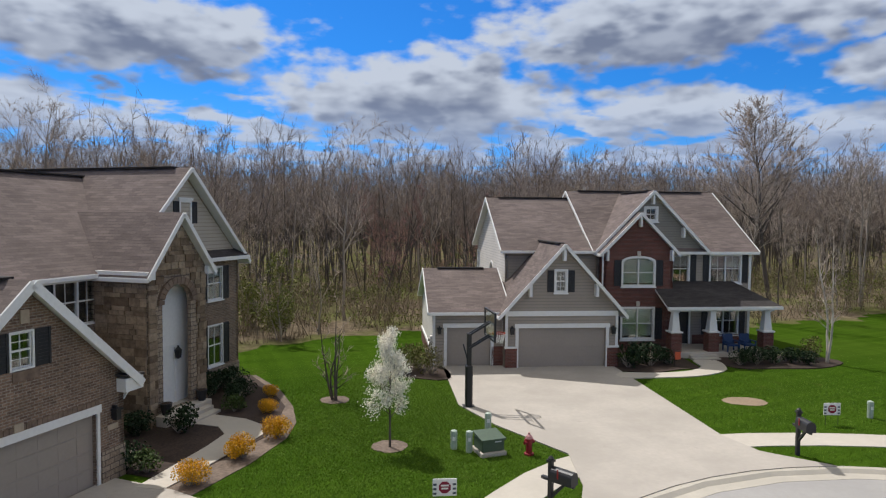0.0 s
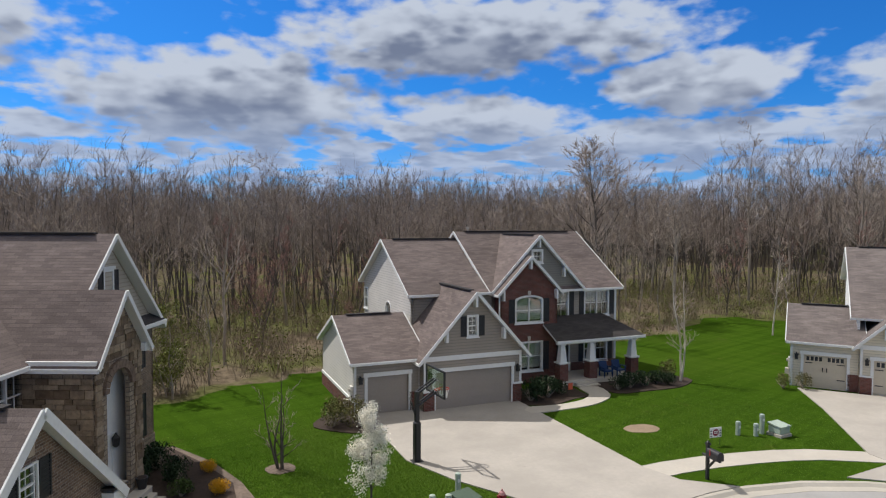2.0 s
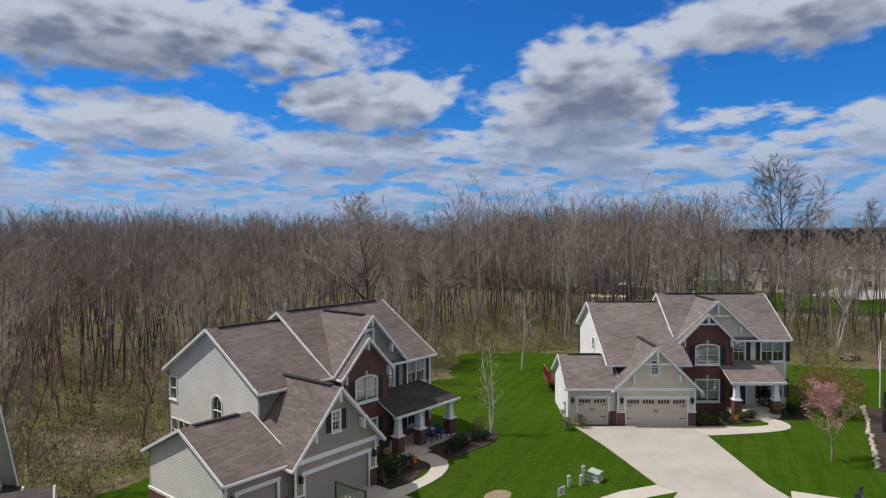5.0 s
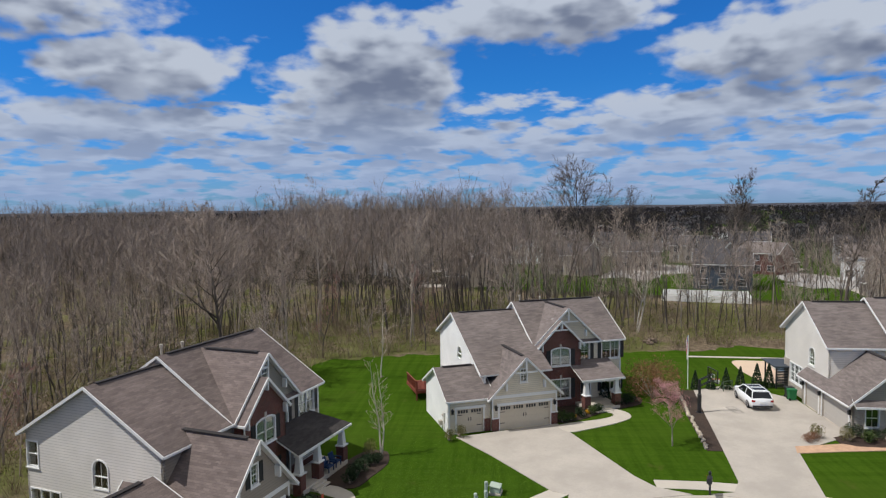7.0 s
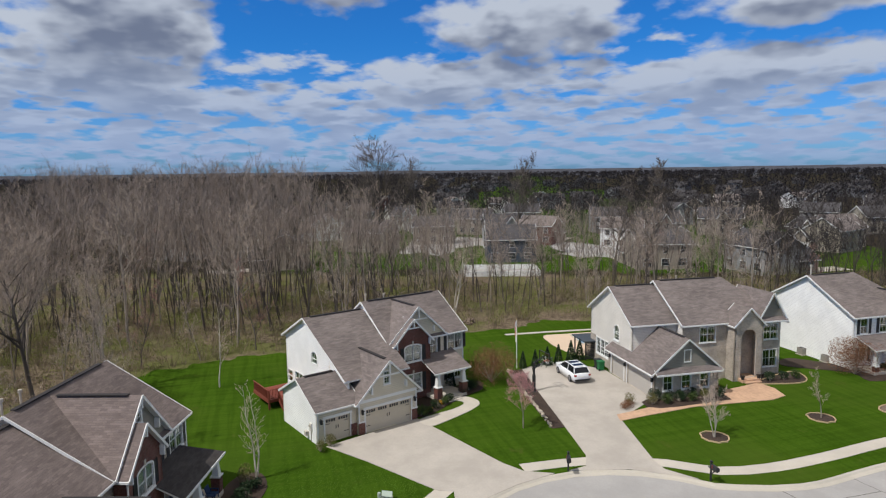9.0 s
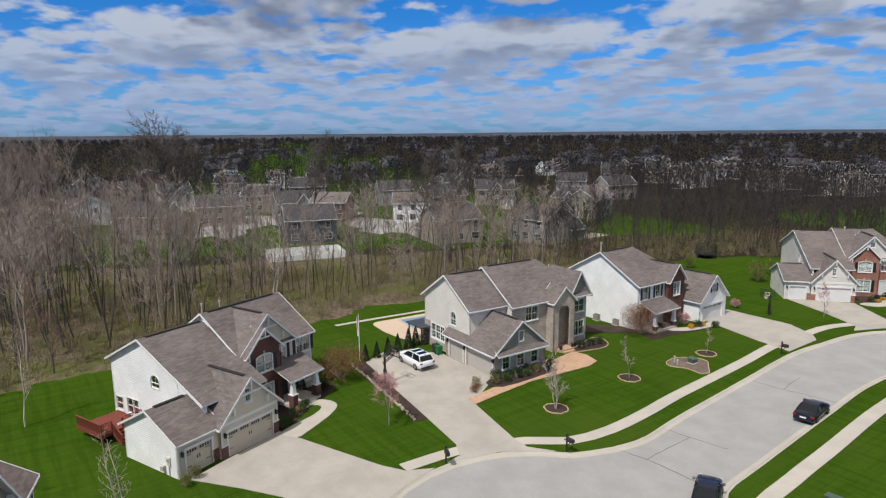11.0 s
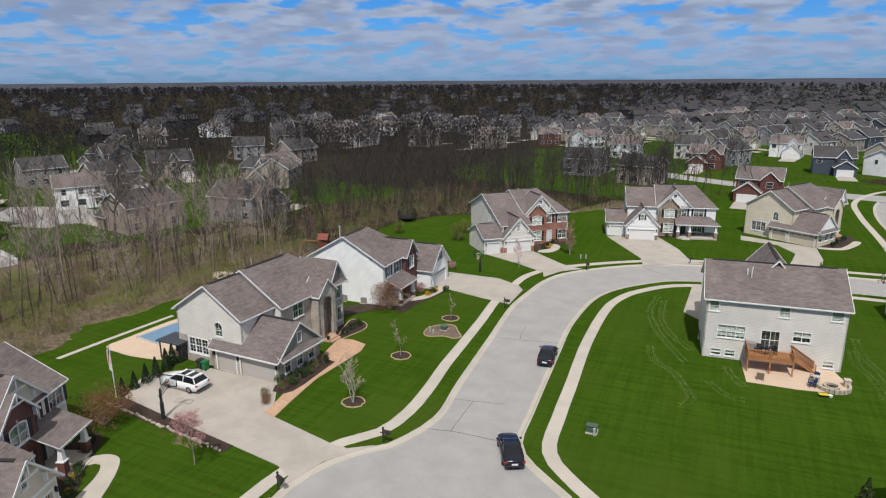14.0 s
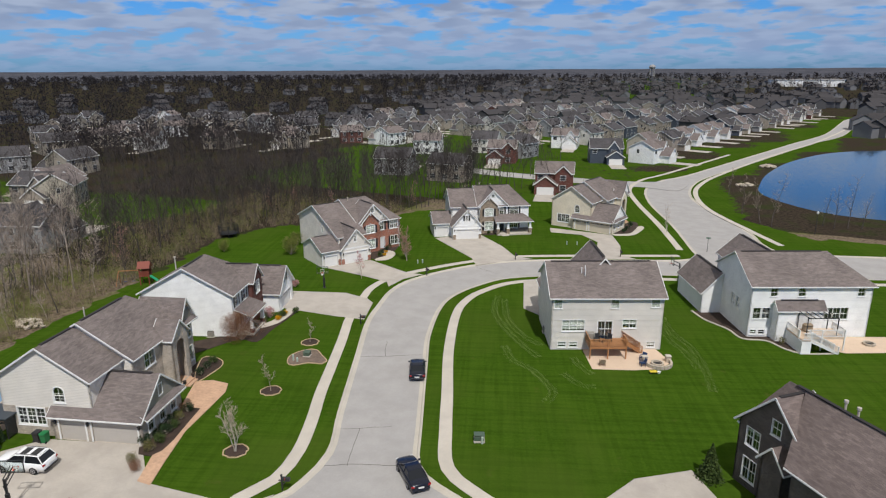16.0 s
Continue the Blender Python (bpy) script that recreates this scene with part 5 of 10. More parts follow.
h.block(0.6, 6.5, 8.0, 16.5, 4.0, 6.5, "v", M["sid_grey"], {}, over=0.3, end_over=0.3)
for u, v in ((4.2, 3.4), (4.6, 3.0), (4.8, 4.2)):
    h.part("vent_pipe", tube([((u, v, 8.4), 0.06), ((u, v, 9.9), 0.06)], 8), M["trim"])

# the white house with the covered deck
h = House("house", (-10.0, -51.2), 206, "white two-storey house with white railed deck and garage wing", M["roof_grey"])
back = [win(0.5, 1.5, 2.6, 4.1, trim=0.07), win(1.7, 2.7, 2.6, 4.1, trim=0.07), win(2.5, 3.4, 5.7, 6.8, trim=0.07), win(6.1, 7.0, 5.7, 6.8, trim=0.07), win(13.8, 14.7, 5.7, 6.8, trim=0.07),
        win(0.4, 1.2, 0.4, 1.0, grid=(1, 1), trim=0.07), win(1.5, 2.3, 0.4, 1.0, grid=(1, 1), trim=0.07), win(9.9, 12.9, 2.5, 4.1, bays=3, trim=0.08), win(6.2, 8.2, 1.9, 4.0, kind="entry", mat=M["door_white"])]
h.block(0.0, 15.7, 0.0, 11.0, 7.2, 10.2, "u", M["sid_white"], {"front": back, "left": [win(3.0, 4.0, 2.8, 4.4, trim=0.07), win(4.5, 5.5, 2.8, 4.4, trim=0.07)]}, hip=(0.0, 3.5), end_over=0.3)
h.block(-2.8, 2.4, 8.8, 18.6, 3.2, 6.0, "v", M["sid_white"], {}, over=0.3, end_over=0.3)
h.block(2.0, 8.0, 6.0, 16.0, 7.2, 10.0, "v", M["sid_white"], {}, over=0.3, end_over=0.3, skip=("front",))
h.block(3.0, 9.0, -1.5, 0.2, 4.4, 5.3, "u", M["sid_white"], {"front": [win(5.6, 7.4, 1.95, 3.9, kind="entry", mat=M["door_white"])]}, over=0.25, end_over=0.2)

# dark brick house by the turning head
h = House("house", (-10.2, -17.2), 135, "dark brown brick two-storey house with paired gables", M["roof_brown"])
h.block(0.0, 7.0, 0.0, 3.2, 6.0, 9.5, "v", M["brick_dark"], {"front": [win(0.9, 2.3, 4.0, 5.6, bays=2, trim=0.06), win(0.9, 2.3, 0.8, 2.8, bays=2, trim=0.06), win(3.3, 4.2, 6.3, 7.6, trim=0.06), win(3.5, 4.9, 1.2, 3.2, rise=0.5, bays=2, trim=0.06)]}, over=0.35, end_over=0.3, skip=("back",))
h.block(3.5, 5.7, -0.9, 1.0, 4.6, 5.9, "v", M["brick_dark"], {}, over=0.3, end_over=0.25, skip=("back",), vent=False)
h.block(0.0, 7.4, 0.6, 4.6, 6.0, 9.75, "u", M["brick_dark"], {}, over=0.4, end_over=0.3, hip=(2.0, 0.0), skip=("front",))
h.block(7.0, 16.0, -1.6, 6.8, 6.0, 9.72, "u", M["brick_dark"], {"left": [win(-1.2, -0.3, 3.4, 5.0, trim=0.06)]}, over=0.4, end_over=0.3, hip=(-3.4, 4.2))
for u, v, z in ((6.6, 3.2, 9.3), (7.6, 3.3, 9.2)):
    h.part("vent_pipe", tube([((u, v, z - 0.6), 0.09), ((u, v, z + 0.9), 0.09), ((u, v, z + 0.9), 0.16), ((u, v, z + 1.1), 0.16)], 8), M["kerb"])

# brick and stone house with the tall arched entry
A0, AN = (-9.4, 18.3), 72
h = House("house", A0, AN, "brown brick and tan stone house with tall arched entry", M["roof_brown"])
h.block(-5.6, 0.75, 0.0, 9.0, 3.05, 6.0, "v", M["brick_brown"], rake=0.24, openings= {"front": [win(-5.0, -0.25, 0.02, 2.13, kind="garage", mat=M["gdoor_taupe"], trim=0.09), win(-2.78, -2.2, 3.92, 4.8, grid=(2, 2), shutters=0.45, trim=0.05, sill=False)]}, over=0.4, end_over=0.35)
gp, gq = (-5.6, 0.0), (0.75, 0.0)
for k in range(33):
    h.panel("soldier_brick", gp, gq, 0.45 + k * 0.152, 2.16, 0.45 + k * 0.152 + 0.135, 2.50, 0.035, M["brick_soldier"])
h.panel("keystone", gp, gq, 2.85, 2.16, 3.1, 2.56, 0.05, M["stone_plain"])
h.panel("keystone", gp, gq, 3.08, 5.02, 3.32, 5.36, 0.05, M["stone_plain"])
h.panel("soldier_brick", gp, gq, 2.85, 3.6, 3.6, 3.85, 0.03, M["brick_soldier"])
h.panel("address_stone", gp, gq, 5.72, 1.5, 6.1, 1.66, 0.04, M["stone_plain"])
h.lantern(gp, gq, 5.95, 1.95)
h.panel("stone_base", gp, gq, 5.5, 0.0, 6.35, 0.95, 0.05, M["stone_tan"])
# boxed return at the foot of the garage gable
h.part("eave_return", box((0.5, -0.33, 2.55), (1.2, 0.12, 2.95)), h.trim)
h.part("return_roof", beam((0.45, -0.12, 3.05), (1.22, -0.12, 2.98), 0.5, 0.07), M["roof_black"])
h.part("downspout", beam((1.05, 0.0, 2.62), (0.85, 0.12, 2.25), 0.07, 0.07, (1, 0, 0)), h.trim)
h.block(-7.0, 9.0, 4.6, 13.4, 5.85, 9.3, "u", M["brick_brown"], {"front": [win(2.55, 4.4, 3.8, 5.45, bays=2, shutters=0.5, trim=0.07, sill=False)]}, over=0.45, end_over=0.3)
h.part("frieze_board", box((0.9, 4.42, 5.35), (4.7, 4.56, 5.72)), h.trim)
h.block(4.5, 12.0, 3.9, 14.0, 5.9, 9.65, "v", M["brick_brown"], {"front": [win(9.75, 10.75, 3.95, 5.4, shutters=0.42, trim=0.05, blind=0.3), win(9.75, 10.75, 0.95, 2.75, shutters=0.42, trim=0.05, blind=0.3)]}, {}, over=0.4, end_over=0.42)
h.wall((4.5, 3.84), (12.0, 3.84), [(0.25, 6.05), (7.25, 6.05), (3.75, 9.4)], [], M["sid_beige"], 0.05, "gable_siding")
h.window((4.5, 3.84), (12.0, 3.84), 3.45, 7.45, 4.05, 8.3, trim=0.08, shutters=0.32, head=True)
h.shed(8.6, 12.0, 3.45, 3.9, 5.85, 6.12, M["roof_black"], over=0.12)
h.panel("stone_base", (4.5, 3.9), (12.0, 3.9), 3.0, 0.0, 7.5, 0.8, 0.06, M["stone_tan"])
h.panel("soldier_brick", (4.5, 3.9), (12.0, 3.9), 5.2, 2.82, 6.3, 3.05, 0.03, M["brick_soldier"])
TOWER = [win(4.95, 6.5, 0.45, 5.15, rise=0.72, kind="opening")]
h.block(4.2, 7.4, 2.2, 7.0, 5.75, 7.75, "v", M["stone_tan"], {"front": TOWER}, over=0.28, end_over=0.3, skip=("back",), vent=False)
hole = grown(arch_loop(0.75, 0.0, 2.3, 5.15, 0.72), 0.30)
h.stones((4.2, 2.2), (7.4, 2.2), [(0, 0), (3.2, 0), (3.2, 5.7), (1.6, 7.5), (0, 5.7)], [hole], 5, M["stone_piece"])
h.stones((4.2, 4.55), (4.2, 2.2), [(0, 0), (2.35, 0), (2.35, 5.4), (0, 5.4)], [], 6, M["stone_piece"])
h.part("tower_cornice", box((3.98, 2.0, 5.42), (4.4, 4.5, 5.72)), h.trim)
h.part("tower_cornice", box((7.3, 2.0, 5.42), (7.8, 3.0, 5.72)), h.trim)
h.wall((4.36, 2.75), (7.24, 2.75), [(0, 0.3), (2.88, 0.3), (2.88, 5.7), (0, 5.7)], [], M["trim"], 0.08, "entry_wall")
h.entry((4.36, 2.75), (7.24, 2.75), 0.75, 0.4, 1.85, 2.6, M["door_white"])
h.part("porch_lantern", tube([((6.25, 2.6, 2.15), 0.04), ((6.25, 2.6, 2.2), 0.11), ((6.25, 2.6, 2.5), 0.14), ((6.25, 2.6, 2.6), 0.05), ((6.25, 2.6, 2.68), 0.02)], 6), M["dark"], "black wall lantern")
h.part("stoop", box((4.5, 1.7, 0.0), (7.1, 3.2, 0.42), 0.02), M["walk"])
for k in range(2):
    h.part("stoop_step", box((4.9, 1.7 - 0.32 * (k + 1), 0.0), (6.8, 1.7 - 0.32 * k, 0.42 - 0.14 * (k + 1)), 0.015), M["walk"])
# arch of voussoirs over the entry
for k in range(13):
    a0, a1 = math.pi * k / 13, math.pi * (k + 0.9) / 13
    bm = bmesh.new()
    c, rad = (5.725, 5.15 - 0.72), ((0.78, 0.72), (1.06, 1.0))
    ring_pts = [(c[0] + r * math.cos(a), c[1] + q * math.sin(a)) for a in (a0, a1) for r, q in rad]
    lo = [bm.verts.new((x, 2.21, z)) for x, z in ring_pts]
    hi = [bm.verts.new((x, 2.09, z)) for x, z in ring_pts]
    for f in ((0, 1, 3, 2),):
        bm.faces.new([lo[i] for i in f])
        bm.faces.new([hi[i] for i in f[::-1]])
    for i, j in ((0, 1), (1, 3), (3, 2), (2, 0)):
        bm.faces.new((lo[i], lo[j], hi[j], hi[i]))
    bmesh.ops.recalc_face_normals(bm, faces=bm.faces)
    h.part("voussoir", bm, M["brick_soldier"])
house_a = h


# ---- trees ----
def mesh_of_tubes(name, segs, sides, material, tips=True):
    """One mesh of many tapered rods; segs: rows of p (3), q (3), radius at p, radius at q."""
    s = np.array(segs, float)
    p, q, r0, r1 = s[:, :3], s[:, 3:6], s[:, 6:7], s[:, 7:8]
    way = q - p
    way /= np.maximum(np.linalg.norm(way, axis=1, keepdims=True), 1e-9)
    ref = np.where(np.abs(way[:, 2:3]) > 0.9, (1.0, 0.0, 0.0), (0.0, 0.0, 1.0))
    a = np.cross(way, ref)
    a /= np.linalg.norm(a, axis=1, keepdims=True)
    b = np.cross(way, a)
    ang = np.arange(sides) * math.tau / sides
    ring = a[:, None] * np.cos(ang)[None, :, None] + b[:, None] * np.sin(ang)[None, :, None]
    n = len(s)
    if tips:
        verts = np.concatenate([p[:, None] + ring * r0[:, None], q[:, None]], 1).reshape(-1, 3)
        k = sides + 1
        base = (np.arange(n) * k)[:, None]
        i = np.arange(sides)[None]
        faces = np.stack([base + i, base + (i + 1) % sides, np.broadcast_to(base + sides, (n, sides))], -1).reshape(-1, 3)
    else:
        verts = np.concatenate([p[:, None] + ring * r0[:, None], q[:, None] + ring * r1[:, None]], 1).reshape(-1, 3)
        k = 2 * sides
        base = (np.arange(n) * k)[:, None]
        i = np.arange(sides)[None]
        j = (i + 1) % sides
        faces = np.stack([base + i, base + j, base + sides + j, base + sides + i], -1).reshape(-1, 4)
    return flat_mesh(name, verts, faces, material)


def flat_mesh(name, verts, faces, material):
    mesh = bpy.data.meshes.new(name)
    count, each = faces.shape
    mesh.vertices.add(len(verts))
    mesh.vertices.foreach_set("co", np.ascontiguousarray(verts, float).ravel())
    mesh.loops.add(count * each)
    mesh.loops.foreach_set("vertex_index", np.ascontiguousarray(faces).ravel().astype(np.int32))
    mesh.polygons.add(count)
    mesh.polygons.foreach_set("loop_start", (np.arange(count) * each).astype(np.int32))
    for one in material if isinstance(material, (list, tuple)) else (material,):
        mesh.materials.append(one)
    mesh.update(calc_edges=True)
    return mesh


def aside_from(way, rnd, lo, hi):
    """A direction that leaves way by an angle between lo and hi degrees."""
    way = Vector(way)
    side = way.cross(Vector((rnd.gauss(0, 1), rnd.gauss(0, 1), rnd.gauss(0, 1)))).normalized()
    a = radians(rnd.uniform(lo, hi))
    return (way * math.cos(a) + side * math.sin(a)).normalized()


def slivers(name, segs, material):
    """One mesh of many fine twigs, each a single tapering blade; segs as for mesh_of_tubes."""
    s = np.array(segs, float)
    p, q, r = s[:, :3], s[:, 3:6], s[:, 6:7]
    way = q - p
    side = np.cross(way, np.random.default_rng(len(s)).normal(size=way.shape))
    side *= r / np.maximum(np.linalg.norm(side, axis=1, keepdims=True), 1e-9)
    verts = np.stack([p - side, p + side, q], 1).reshape(-1, 3)
    return flat_mesh(name, verts, np.arange(len(verts)).reshape(-1, 3), material)


def grow(seed, high, clear=0.35, limbs=16, branches=6, twigs=6, thick=0.16, rise=0.5, spread=0.3, stems=1, bend=0.075, fork=0.0):
    """Rods of a bare tree: the trunk's and limbs', the branches', and the twigs'."""
    rnd = random.Random(seed)
    wood, mid, fine = [], [], []
    for stem in range(stems):
        at = Vector((rnd.uniform(-0.1, 0.1) * (stems > 1), rnd.uniform(-0.1, 0.1) * (stems > 1), -0.15))
        way = Vector((rnd.gauss(0, 0.05 + 0.11 * (stems > 1)), rnd.gauss(0, 0.05 + 0.11 * (stems > 1)), 1)).normalized()
        tall = high * (1 if stem == 0 else rnd.uniform(0.7, 0.95))
        steps, line = 9, [at.copy()]
        for k in range(steps):
            way = (way + Vector((rnd.gauss(0, bend), rnd.gauss(0, bend), 0.08))).normalized()
            at = at + way * tall * 0.93 / steps
            line.append(at.copy())
        rad = [thick * (1 - 0.9 * (k / steps) ** 0.9) for k in range(steps + 1)]
        for k in range(steps):
            wood.append((*line[k], *line[k + 1], rad[k], rad[k + 1]))
        for n in range(limbs):
            f = clear + (1 - clear) * (n + rnd.random()) / limbs
            k = min(int(f * steps), steps - 1)
            g = f * steps - k
            p = line[k].lerp(line[k + 1], g)
            big = fork and n < 5
            r = (rad[k] * (1 - g) + rad[k + 1] * g) * (0.75 if big else 0.55)
            w = aside_from((0, 0, 1), rnd, 14 + 34 * (1 - rise), 74 - 34 * rise)
            length = tall * (spread + (fork if big else 0.0)) * (1.12 - 0.66 * (f - clear) / (1 - clear)) * rnd.uniform(0.6, 1.15)
            joints = [p]
            d = w
            for j in range(4):
                joints.append(joints[-1] + d * length / 4)
                d = (d + Vector((rnd.gauss(0, 0.15), rnd.gauss(0, 0.15), rnd.uniform(0.0, 0.22)))).normalized()
            taper = [r * (1, 0.72, 0.48, 0.28, 0.1)[j] for j in range(5)]
            for j in range(4):
                (wood if j < 2 else mid).append((*joints[j], *joints[j + 1], taper[j], taper[j + 1]))
            for m in range(branches):
                t = rnd.uniform(0.18, 0.98) * 4
                j = int(t)
                o = joints[j].lerp(joints[j + 1], t - j)
                run = (joints[j + 1] - joints[j]).normalized()
                d = aside_from(run, rnd, 20, 60)
                ln = min(length, tall * 0.34) * rnd.uniform(0.22, 0.5) * (1.25 - 0.12 * t)
                e = o + (d + Vector((0, 0, 0.2))).normalized() * ln
                mid.append((*o, *e, max(taper[j] * 0.42, 0.011), 0.006))
                for _ in range(twigs):
                    u = rnd.uniform(0.2, 1.0)
                    d2 = aside_from(d, rnd, 15, 55)
                    s = o.lerp(e, u)
                    fine.append((*s, *(s + (d2 + Vector((0, 0, 0.25))).normalized() * ln * rnd.uniform(0.22, 0.62)), 0.0075, 0.0))
    return wood, mid, fine


def tree_kind(seed, bark, twig, label, **sizes):
    """A bare tree as a thing: trunk with its limbs, and a crown of branches and twigs."""
    wood, mid, fine = grow(seed, **sizes)
    root = thing("tree", pose(0, 0, 0), label, "tree")
    ob = new("trunk", mesh_of_tubes("trunk", wood, 6, bark, tips=False))
    ob.parent = root
    ob = new("crown", mesh_of_tubes("crown", mid, 3, bark, tips=True))
    ob.parent = root
    tw = new("branchwork", slivers("branchwork", fine, twig))
    tw.parent = ob
    return root


def leaf_cloud(rnd, count, shape, size, centre=(0, 0, 0)):
    """Small leaf blades strewn through a body; shape(rnd) gives a point. Triangles as vertices and faces."""
    verts = []
    for _ in range(count):
        c = Vector(shape(rnd)) + Vector(centre)
        a = Vector((rnd.gauss(0, 1), rnd.gauss(0, 1), rnd.gauss(0, 1))).normalized()
        b = a.cross(Vector((rnd.gauss(0, 1), rnd.gauss(0, 1), rnd.gauss(0, 1)))).normalized()
        s = size * rnd.uniform(0.6, 1.3)
        verts += [c - a * s * 0.5, c + b * s * 0.32, c + a * s * 0.5, c - b * s * 0.32]
    faces = np.arange(len(verts)).reshape(-1, 4)
    return np.array([tuple(v) for v in verts]), faces


def ball(rnd, rx, ry, rz, hollow=0.35):
    while True:
        p = Vector((rnd.uniform(-1, 1), rnd.uniform(-1, 1), rnd.uniform(-1, 1)))
        if hollow < p.length < 1:
            return (p.x * rx, p.y * ry, p.z * rz)


def wood_here(x, y):
    """How densely trees stand at a place, 0 to 1."""
    if inside((x, y), LAWN) or inside((x, y), ROAD):
        return 0.0
    if 66 < x < 103 and -20 < y < 45:
        return 0.85
    if 103 <= x < 175 and -30 < y < 62:
        return 0.42
    if y > -8 and x < 103:
        return 1.0
    if x > 60 and y > -122 and x < 118:
        return 1.0
    if x > 40 and -150 < y <= -100 and x < 150:
        return 0.7
    if x >= 103 and y > -125:
        return 0.50 if x < 330 else 0.65
    if x > 150 + 0.3 * (-y - 118):
        return 0.8
    return 0.07 if x > 30 else 0.0


def lawn_gap(x, y):
    """Distance from the edge of the mown ground."""
    best = 1e9
    p = Vector((x, y))
    for a, b in zip(LAWN, LAWN[1:] + LAWN[:1]):
        a, b = Vector(a), Vector(b)
        t = max(0.0, min(1.0, (p - a).dot(b - a) / (b - a).length_squared))
        best = min(best, (a + (b - a) * t - p).length)
    return best


BARE = "tall bare hardwood standing in the leafless wood"


def wood_kinds(light, dark, twig, start):
    return [
        tree_kind(start + 1, light, twig, BARE, high=17.0, clear=0.34, limbs=15, branches=11, twigs=18, thick=0.15, spread=0.30, fork=0.1),
        tree_kind(start + 2, dark, twig, BARE, high=15.0, clear=0.28, limbs=16, branches=11, twigs=18, thick=0.11, spread=0.24, rise=0.7),
        tree_kind(start + 3, light, twig, BARE, high=19.0, clear=0.42, limbs=15, branches=11, twigs=18, thick=0.16, spread=0.26, fork=0.14, rise=0.65),
        tree_kind(start + 4, light, twig, BARE, high=12.0, clear=0.22, limbs=15, branches=9, twigs=18, thick=0.08, spread=0.24, rise=0.75, bend=0.12),
        tree_kind(start + 5, dark, M["twig_red"], "bare maple with reddish buds in the leafless wood", high=12.0, clear=0.12, limbs=20, branches=10, twigs=14, thick=0.10, spread=0.28, rise=0.6),
        tree_kind(start + 6, dark, twig, BARE, high=16.0, clear=0.46, limbs=13, branches=11, twigs=18, thick=0.11, spread=0.24, fork=0.12, bend=0.11),
        tree_kind(start + 7, light, twig, "thin bare sapling in the leafless wood", high=9.0, clear=0.2, limbs=13, branches=8, twigs=14, thick=0.05, spread=0.20, rise=0.8, bend=0.14),
    ]


# pale-barked trees to the north; to the east, colours darkened for cloud shade
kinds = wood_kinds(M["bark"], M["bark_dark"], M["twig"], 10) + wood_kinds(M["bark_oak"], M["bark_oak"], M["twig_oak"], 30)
for k in kinds:
    tagged(k, group="trees of the wood behind the gardens")

def tall_stand(x, y):
    return 36 < x < 90 and y > 36 and y - 2 < 1.05 * (x + 10)


KEEP_OFF = [(31.8, 59.9, 5), (116, 17, 14), (144, 17, 16), (163, 55, 15), (163, -63, 14), (173, -72, 14), (164, -88, 12), (237, -101, 14), (271, -140, 14), (178, -232, 13), (278, 42, 14), (214, 28, 14), (149, 59, 16), (131, -15, 16), (162, -65, 16), (218, 26, 14), (218, -19, 14), (330, 44, 14)]


def east_places():
    """Where the houses beyond the wood stand, between the trees."""
    rnd, out = random.Random(91), []
    while len(out) < 44:
        x, y = rnd.uniform(122, 400), rnd.uniform(-300, 105)
        if y < -118 and x < 150 or rnd.random() < (x - 120) / 420:
            continue
        if any((x - a) ** 2 + (y - b) ** 2 < 24**2 for a, b in out) or any((x - a) ** 2 + (y - b) ** 2 < (r + 9) ** 2 for a, b, r in KEEP_OFF):
            continue
        if not inside((x, y), LAWN) and not inside((x, y), ROAD):
            out.append((x, y))
    return out


EAST = east_places()
KEEP_OFF += [(x, y, 8.5) for x, y in EAST]


def near_houses(x, y, d=0.0):
    return any((x - a) ** 2 + (y - b) ** 2 < (r + d) ** 2 for a, b, r in KEEP_OFF)


def plant_wood():
    rnd = random.Random(21)
    used, made = [False] * len(kinds), 0
    spots = []
    while len(spots) < 300:
        x, y = rnd.uniform(-48, 112), rnd.uniform(-118, 112)
        if rnd.random() > wood_here(x, y) or near_houses(x, y):
            continue
        gap = lawn_gap(x, y)
        if gap > 44 or gap < 1.2 or (y < -60 and gap > 25) or (x < -30 and y < 25):
            continue
        if rnd.random() > 1.25 - gap / 44 or any((x - a) ** 2 + (y - b) ** 2 < 4.5 for a, b in spots):
            continue
        spots.append((x, y))
        n = rnd.choices(range(7), (4, 4, 3, 5, 1.2, 4, 8))[0]
        if (x + 3) ** 2 + (y - 56) ** 2 < 60:
            n = 4
        if x > 60 and y < -28:
            n += 7
        m = pose(x, y, 0, rnd.gauss(0, 1.5), rnd.gauss(0, 1.5), rnd.uniform(0, 360)) @ Matrix.Scale(rnd.uniform(0.72, 1.08) * (1.25 if tall_stand(x, y) else 0.84 + 0.006 * min(gap, 40)), 4)
        if used[n]:
            ob = copy_thing(kinds[n], Matrix())
            ob.matrix_basis = m
        else:
            used[n] = True
            kinds[n].matrix_basis = m


plant_wood()


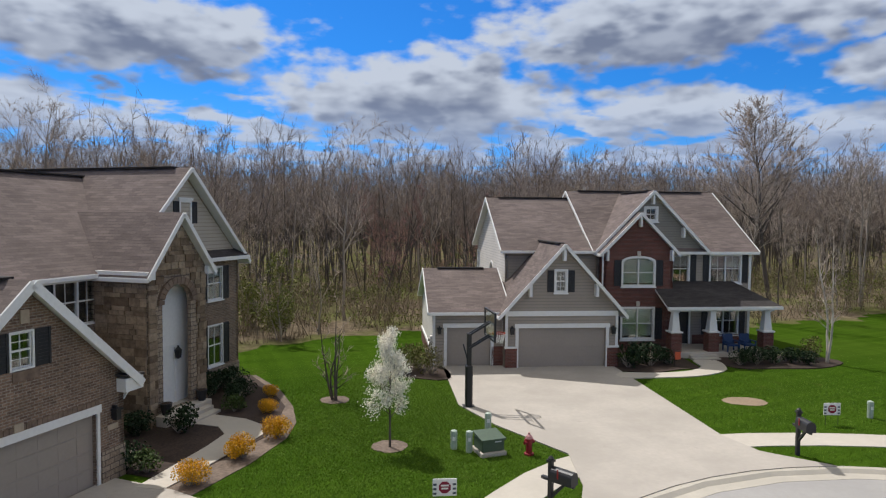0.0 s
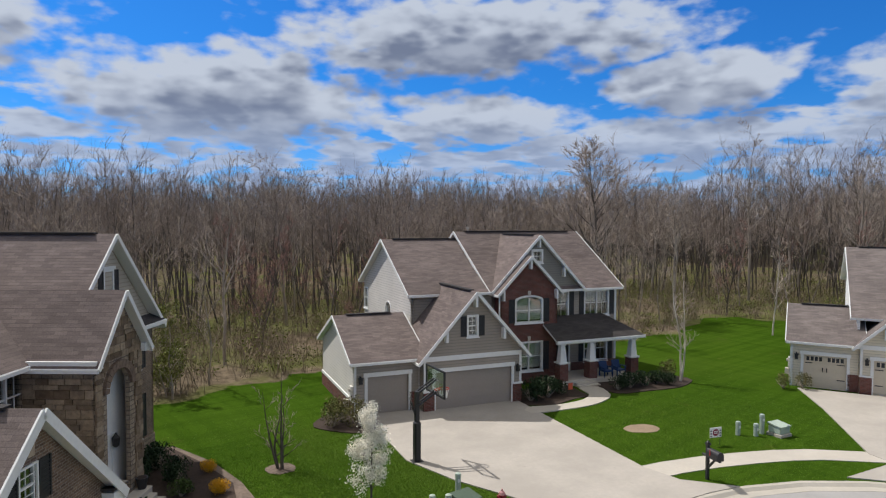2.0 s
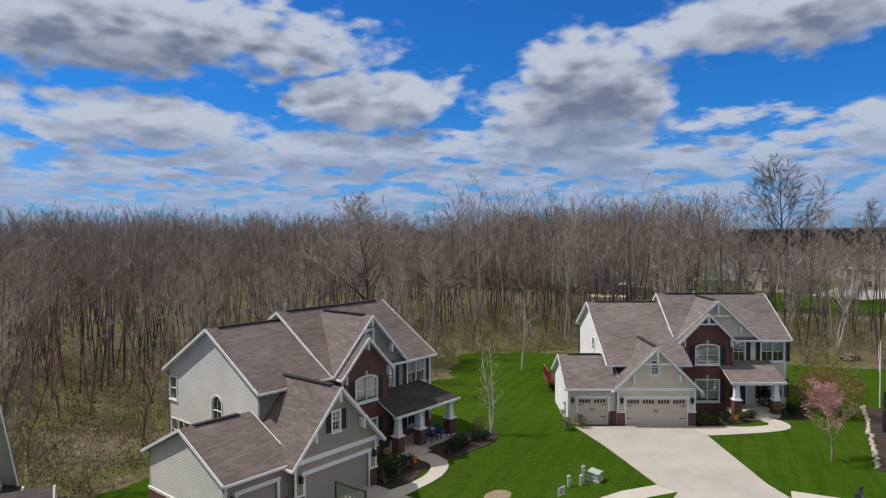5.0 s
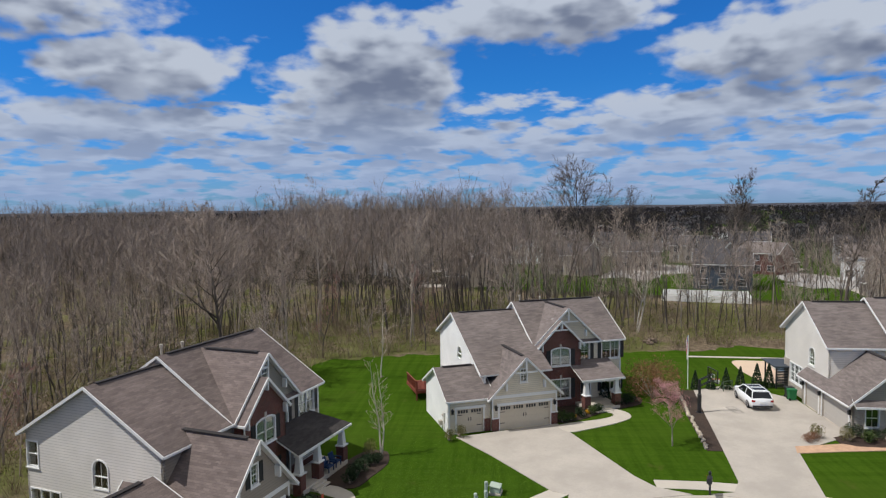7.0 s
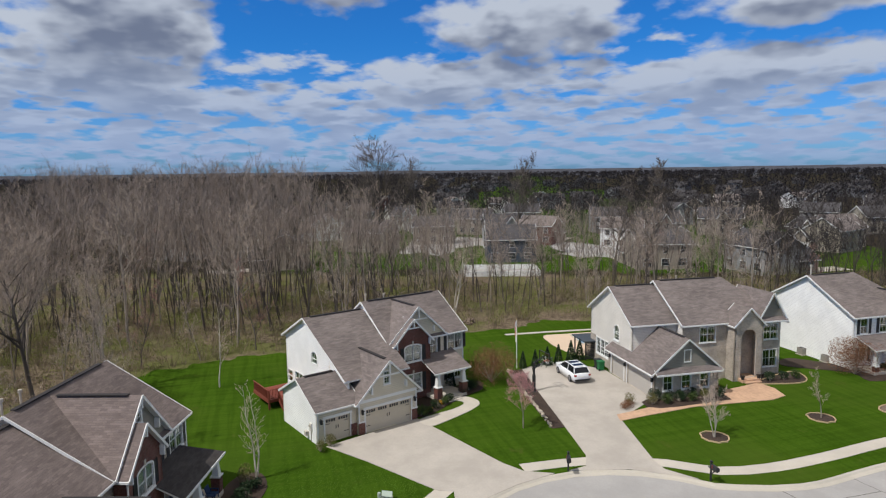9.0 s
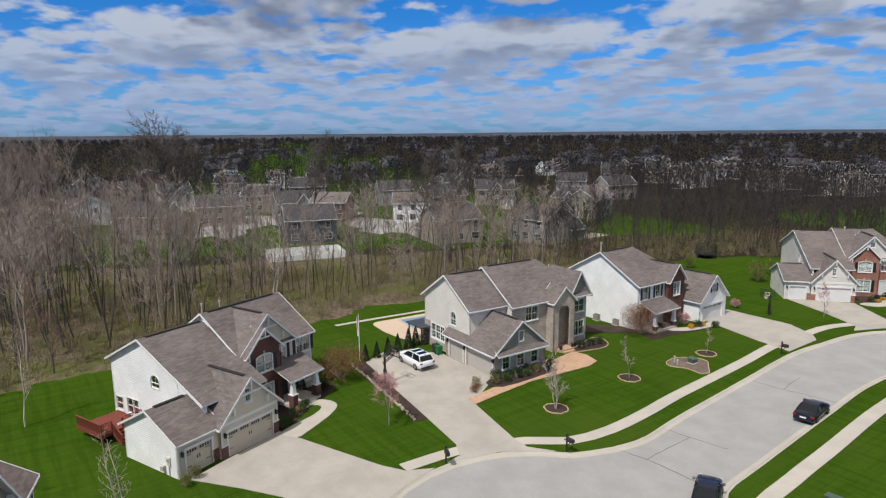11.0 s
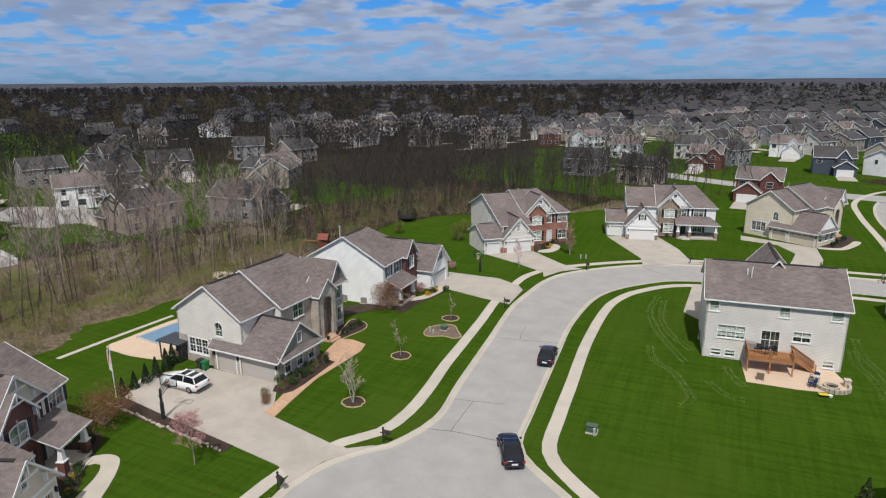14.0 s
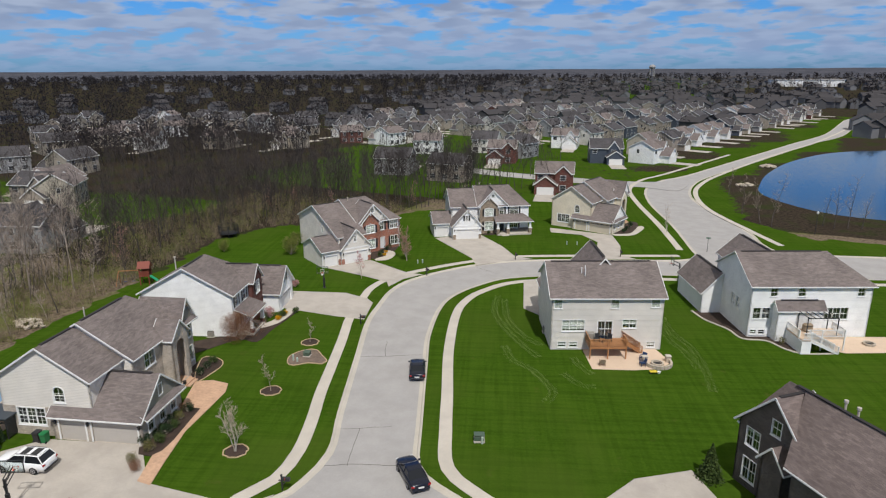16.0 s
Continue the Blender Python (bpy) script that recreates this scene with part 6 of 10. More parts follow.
def simple_tree(rnd, x, y, high, limbs, twigs, wide, rods, trunk_rods, joints=3, clear=None):
    """Rods of a tree that is never seen near."""
    line = [Vector((x, y, -0.1))]
    lean = Vector((rnd.gauss(0, 0.05), rnd.gauss(0, 0.05), 1))
    for j in range(joints):
        lean = (lean + Vector((rnd.gauss(0, 0.10), rnd.gauss(0, 0.10), 0.1))).normalized()
        line.append(line[-1] + lean * high * 0.92 / joints)
    r0 = wide * 1.2 + high * 0.004
    for j in range(joints):
        trunk_rods.append((*line[j], *line[j + 1], r0 * (1 - 0.92 * j / joints), r0 * (1 - 0.92 * (j + 1) / joints)))
    clear = clear or rnd.uniform(0.22, 0.45)
    steep = rnd.uniform(35, 62)
    for n in range(limbs):
        f = clear + (0.97 - clear) * (n + rnd.random()) / limbs
        j = min(int(f * joints), joints - 1)
        p = line[j].lerp(line[j + 1], f * joints - j)
        w = aside_from((0, 0, 1), rnd, 14, steep)
        length = high * 0.29 * (1.18 - 0.62 * f) * rnd.uniform(0.6, 1.4)
        e = p + w * length
        bow = p.lerp(e, 0.5) + Vector((rnd.gauss(0, 0.05), rnd.gauss(0, 0.05), -0.06)) * length
        rods.append((*p, *bow, wide * 1.3, 0.0))
        rods.append((*p.lerp(bow, 0.7), *e, wide * 0.9, 0.0))
        for _ in range(twigs):
            s = bow.lerp(e, rnd.uniform(-0.4, 1.0))
            d = aside_from(w, rnd, 15, 62)
            rods.append((*s, *(s + (d + Vector((0, 0, 0.3))).normalized() * length * rnd.uniform(0.18, 0.52)), wide * 0.55, 0.0))


def stuff(name, mesh, label, category):
    return tagged(new(name, mesh), label, category, kind="stuff")


def plant_far_wood():
    rnd = random.Random(5)
    rods, trunks, shade_rods, shade_trunks, n = [], [], [], [], 0
    while n < 4300:
        r, a = 40 + 230 * rnd.random() ** 0.8, rnd.uniform(-80, 130)
        x, y = 20 + r * math.cos(radians(a)), -10 + r * math.sin(radians(a))
        if rnd.random() > wood_here(x, y) or near_houses(x, y) or lawn_gap(x, y) < (7 if x > 58 and y > -60 else 16 if y > -60 else 3):
            continue
        tall = (rnd.uniform(11, 17) + (min(max(r - 70, 0) * 0.045, 5) if a > 32 else 0.0)) * (1.25 if tall_stand(x, y) else 0.86 if x > 103 and a < 32 else 1.0)
        simple_tree(rnd, x, y, tall, 11, 17, 0.022 + r * 0.00010, *((shade_rods, shade_trunks) if y < -28 or x > 175 else (rods, trunks)))
        n += 1
    # a taller stand along the skyline
    for _ in range(240):
        f = rnd.random()
        x, y = 196 + 42 * f + rnd.gauss(0, 9), 92 + 125 * f + rnd.gauss(0, 6)
        simple_tree(rnd, x, y, rnd.uniform(17, 27) + 5 * noise.noise((f * 9, 0, 0)), 20, 22, 0.042, rods, trunks, 4, 0.42)
    stuff("woodland", slivers("woodland", rods, M["twig_mid"]), "leafless grey-brown wood beyond the gardens", "wood")
    stuff("woodland_trunks", mesh_of_tubes("woodland_trunks", trunks, 4, M["bark_dark"], tips=False), "trunks of the leafless wood", "wood")
    stuff("oak_wood", slivers("oak_wood", shade_rods, M["twig_oak"]), "dark leafless oak wood before the town", "wood")
    stuff("oak_wood_trunks", mesh_of_tubes("oak_wood_trunks", shade_trunks, 4, M["bark_oak"], tips=False), "trunks of the dark oak wood", "wood")
    crowns, trunks, n = [], [], 0
    while n < 13000:
        r, a = 230 + 2600 * rnd.random() ** 2.0, rnd.uniform(-118, 130)
        x, y = 20 + r * math.cos(radians(a)), -10 + r * math.sin(radians(a))
        if rnd.random() > max(wood_here(x, y), 0.34 if r > 600 else 0.0) or near_houses(x, y):
            continue
        tall = rnd.uniform(12, 18) + (3 if r > 900 else 0)
        crowns.append((x, y, tall, 0.30 + r * 0.00075))
        trunks.append((x, y, -0.1, x + rnd.gauss(0, 0.4), y + rnd.gauss(0, 0.4), tall * 0.9, 0.10 + r * 0.0002, 0.04))
        n += 1
    # each crown a loose ball of twig clumps, upright and uneven
    gen, each = np.random.default_rng(12), 22
    c = np.repeat(np.array(crowns), each, 0)
    way = gen.normal(size=(len(c), 3))
    way *= gen.uniform(0.25, 1.0, (len(c), 1)) ** 0.5 / np.linalg.norm(way, axis=1, keepdims=True)
    mid = np.stack([c[:, 0] + way[:, 0] * c[:, 2] * 0.27, c[:, 1] + way[:, 1] * c[:, 2] * 0.27, c[:, 2] * (0.60 + 0.38 * way[:, 2])], 1)
    u, v = gen.normal(size=(len(c), 3)), gen.normal(size=(len(c), 3))
    u[:, 2] += 0.8
    u *= c[:, 3:4] * 1.5 / np.linalg.norm(u, axis=1, keepdims=True)
    v *= c[:, 3:4] * 0.5 / np.linalg.norm(v, axis=1, keepdims=True)
    verts = np.stack([mid - u, mid + v, mid + u, mid - v], 1).reshape(-1, 3)
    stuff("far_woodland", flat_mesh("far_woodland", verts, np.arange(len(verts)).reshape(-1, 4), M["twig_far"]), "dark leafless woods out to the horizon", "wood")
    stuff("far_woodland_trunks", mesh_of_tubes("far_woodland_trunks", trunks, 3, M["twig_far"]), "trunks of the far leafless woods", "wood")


plant_far_wood()


def distant_rise():
    """Low wooded rises far off, up to the horizon's line."""
    verts, faces, steps = [], [], 360
    for ring, (r, base) in enumerate(((2600, 0.0), (3300, 15.0), (4000, 20.0), (4700, 30.0))):
        for k in range(steps):
            a = math.tau * k / steps
            c, s = math.cos(a), math.sin(a)
            lift = base and base + 3.0 * noise.noise((c * 14, s * 14, ring)) + 1.6 * noise.noise((c * 60, s * 60, ring))
            verts.append((20 + r * c, -10 + r * s, lift))
        if ring:
            for k in range(steps):
                i, j = (ring - 1) * steps + k, (ring - 1) * steps + (k + 1) % steps
                faces.append((i, j, j + steps, i + steps))
    tone = surface("far_rise", lambda n: n.mix(n.ramp(n.noise(spot(n), 0.012, 6, 0.7), 0.35, 0.65), (0.045, 0.048, 0.060), (0.10, 0.10, 0.115)), 1.0, spec=0.0)
    tagged(new("backdrop", flat_mesh("backdrop", np.array(verts), np.array(faces), tone)), "blue-grey wooded rises along the horizon", "horizon", kind="structure")


distant_rise()


def plant_brush():
    """Dry stalks and budding shrubs along the edge and on the floor of the wood."""
    rnd = random.Random(8)
    rods, leaves, n = [], [], 0
    while n < 5200:
        x, y = rnd.uniform(-45, 118), rnd.uniform(-100, 90)
        if rnd.random() > wood_here(x, y) + 0.1 or inside((x, y), LAWN) or near_houses(x, y):
            continue
        gap = lawn_gap(x, y)
        if gap > 46 or gap < 0.4 or rnd.random() < gap / 90 or (x < -30 and y < 25):
            continue
        n += 1
        high = rnd.uniform(0.5, 2.4) if rnd.random() < 0.8 else rnd.uniform(2.5, 5.0)
        for _ in range(rnd.randint(6, 12)):
            w = aside_from((0, 0, 1), rnd, 3, 38)
            p = Vector((x + rnd.gauss(0, 0.25), y + rnd.gauss(0, 0.25), 0))
            e = p + w * high * rnd.uniform(0.6, 1.1)
            rods.append((*p, *e, 0.02, 0.0))
            for _ in range(2):
                s = p.lerp(e, rnd.uniform(0.4, 0.9))
                rods.append((*s, *(s + aside_from(w, rnd, 20, 60) * high * 0.3), 0.013, 0.0))
        if rnd.random() < 0.36:
            for _ in range(rnd.randint(40, 110)):
                leaves.append((x + rnd.gauss(0, 0.6), y + rnd.gauss(0, 0.6), high * rnd.uniform(0.25, 1.15)))
    stuff("brush", slivers("brush", rods, M["brush"]), "dry brown brush along the edge of the wood", "brush")
    it = iter(leaves)
    verts, faces = leaf_cloud(rnd, len(leaves), lambda r: next(it), 0.16)
    stuff("budding_brush", flat_mesh("budding_brush", verts, faces, M["leaf_spring"]), "yellow-green budding shrubs in the wood", "brush")


plant_brush()


# ---- the town beyond ----
def lean_house(seed, wall, roof, label, lean=None):
    """A house of the town beyond the gardens: walls, roofs, trim, garage door and windows."""
    rnd = random.Random(seed)
    root = thing("house", pose(0, 0, 0), label, "house", "houses of the town beyond")
    W, D = rnd.uniform(10.5, 14), rnd.uniform(9, 11)
    eave, ridge = 5.7, 5.7 + rnd.uniform(2.4, 3.2)
    gw, gd, ge = rnd.uniform(5.8, 6.6), rnd.uniform(3.0, 5.0), 2.9
    side = rnd.choice((0, 1))
    g0 = -W / 2 if side == 0 else W / 2 - gw
    x0, x1 = rnd.uniform(-1.5, 1.0), 0.0
    x1 = x0 + rnd.uniform(3.4, 4.4)
    def gabled(u0, u1, v0, v1, e, r, axis, over=0.35):
        """One block: a wall prism, a roof of two joined slopes, and its boards."""
        walls, roofs, trim = bmesh.new(), bmesh.new(), bmesh.new()
        f = (lambda x, y, z: (x, y, z)) if axis == "u" else (lambda x, y, z: (y, x, z))
        if axis == "v":
            u0, u1, v0, v1 = v0, v1, u0, u1
        mid = (v0 + v1) / 2
        k = (r - e) / ((v1 - v0) / 2)

        def prism(bm, x0, x1, outline):
            a = [bm.verts.new(f(x0, y, z)) for y, z in outline]
            b = [bm.verts.new(f(x1, y, z)) for y, z in outline]
            bm.faces.new(a)
            bm.faces.new(b[::-1])
            for i in range(len(a)):
                j = (i + 1) % len(a)
                bm.faces.new((a[i], a[j], b[j], b[i]))

        prism(walls, u0, u1, [(v0, 0), (v1, 0), (v1, e), (mid, r), (v0, e)])
        x0, x1, lo = u0 - 0.3, u1 + 0.3, e - k * over
        prism(roofs, x0, x1, [(v0 - over, lo), (mid, r), (v1 + over, lo), (v1 + over, lo + 0.16), (mid, r + 0.18), (v0 - over, lo + 0.16)])
        for v in (v0 - over, v1 + over):
            add_beam(trim, f(x0, v, lo + 0.04), f(x1, v, lo + 0.04), 0.12, 0.2)
            for x in (x0 - 0.03, x1 + 0.03):
                add_beam(trim, f(x, v, lo + 0.06), f(x, mid, r + 0.06), 0.06, 0.26)
        for name, bm, mat in (("wall", walls, wall), ("roof", roofs, roof), ("trim", trim, M["trim"])):
            bmesh.ops.recalc_face_normals(bm, faces=bm.faces)
            part(name, bm, mat, root)

    gabled(-W / 2, W / 2, 0, D, eave, ridge, "u")
    gabled(x0, x1, -0.6, D * 0.5, eave, ridge - 0.5, "v", 0.3)
    gabled(g0, g0 + gw, -gd, 1.0, ge, ge + rnd.uniform(1.9, 2.7), "v", 0.35)
    bm = box((g0 + 0.7, -gd - 0.05, 0), (g0 + gw - 0.7, -gd + 0.02, 2.15))
    for r in range(1, 4):
        add_box(bm, (g0 + 0.75, -gd - 0.07, 0.53 * r - 0.02), (g0 + gw - 0.75, -gd - 0.04, 0.53 * r + 0.02))
    part("garage_door", bm, M["gdoor_white"], root)
    part("driveway", box((g0 + 0.4, -gd - 10.0, 0.0), (g0 + gw - 0.4, -gd - 0.08, 0.03)), M["concrete"], root)

    def opening(p, wide, high, across):
        bm = bmesh.new()
        x, y, z = p
        dx, dy = (wide / 2, 0.04) if across == "u" else (0.04, wide / 2)
        add_box(bm, (x - dx - 0.08 * (across == "u"), y - dy - 0.08 * (across == "v"), z - 0.08), (x + dx + 0.08 * (across == "u"), y + dy + 0.08 * (across == "v"), z + high + 0.08))
        count = len(bm.faces)
        ex, ey = (wide / 2, 0.055) if across == "u" else (0.055, wide / 2)
        for q in (0, 1):
            add_box(bm, (x - ex, y - ey, z + q * high * 0.52), (x + ex, y + ey, z + q * high * 0.52 + high * 0.48))
        ob = part("window", bm, M["trim"], root)
        ob.data.materials.append(M["door_dark"])
        for face in ob.data.polygons[count:]:
            face.material_index = 1

    for u in (-W * 0.36, W * 0.36, (x0 + x1) / 2):
        v = -0.62 if abs(u - (x0 + x1) / 2) < 0.1 else -0.02
        opening((u, v, 3.7), 1.5, 1.4, "u")
    opening(((x0 + x1) / 2, -0.62, 0.8), 1.6, 1.5, "u")
    for u in (-W * 0.33, 0.0, W * 0.33):
        opening((u, D + 0.02, 3.7), 1.1, 1.4, "u")
        opening((u, D + 0.02, 0.9), 1.7, 1.5, "u")
    for s in (-1, 1):
        opening((s * (W / 2 + 0.02), D * 0.62, 3.8), 0.9, 1.3, "v")
    return root


TOWN_LABELS = [("white", "sid_white"), ("grey", "sid_town_grey"), ("khaki", "sid_khaki"), ("beige", "sid_beige"), ("taupe", "sid_taupe"), ("slate blue", "sid_blue"), ("red brick", "brick_red"), ("pale grey", "sid_grey")]
town_kinds = [lean_house(60 + n, M[m], M["roof_town"] if n % 3 else M["roof_grey"], f"two-storey {c} house with grey shingle roof in the town") for n, (c, m) in enumerate(TOWN_LABELS)]
town_placed = []


def put_house(n, x, y, turn):
    m = pose(x, y, 0, 0, 0, turn)
    if n not in [k for k, *_ in town_placed]:
        town_kinds[n].matrix_basis = m
    else:
        copy_thing(town_kinds[n], m)
    town_placed.append((n, x, y))


def lay_town():
    rnd = random.Random(77)
    # the ones that stand clear beyond the wood and along the second street
    for n, x, y, turn in ((5, 144, 17, 95), (2, 163, 55, 70), (4, 214, 28, 80), (1, 278, 42, 75), (3, 173, -72, 110), (4, 163, -63, 200), (1, 237, -101, 60), (2, 271, -140, 70), (3, 276, -167, 60), (4, 312, -204, 70), (0, 284, -217, 50), (1, 266, -306, 60), (6, 178, -232, 40), (4, 134, -16, 100), (3, 163, -66, 130), (0, 222, 26, 60), (1, 220, -18, 90), (0, 330, 44, 20), (1, 176, 18, -80), (2, 182, -30, -80),
                          (1, 106, -158, 15), (4, 82, -154, 5), (6, 44, -140, 195), (0, 72, -246, 190), (5, 44, -206, 200), (0, 26, -216, 255), (6, 80, -190, 195), (0, 122, -212, 20), (7, 100, -226, 10), (3, 150, -262, 0)):
        put_house(n, x, y, turn)
    taken = [(x, y) for _, x, y in town_placed]

    def free(x, y, d):
        return all((x - a) ** 2 + (y - b) ** 2 > d * d for a, b in taken) and not inside((x, y), LAWN) and not inside((x, y), ROAD) and not inside((x, y), POND)

    way, across = Vector((-0.245, -0.97)), Vector((0.97, -0.245))
    start = Vector((24, -196))
    count = 0
    for row in range(0, 9):
        for k in range(0, 26):
            off = across * (18 + row * 36 + (10 if row % 2 else 0)) + way * (k * 20 + rnd.uniform(-2, 2))
            p = start + off + Vector((rnd.uniform(-1.5, 1.5), rnd.uniform(-1.5, 1.5)))
            if row > 3 and rnd.random() < 0.18:
                continue
            if p.y > -135 or p.y < -520 or not free(p.x, p.y, 15.5):
                continue
            turn = -104 + (0 if row % 2 == 0 else 180) + rnd.uniform(-6, 6)
            put_house(rnd.choices(range(8), (2, 4, 4, 3, 4, 1.5, 1, 1))[0], p.x, p.y, turn)
            taken.append(tuple(p))
            count += 1
            if count > 84:
                break
    for x, y in EAST:
        put_house(rnd.choices(range(8), (3, 4, 4, 3, 4, 1.5, 1, 1.5))[0], x, y, rnd.choice((0, 90, 180, 270)) + rnd.uniform(-25, 25))
        taken.append((x, y))
    return taken


town_taken = lay_town()


def far_roofs():
    """The rest of the town out to the horizon, too small to pick apart."""
    rnd = random.Random(31)
    wv, wf, rv, rf = [], [], [], []
    n = 0
    while n < 1500:
        r = 330 + 2100 * rnd.random() ** 1.3
        a = rnd.uniform(-122, 12)
        x, y = 20 + r * math.cos(radians(a)), -20 + r * math.sin(radians(a))
        if a > -62 and rnd.random() < 0.90:
            continue
        if any((x - p) ** 2 + (y - q) ** 2 < 400 for p, q in town_taken) or inside((x, y), POND) or inside((x, y), LAWN):
            continue
        n += 1
        t, w, d, e, h = rnd.uniform(0, math.tau), rnd.uniform(6, 8), rnd.uniform(4.5, 5.5), 5.6, rnd.uniform(8.0, 9.0)
        c, s = math.cos(t), math.sin(t)
        f = lambda u, v, z: (x + c * u - s * v, y + s * u + c * v, z)  # noqa: E731
        k = len(wv)
        wv += [f(-w, -d, 0), f(w, -d, 0), f(w, d, 0), f(-w, d, 0), f(-w, -d, e), f(w, -d, e), f(w, d, e), f(-w, d, e), f(-w, 0, h), f(w, 0, h)]
        wf += [tuple(k + i for i in q) for q in ((0, 1, 5, 4), (1, 2, 6, 5), (2, 3, 7, 6), (3, 0, 4, 7), (4, 8, 7, 7), (5, 6, 9, 9))]
        k = len(rv)
        o = 0.5
        rv += [f(-w - o, -d - o, e - 0.2), f(w + o, -d - o, e - 0.2), f(w + o, 0, h + 0.1), f(-w - o, 0, h + 0.1), f(-w - o, d + o, e - 0.2), f(w + o, d + o, e - 0.2)]
        rf += [(k, k + 1, k + 2, k + 3), (k + 3, k + 2, k + 5, k + 4)]
    for name, v, f, mat, label in (("far_walls", wv, wf, M["far_wall"], "pale walls of far houses"), ("far_roofs", rv, rf, M["roof_town"], "grey roofs of far houses")):
        mesh = bpy.data.meshes.new(name)
        mesh.from_pydata(v, [], [tuple(dict.fromkeys(q)) for q in f])
        mesh.materials.append(mat)
        stuff(name, mesh, label, "town")


M["far_wall"] = leafy("far_house_walls", (0.12, 0.12, 0.125), 0.8, 0.8)
far_roofs()

# a long pale warehouse and a water tower far beyond the town
root = thing("warehouse", pose(-60, -1392, 0, 0, 0, 15), "long white flat-roofed warehouse on the skyline", "warehouse")
part("wall", box((-58, -30, 0), (58, 30, 12)), M["sid_white"], root)
part("roof", box((-59, -31, 12), (59, 31, 13)), M["street"], root)
for u in range(-48, 56, 16):
    part("dock_door", box((u - 3, 29.5, 0), (u + 3, 30.2, 5)), M["gdoor_grey"], root)
root = thing("water_tower", pose(361, -2252, 0), "pale water tower on legs on the skyline", "water tower")
part("tank", tube([((0, 0, 32), 3.0), ((0, 0, 34), 9.0), ((0, 0, 39), 11.0), ((0, 0, 44), 8.0), ((0, 0, 46), 1.0)], 16), M["street"], root)
for k in range(6):
    c, s = math.cos(k * math.tau / 6), math.sin(k * math.tau / 6)
    part("leg", tube([((9 * c, 9 * s, 0), 1.0), ((8 * c, 8 * s, 36), 1.0)], 6), M["street"], root)


# ---- garden ground: beds, paths, patios ----
def local(origin, angle, pts):
    c, s = math.cos(radians(angle)), math.sin(radians(angle))
    return [(origin[0] + c * u - s * v, origin[1] + s * u + c * v) for u, v in pts]


def plate(name, poly, z, mat, label, category, smooth=0.0):
    poly = smooth_line(poly, smooth, closed=True) if smooth else poly
    return tagged(part(name, slab(poly, -0.05, z), mat), label, category, kind="structure")


def edging(poly, mat, label):
    line = smooth_line(poly, 0.5, closed=True)
    tagged(part("bed_edging", ribbon(line + line[:1], 0.10, -0.03, 0.10), mat), label, "edging", kind="structure")


def disc(x, y, rx, ry=None, n=18, seed=0):
    rnd = random.Random(seed)
    return [(x + rx * rnd.uniform(0.9, 1.08) * math.cos(math.tau * k / n), y + (ry or rx) * rnd.uniform(0.9, 1.08) * math.sin(math.tau * k / n)) for k in range(n)]


plate("flower_bed", local(A0, AN, [(0.75, 0.05), (0.75, -1.95), (3.6, -2.15), (5.0, -2.2), (6.4, -1.7), (8.3, -0.9), (10.3, 1.0), (12.3, 3.4), (12.0, 4.2), (7.4, 4.0), (4.2, 3.0), (0.9, 3.0)]), 0.036, M["mulch"], "dark mulched bed before the brick house", "bed")
plate("gravel_border", local(A0, AN, [(0.1, -1.75), (3.6, -2.1), (5.0, -2.1), (6.1, -1.2), (8.0, -0.6), (10.2, 1.2), (11.8, 3.6), (12.4, 3.2), (10.5, 0.7), (8.4, -1.2), (6.6, -2.4), (5.0, -2.95), (2.6, -3.1), (0.0, -2.9)]), 0.022, M["gravel"], "pale river-stone border round the bed", "border")
plate("garden_path", local(A0, AN, [(0.0, -1.1), (1.1, -1.05), (3.4, -0.9), (4.6, -0.7), (5.2, 0.0), (5.2, 1.8), (6.4, 1.8), (6.3, -0.4), (5.9, -1.4), (5.0, -2.0), (3.6, -2.0), (1.1, -2.0), (0.1, -1.95)]), 0.058, M["walk"], "curved pale concrete path to the entry", "path")
plate("driveway", local(A0, AN, [(-6.2, 0.1), (0.35, 0.1), (0.2, -2.2), (-0.8, -6.5), (-6.8, -7.5)]), 0.045, M["concrete"], "concrete driveway before the brick garage", "driveway")

plate("flower_bed", [(9.6, 32.3), (11.2, 31.9), (12.8, 32.7), (14.0, 33.0), (14.0, 35.6), (9.6, 35.4)], 0.045, M["mulch"], "dark mulch bed under the brick bay", "bed")
plate("flower_bed", [(15.9, 33.1), (18.0, 33.0), (20.5, 33.2), (22.4, 34.4), (22.2, 35.6), (20.6, 36.2), (15.7, 35.5)], 0.045, M["mulch"], "dark mulch bed along the porch", "bed", 0.6)
plate("garden_path", [(9.4, 31.9), (9.2, 30.9), (10.8, 30.9), (13.2, 31.3), (14.9, 32.3), (15.5, 33.4), (15.6, 34.8), (14.3, 34.8), (14.2, 33.4), (13.2, 32.4), (11.4, 31.9)], 0.05, M["walk"], "curved concrete path to the porch", "path", 0.5)
plate("flower_bed", [(-2.2, 31.9), (-0.6, 30.5), (0.8, 30.4), (0.7, 32.4), (-0.4, 33.6), (-1.6, 33.4)], 0.045, M["mulch"], "mulched bed beside the garage", "bed", 0.5)
plate("bare_patch", disc(13.4, 27.0, 0.95, 0.65, seed=3), 0.012, M["dirt"], "bare sandy patch in the lawn", "soil", 0.3)
plate("flower_bed", [(34.3, 24.4), (35.9, 22.7), (37.8, 21.8), (40.2, 20.3), (42.5, 18.8), (44.8, 19.5), (42.8, 21.6), (38.8, 25.4)], 0.045, M["mulch"], "mulched bed before the cream house", "bed", 0.6)
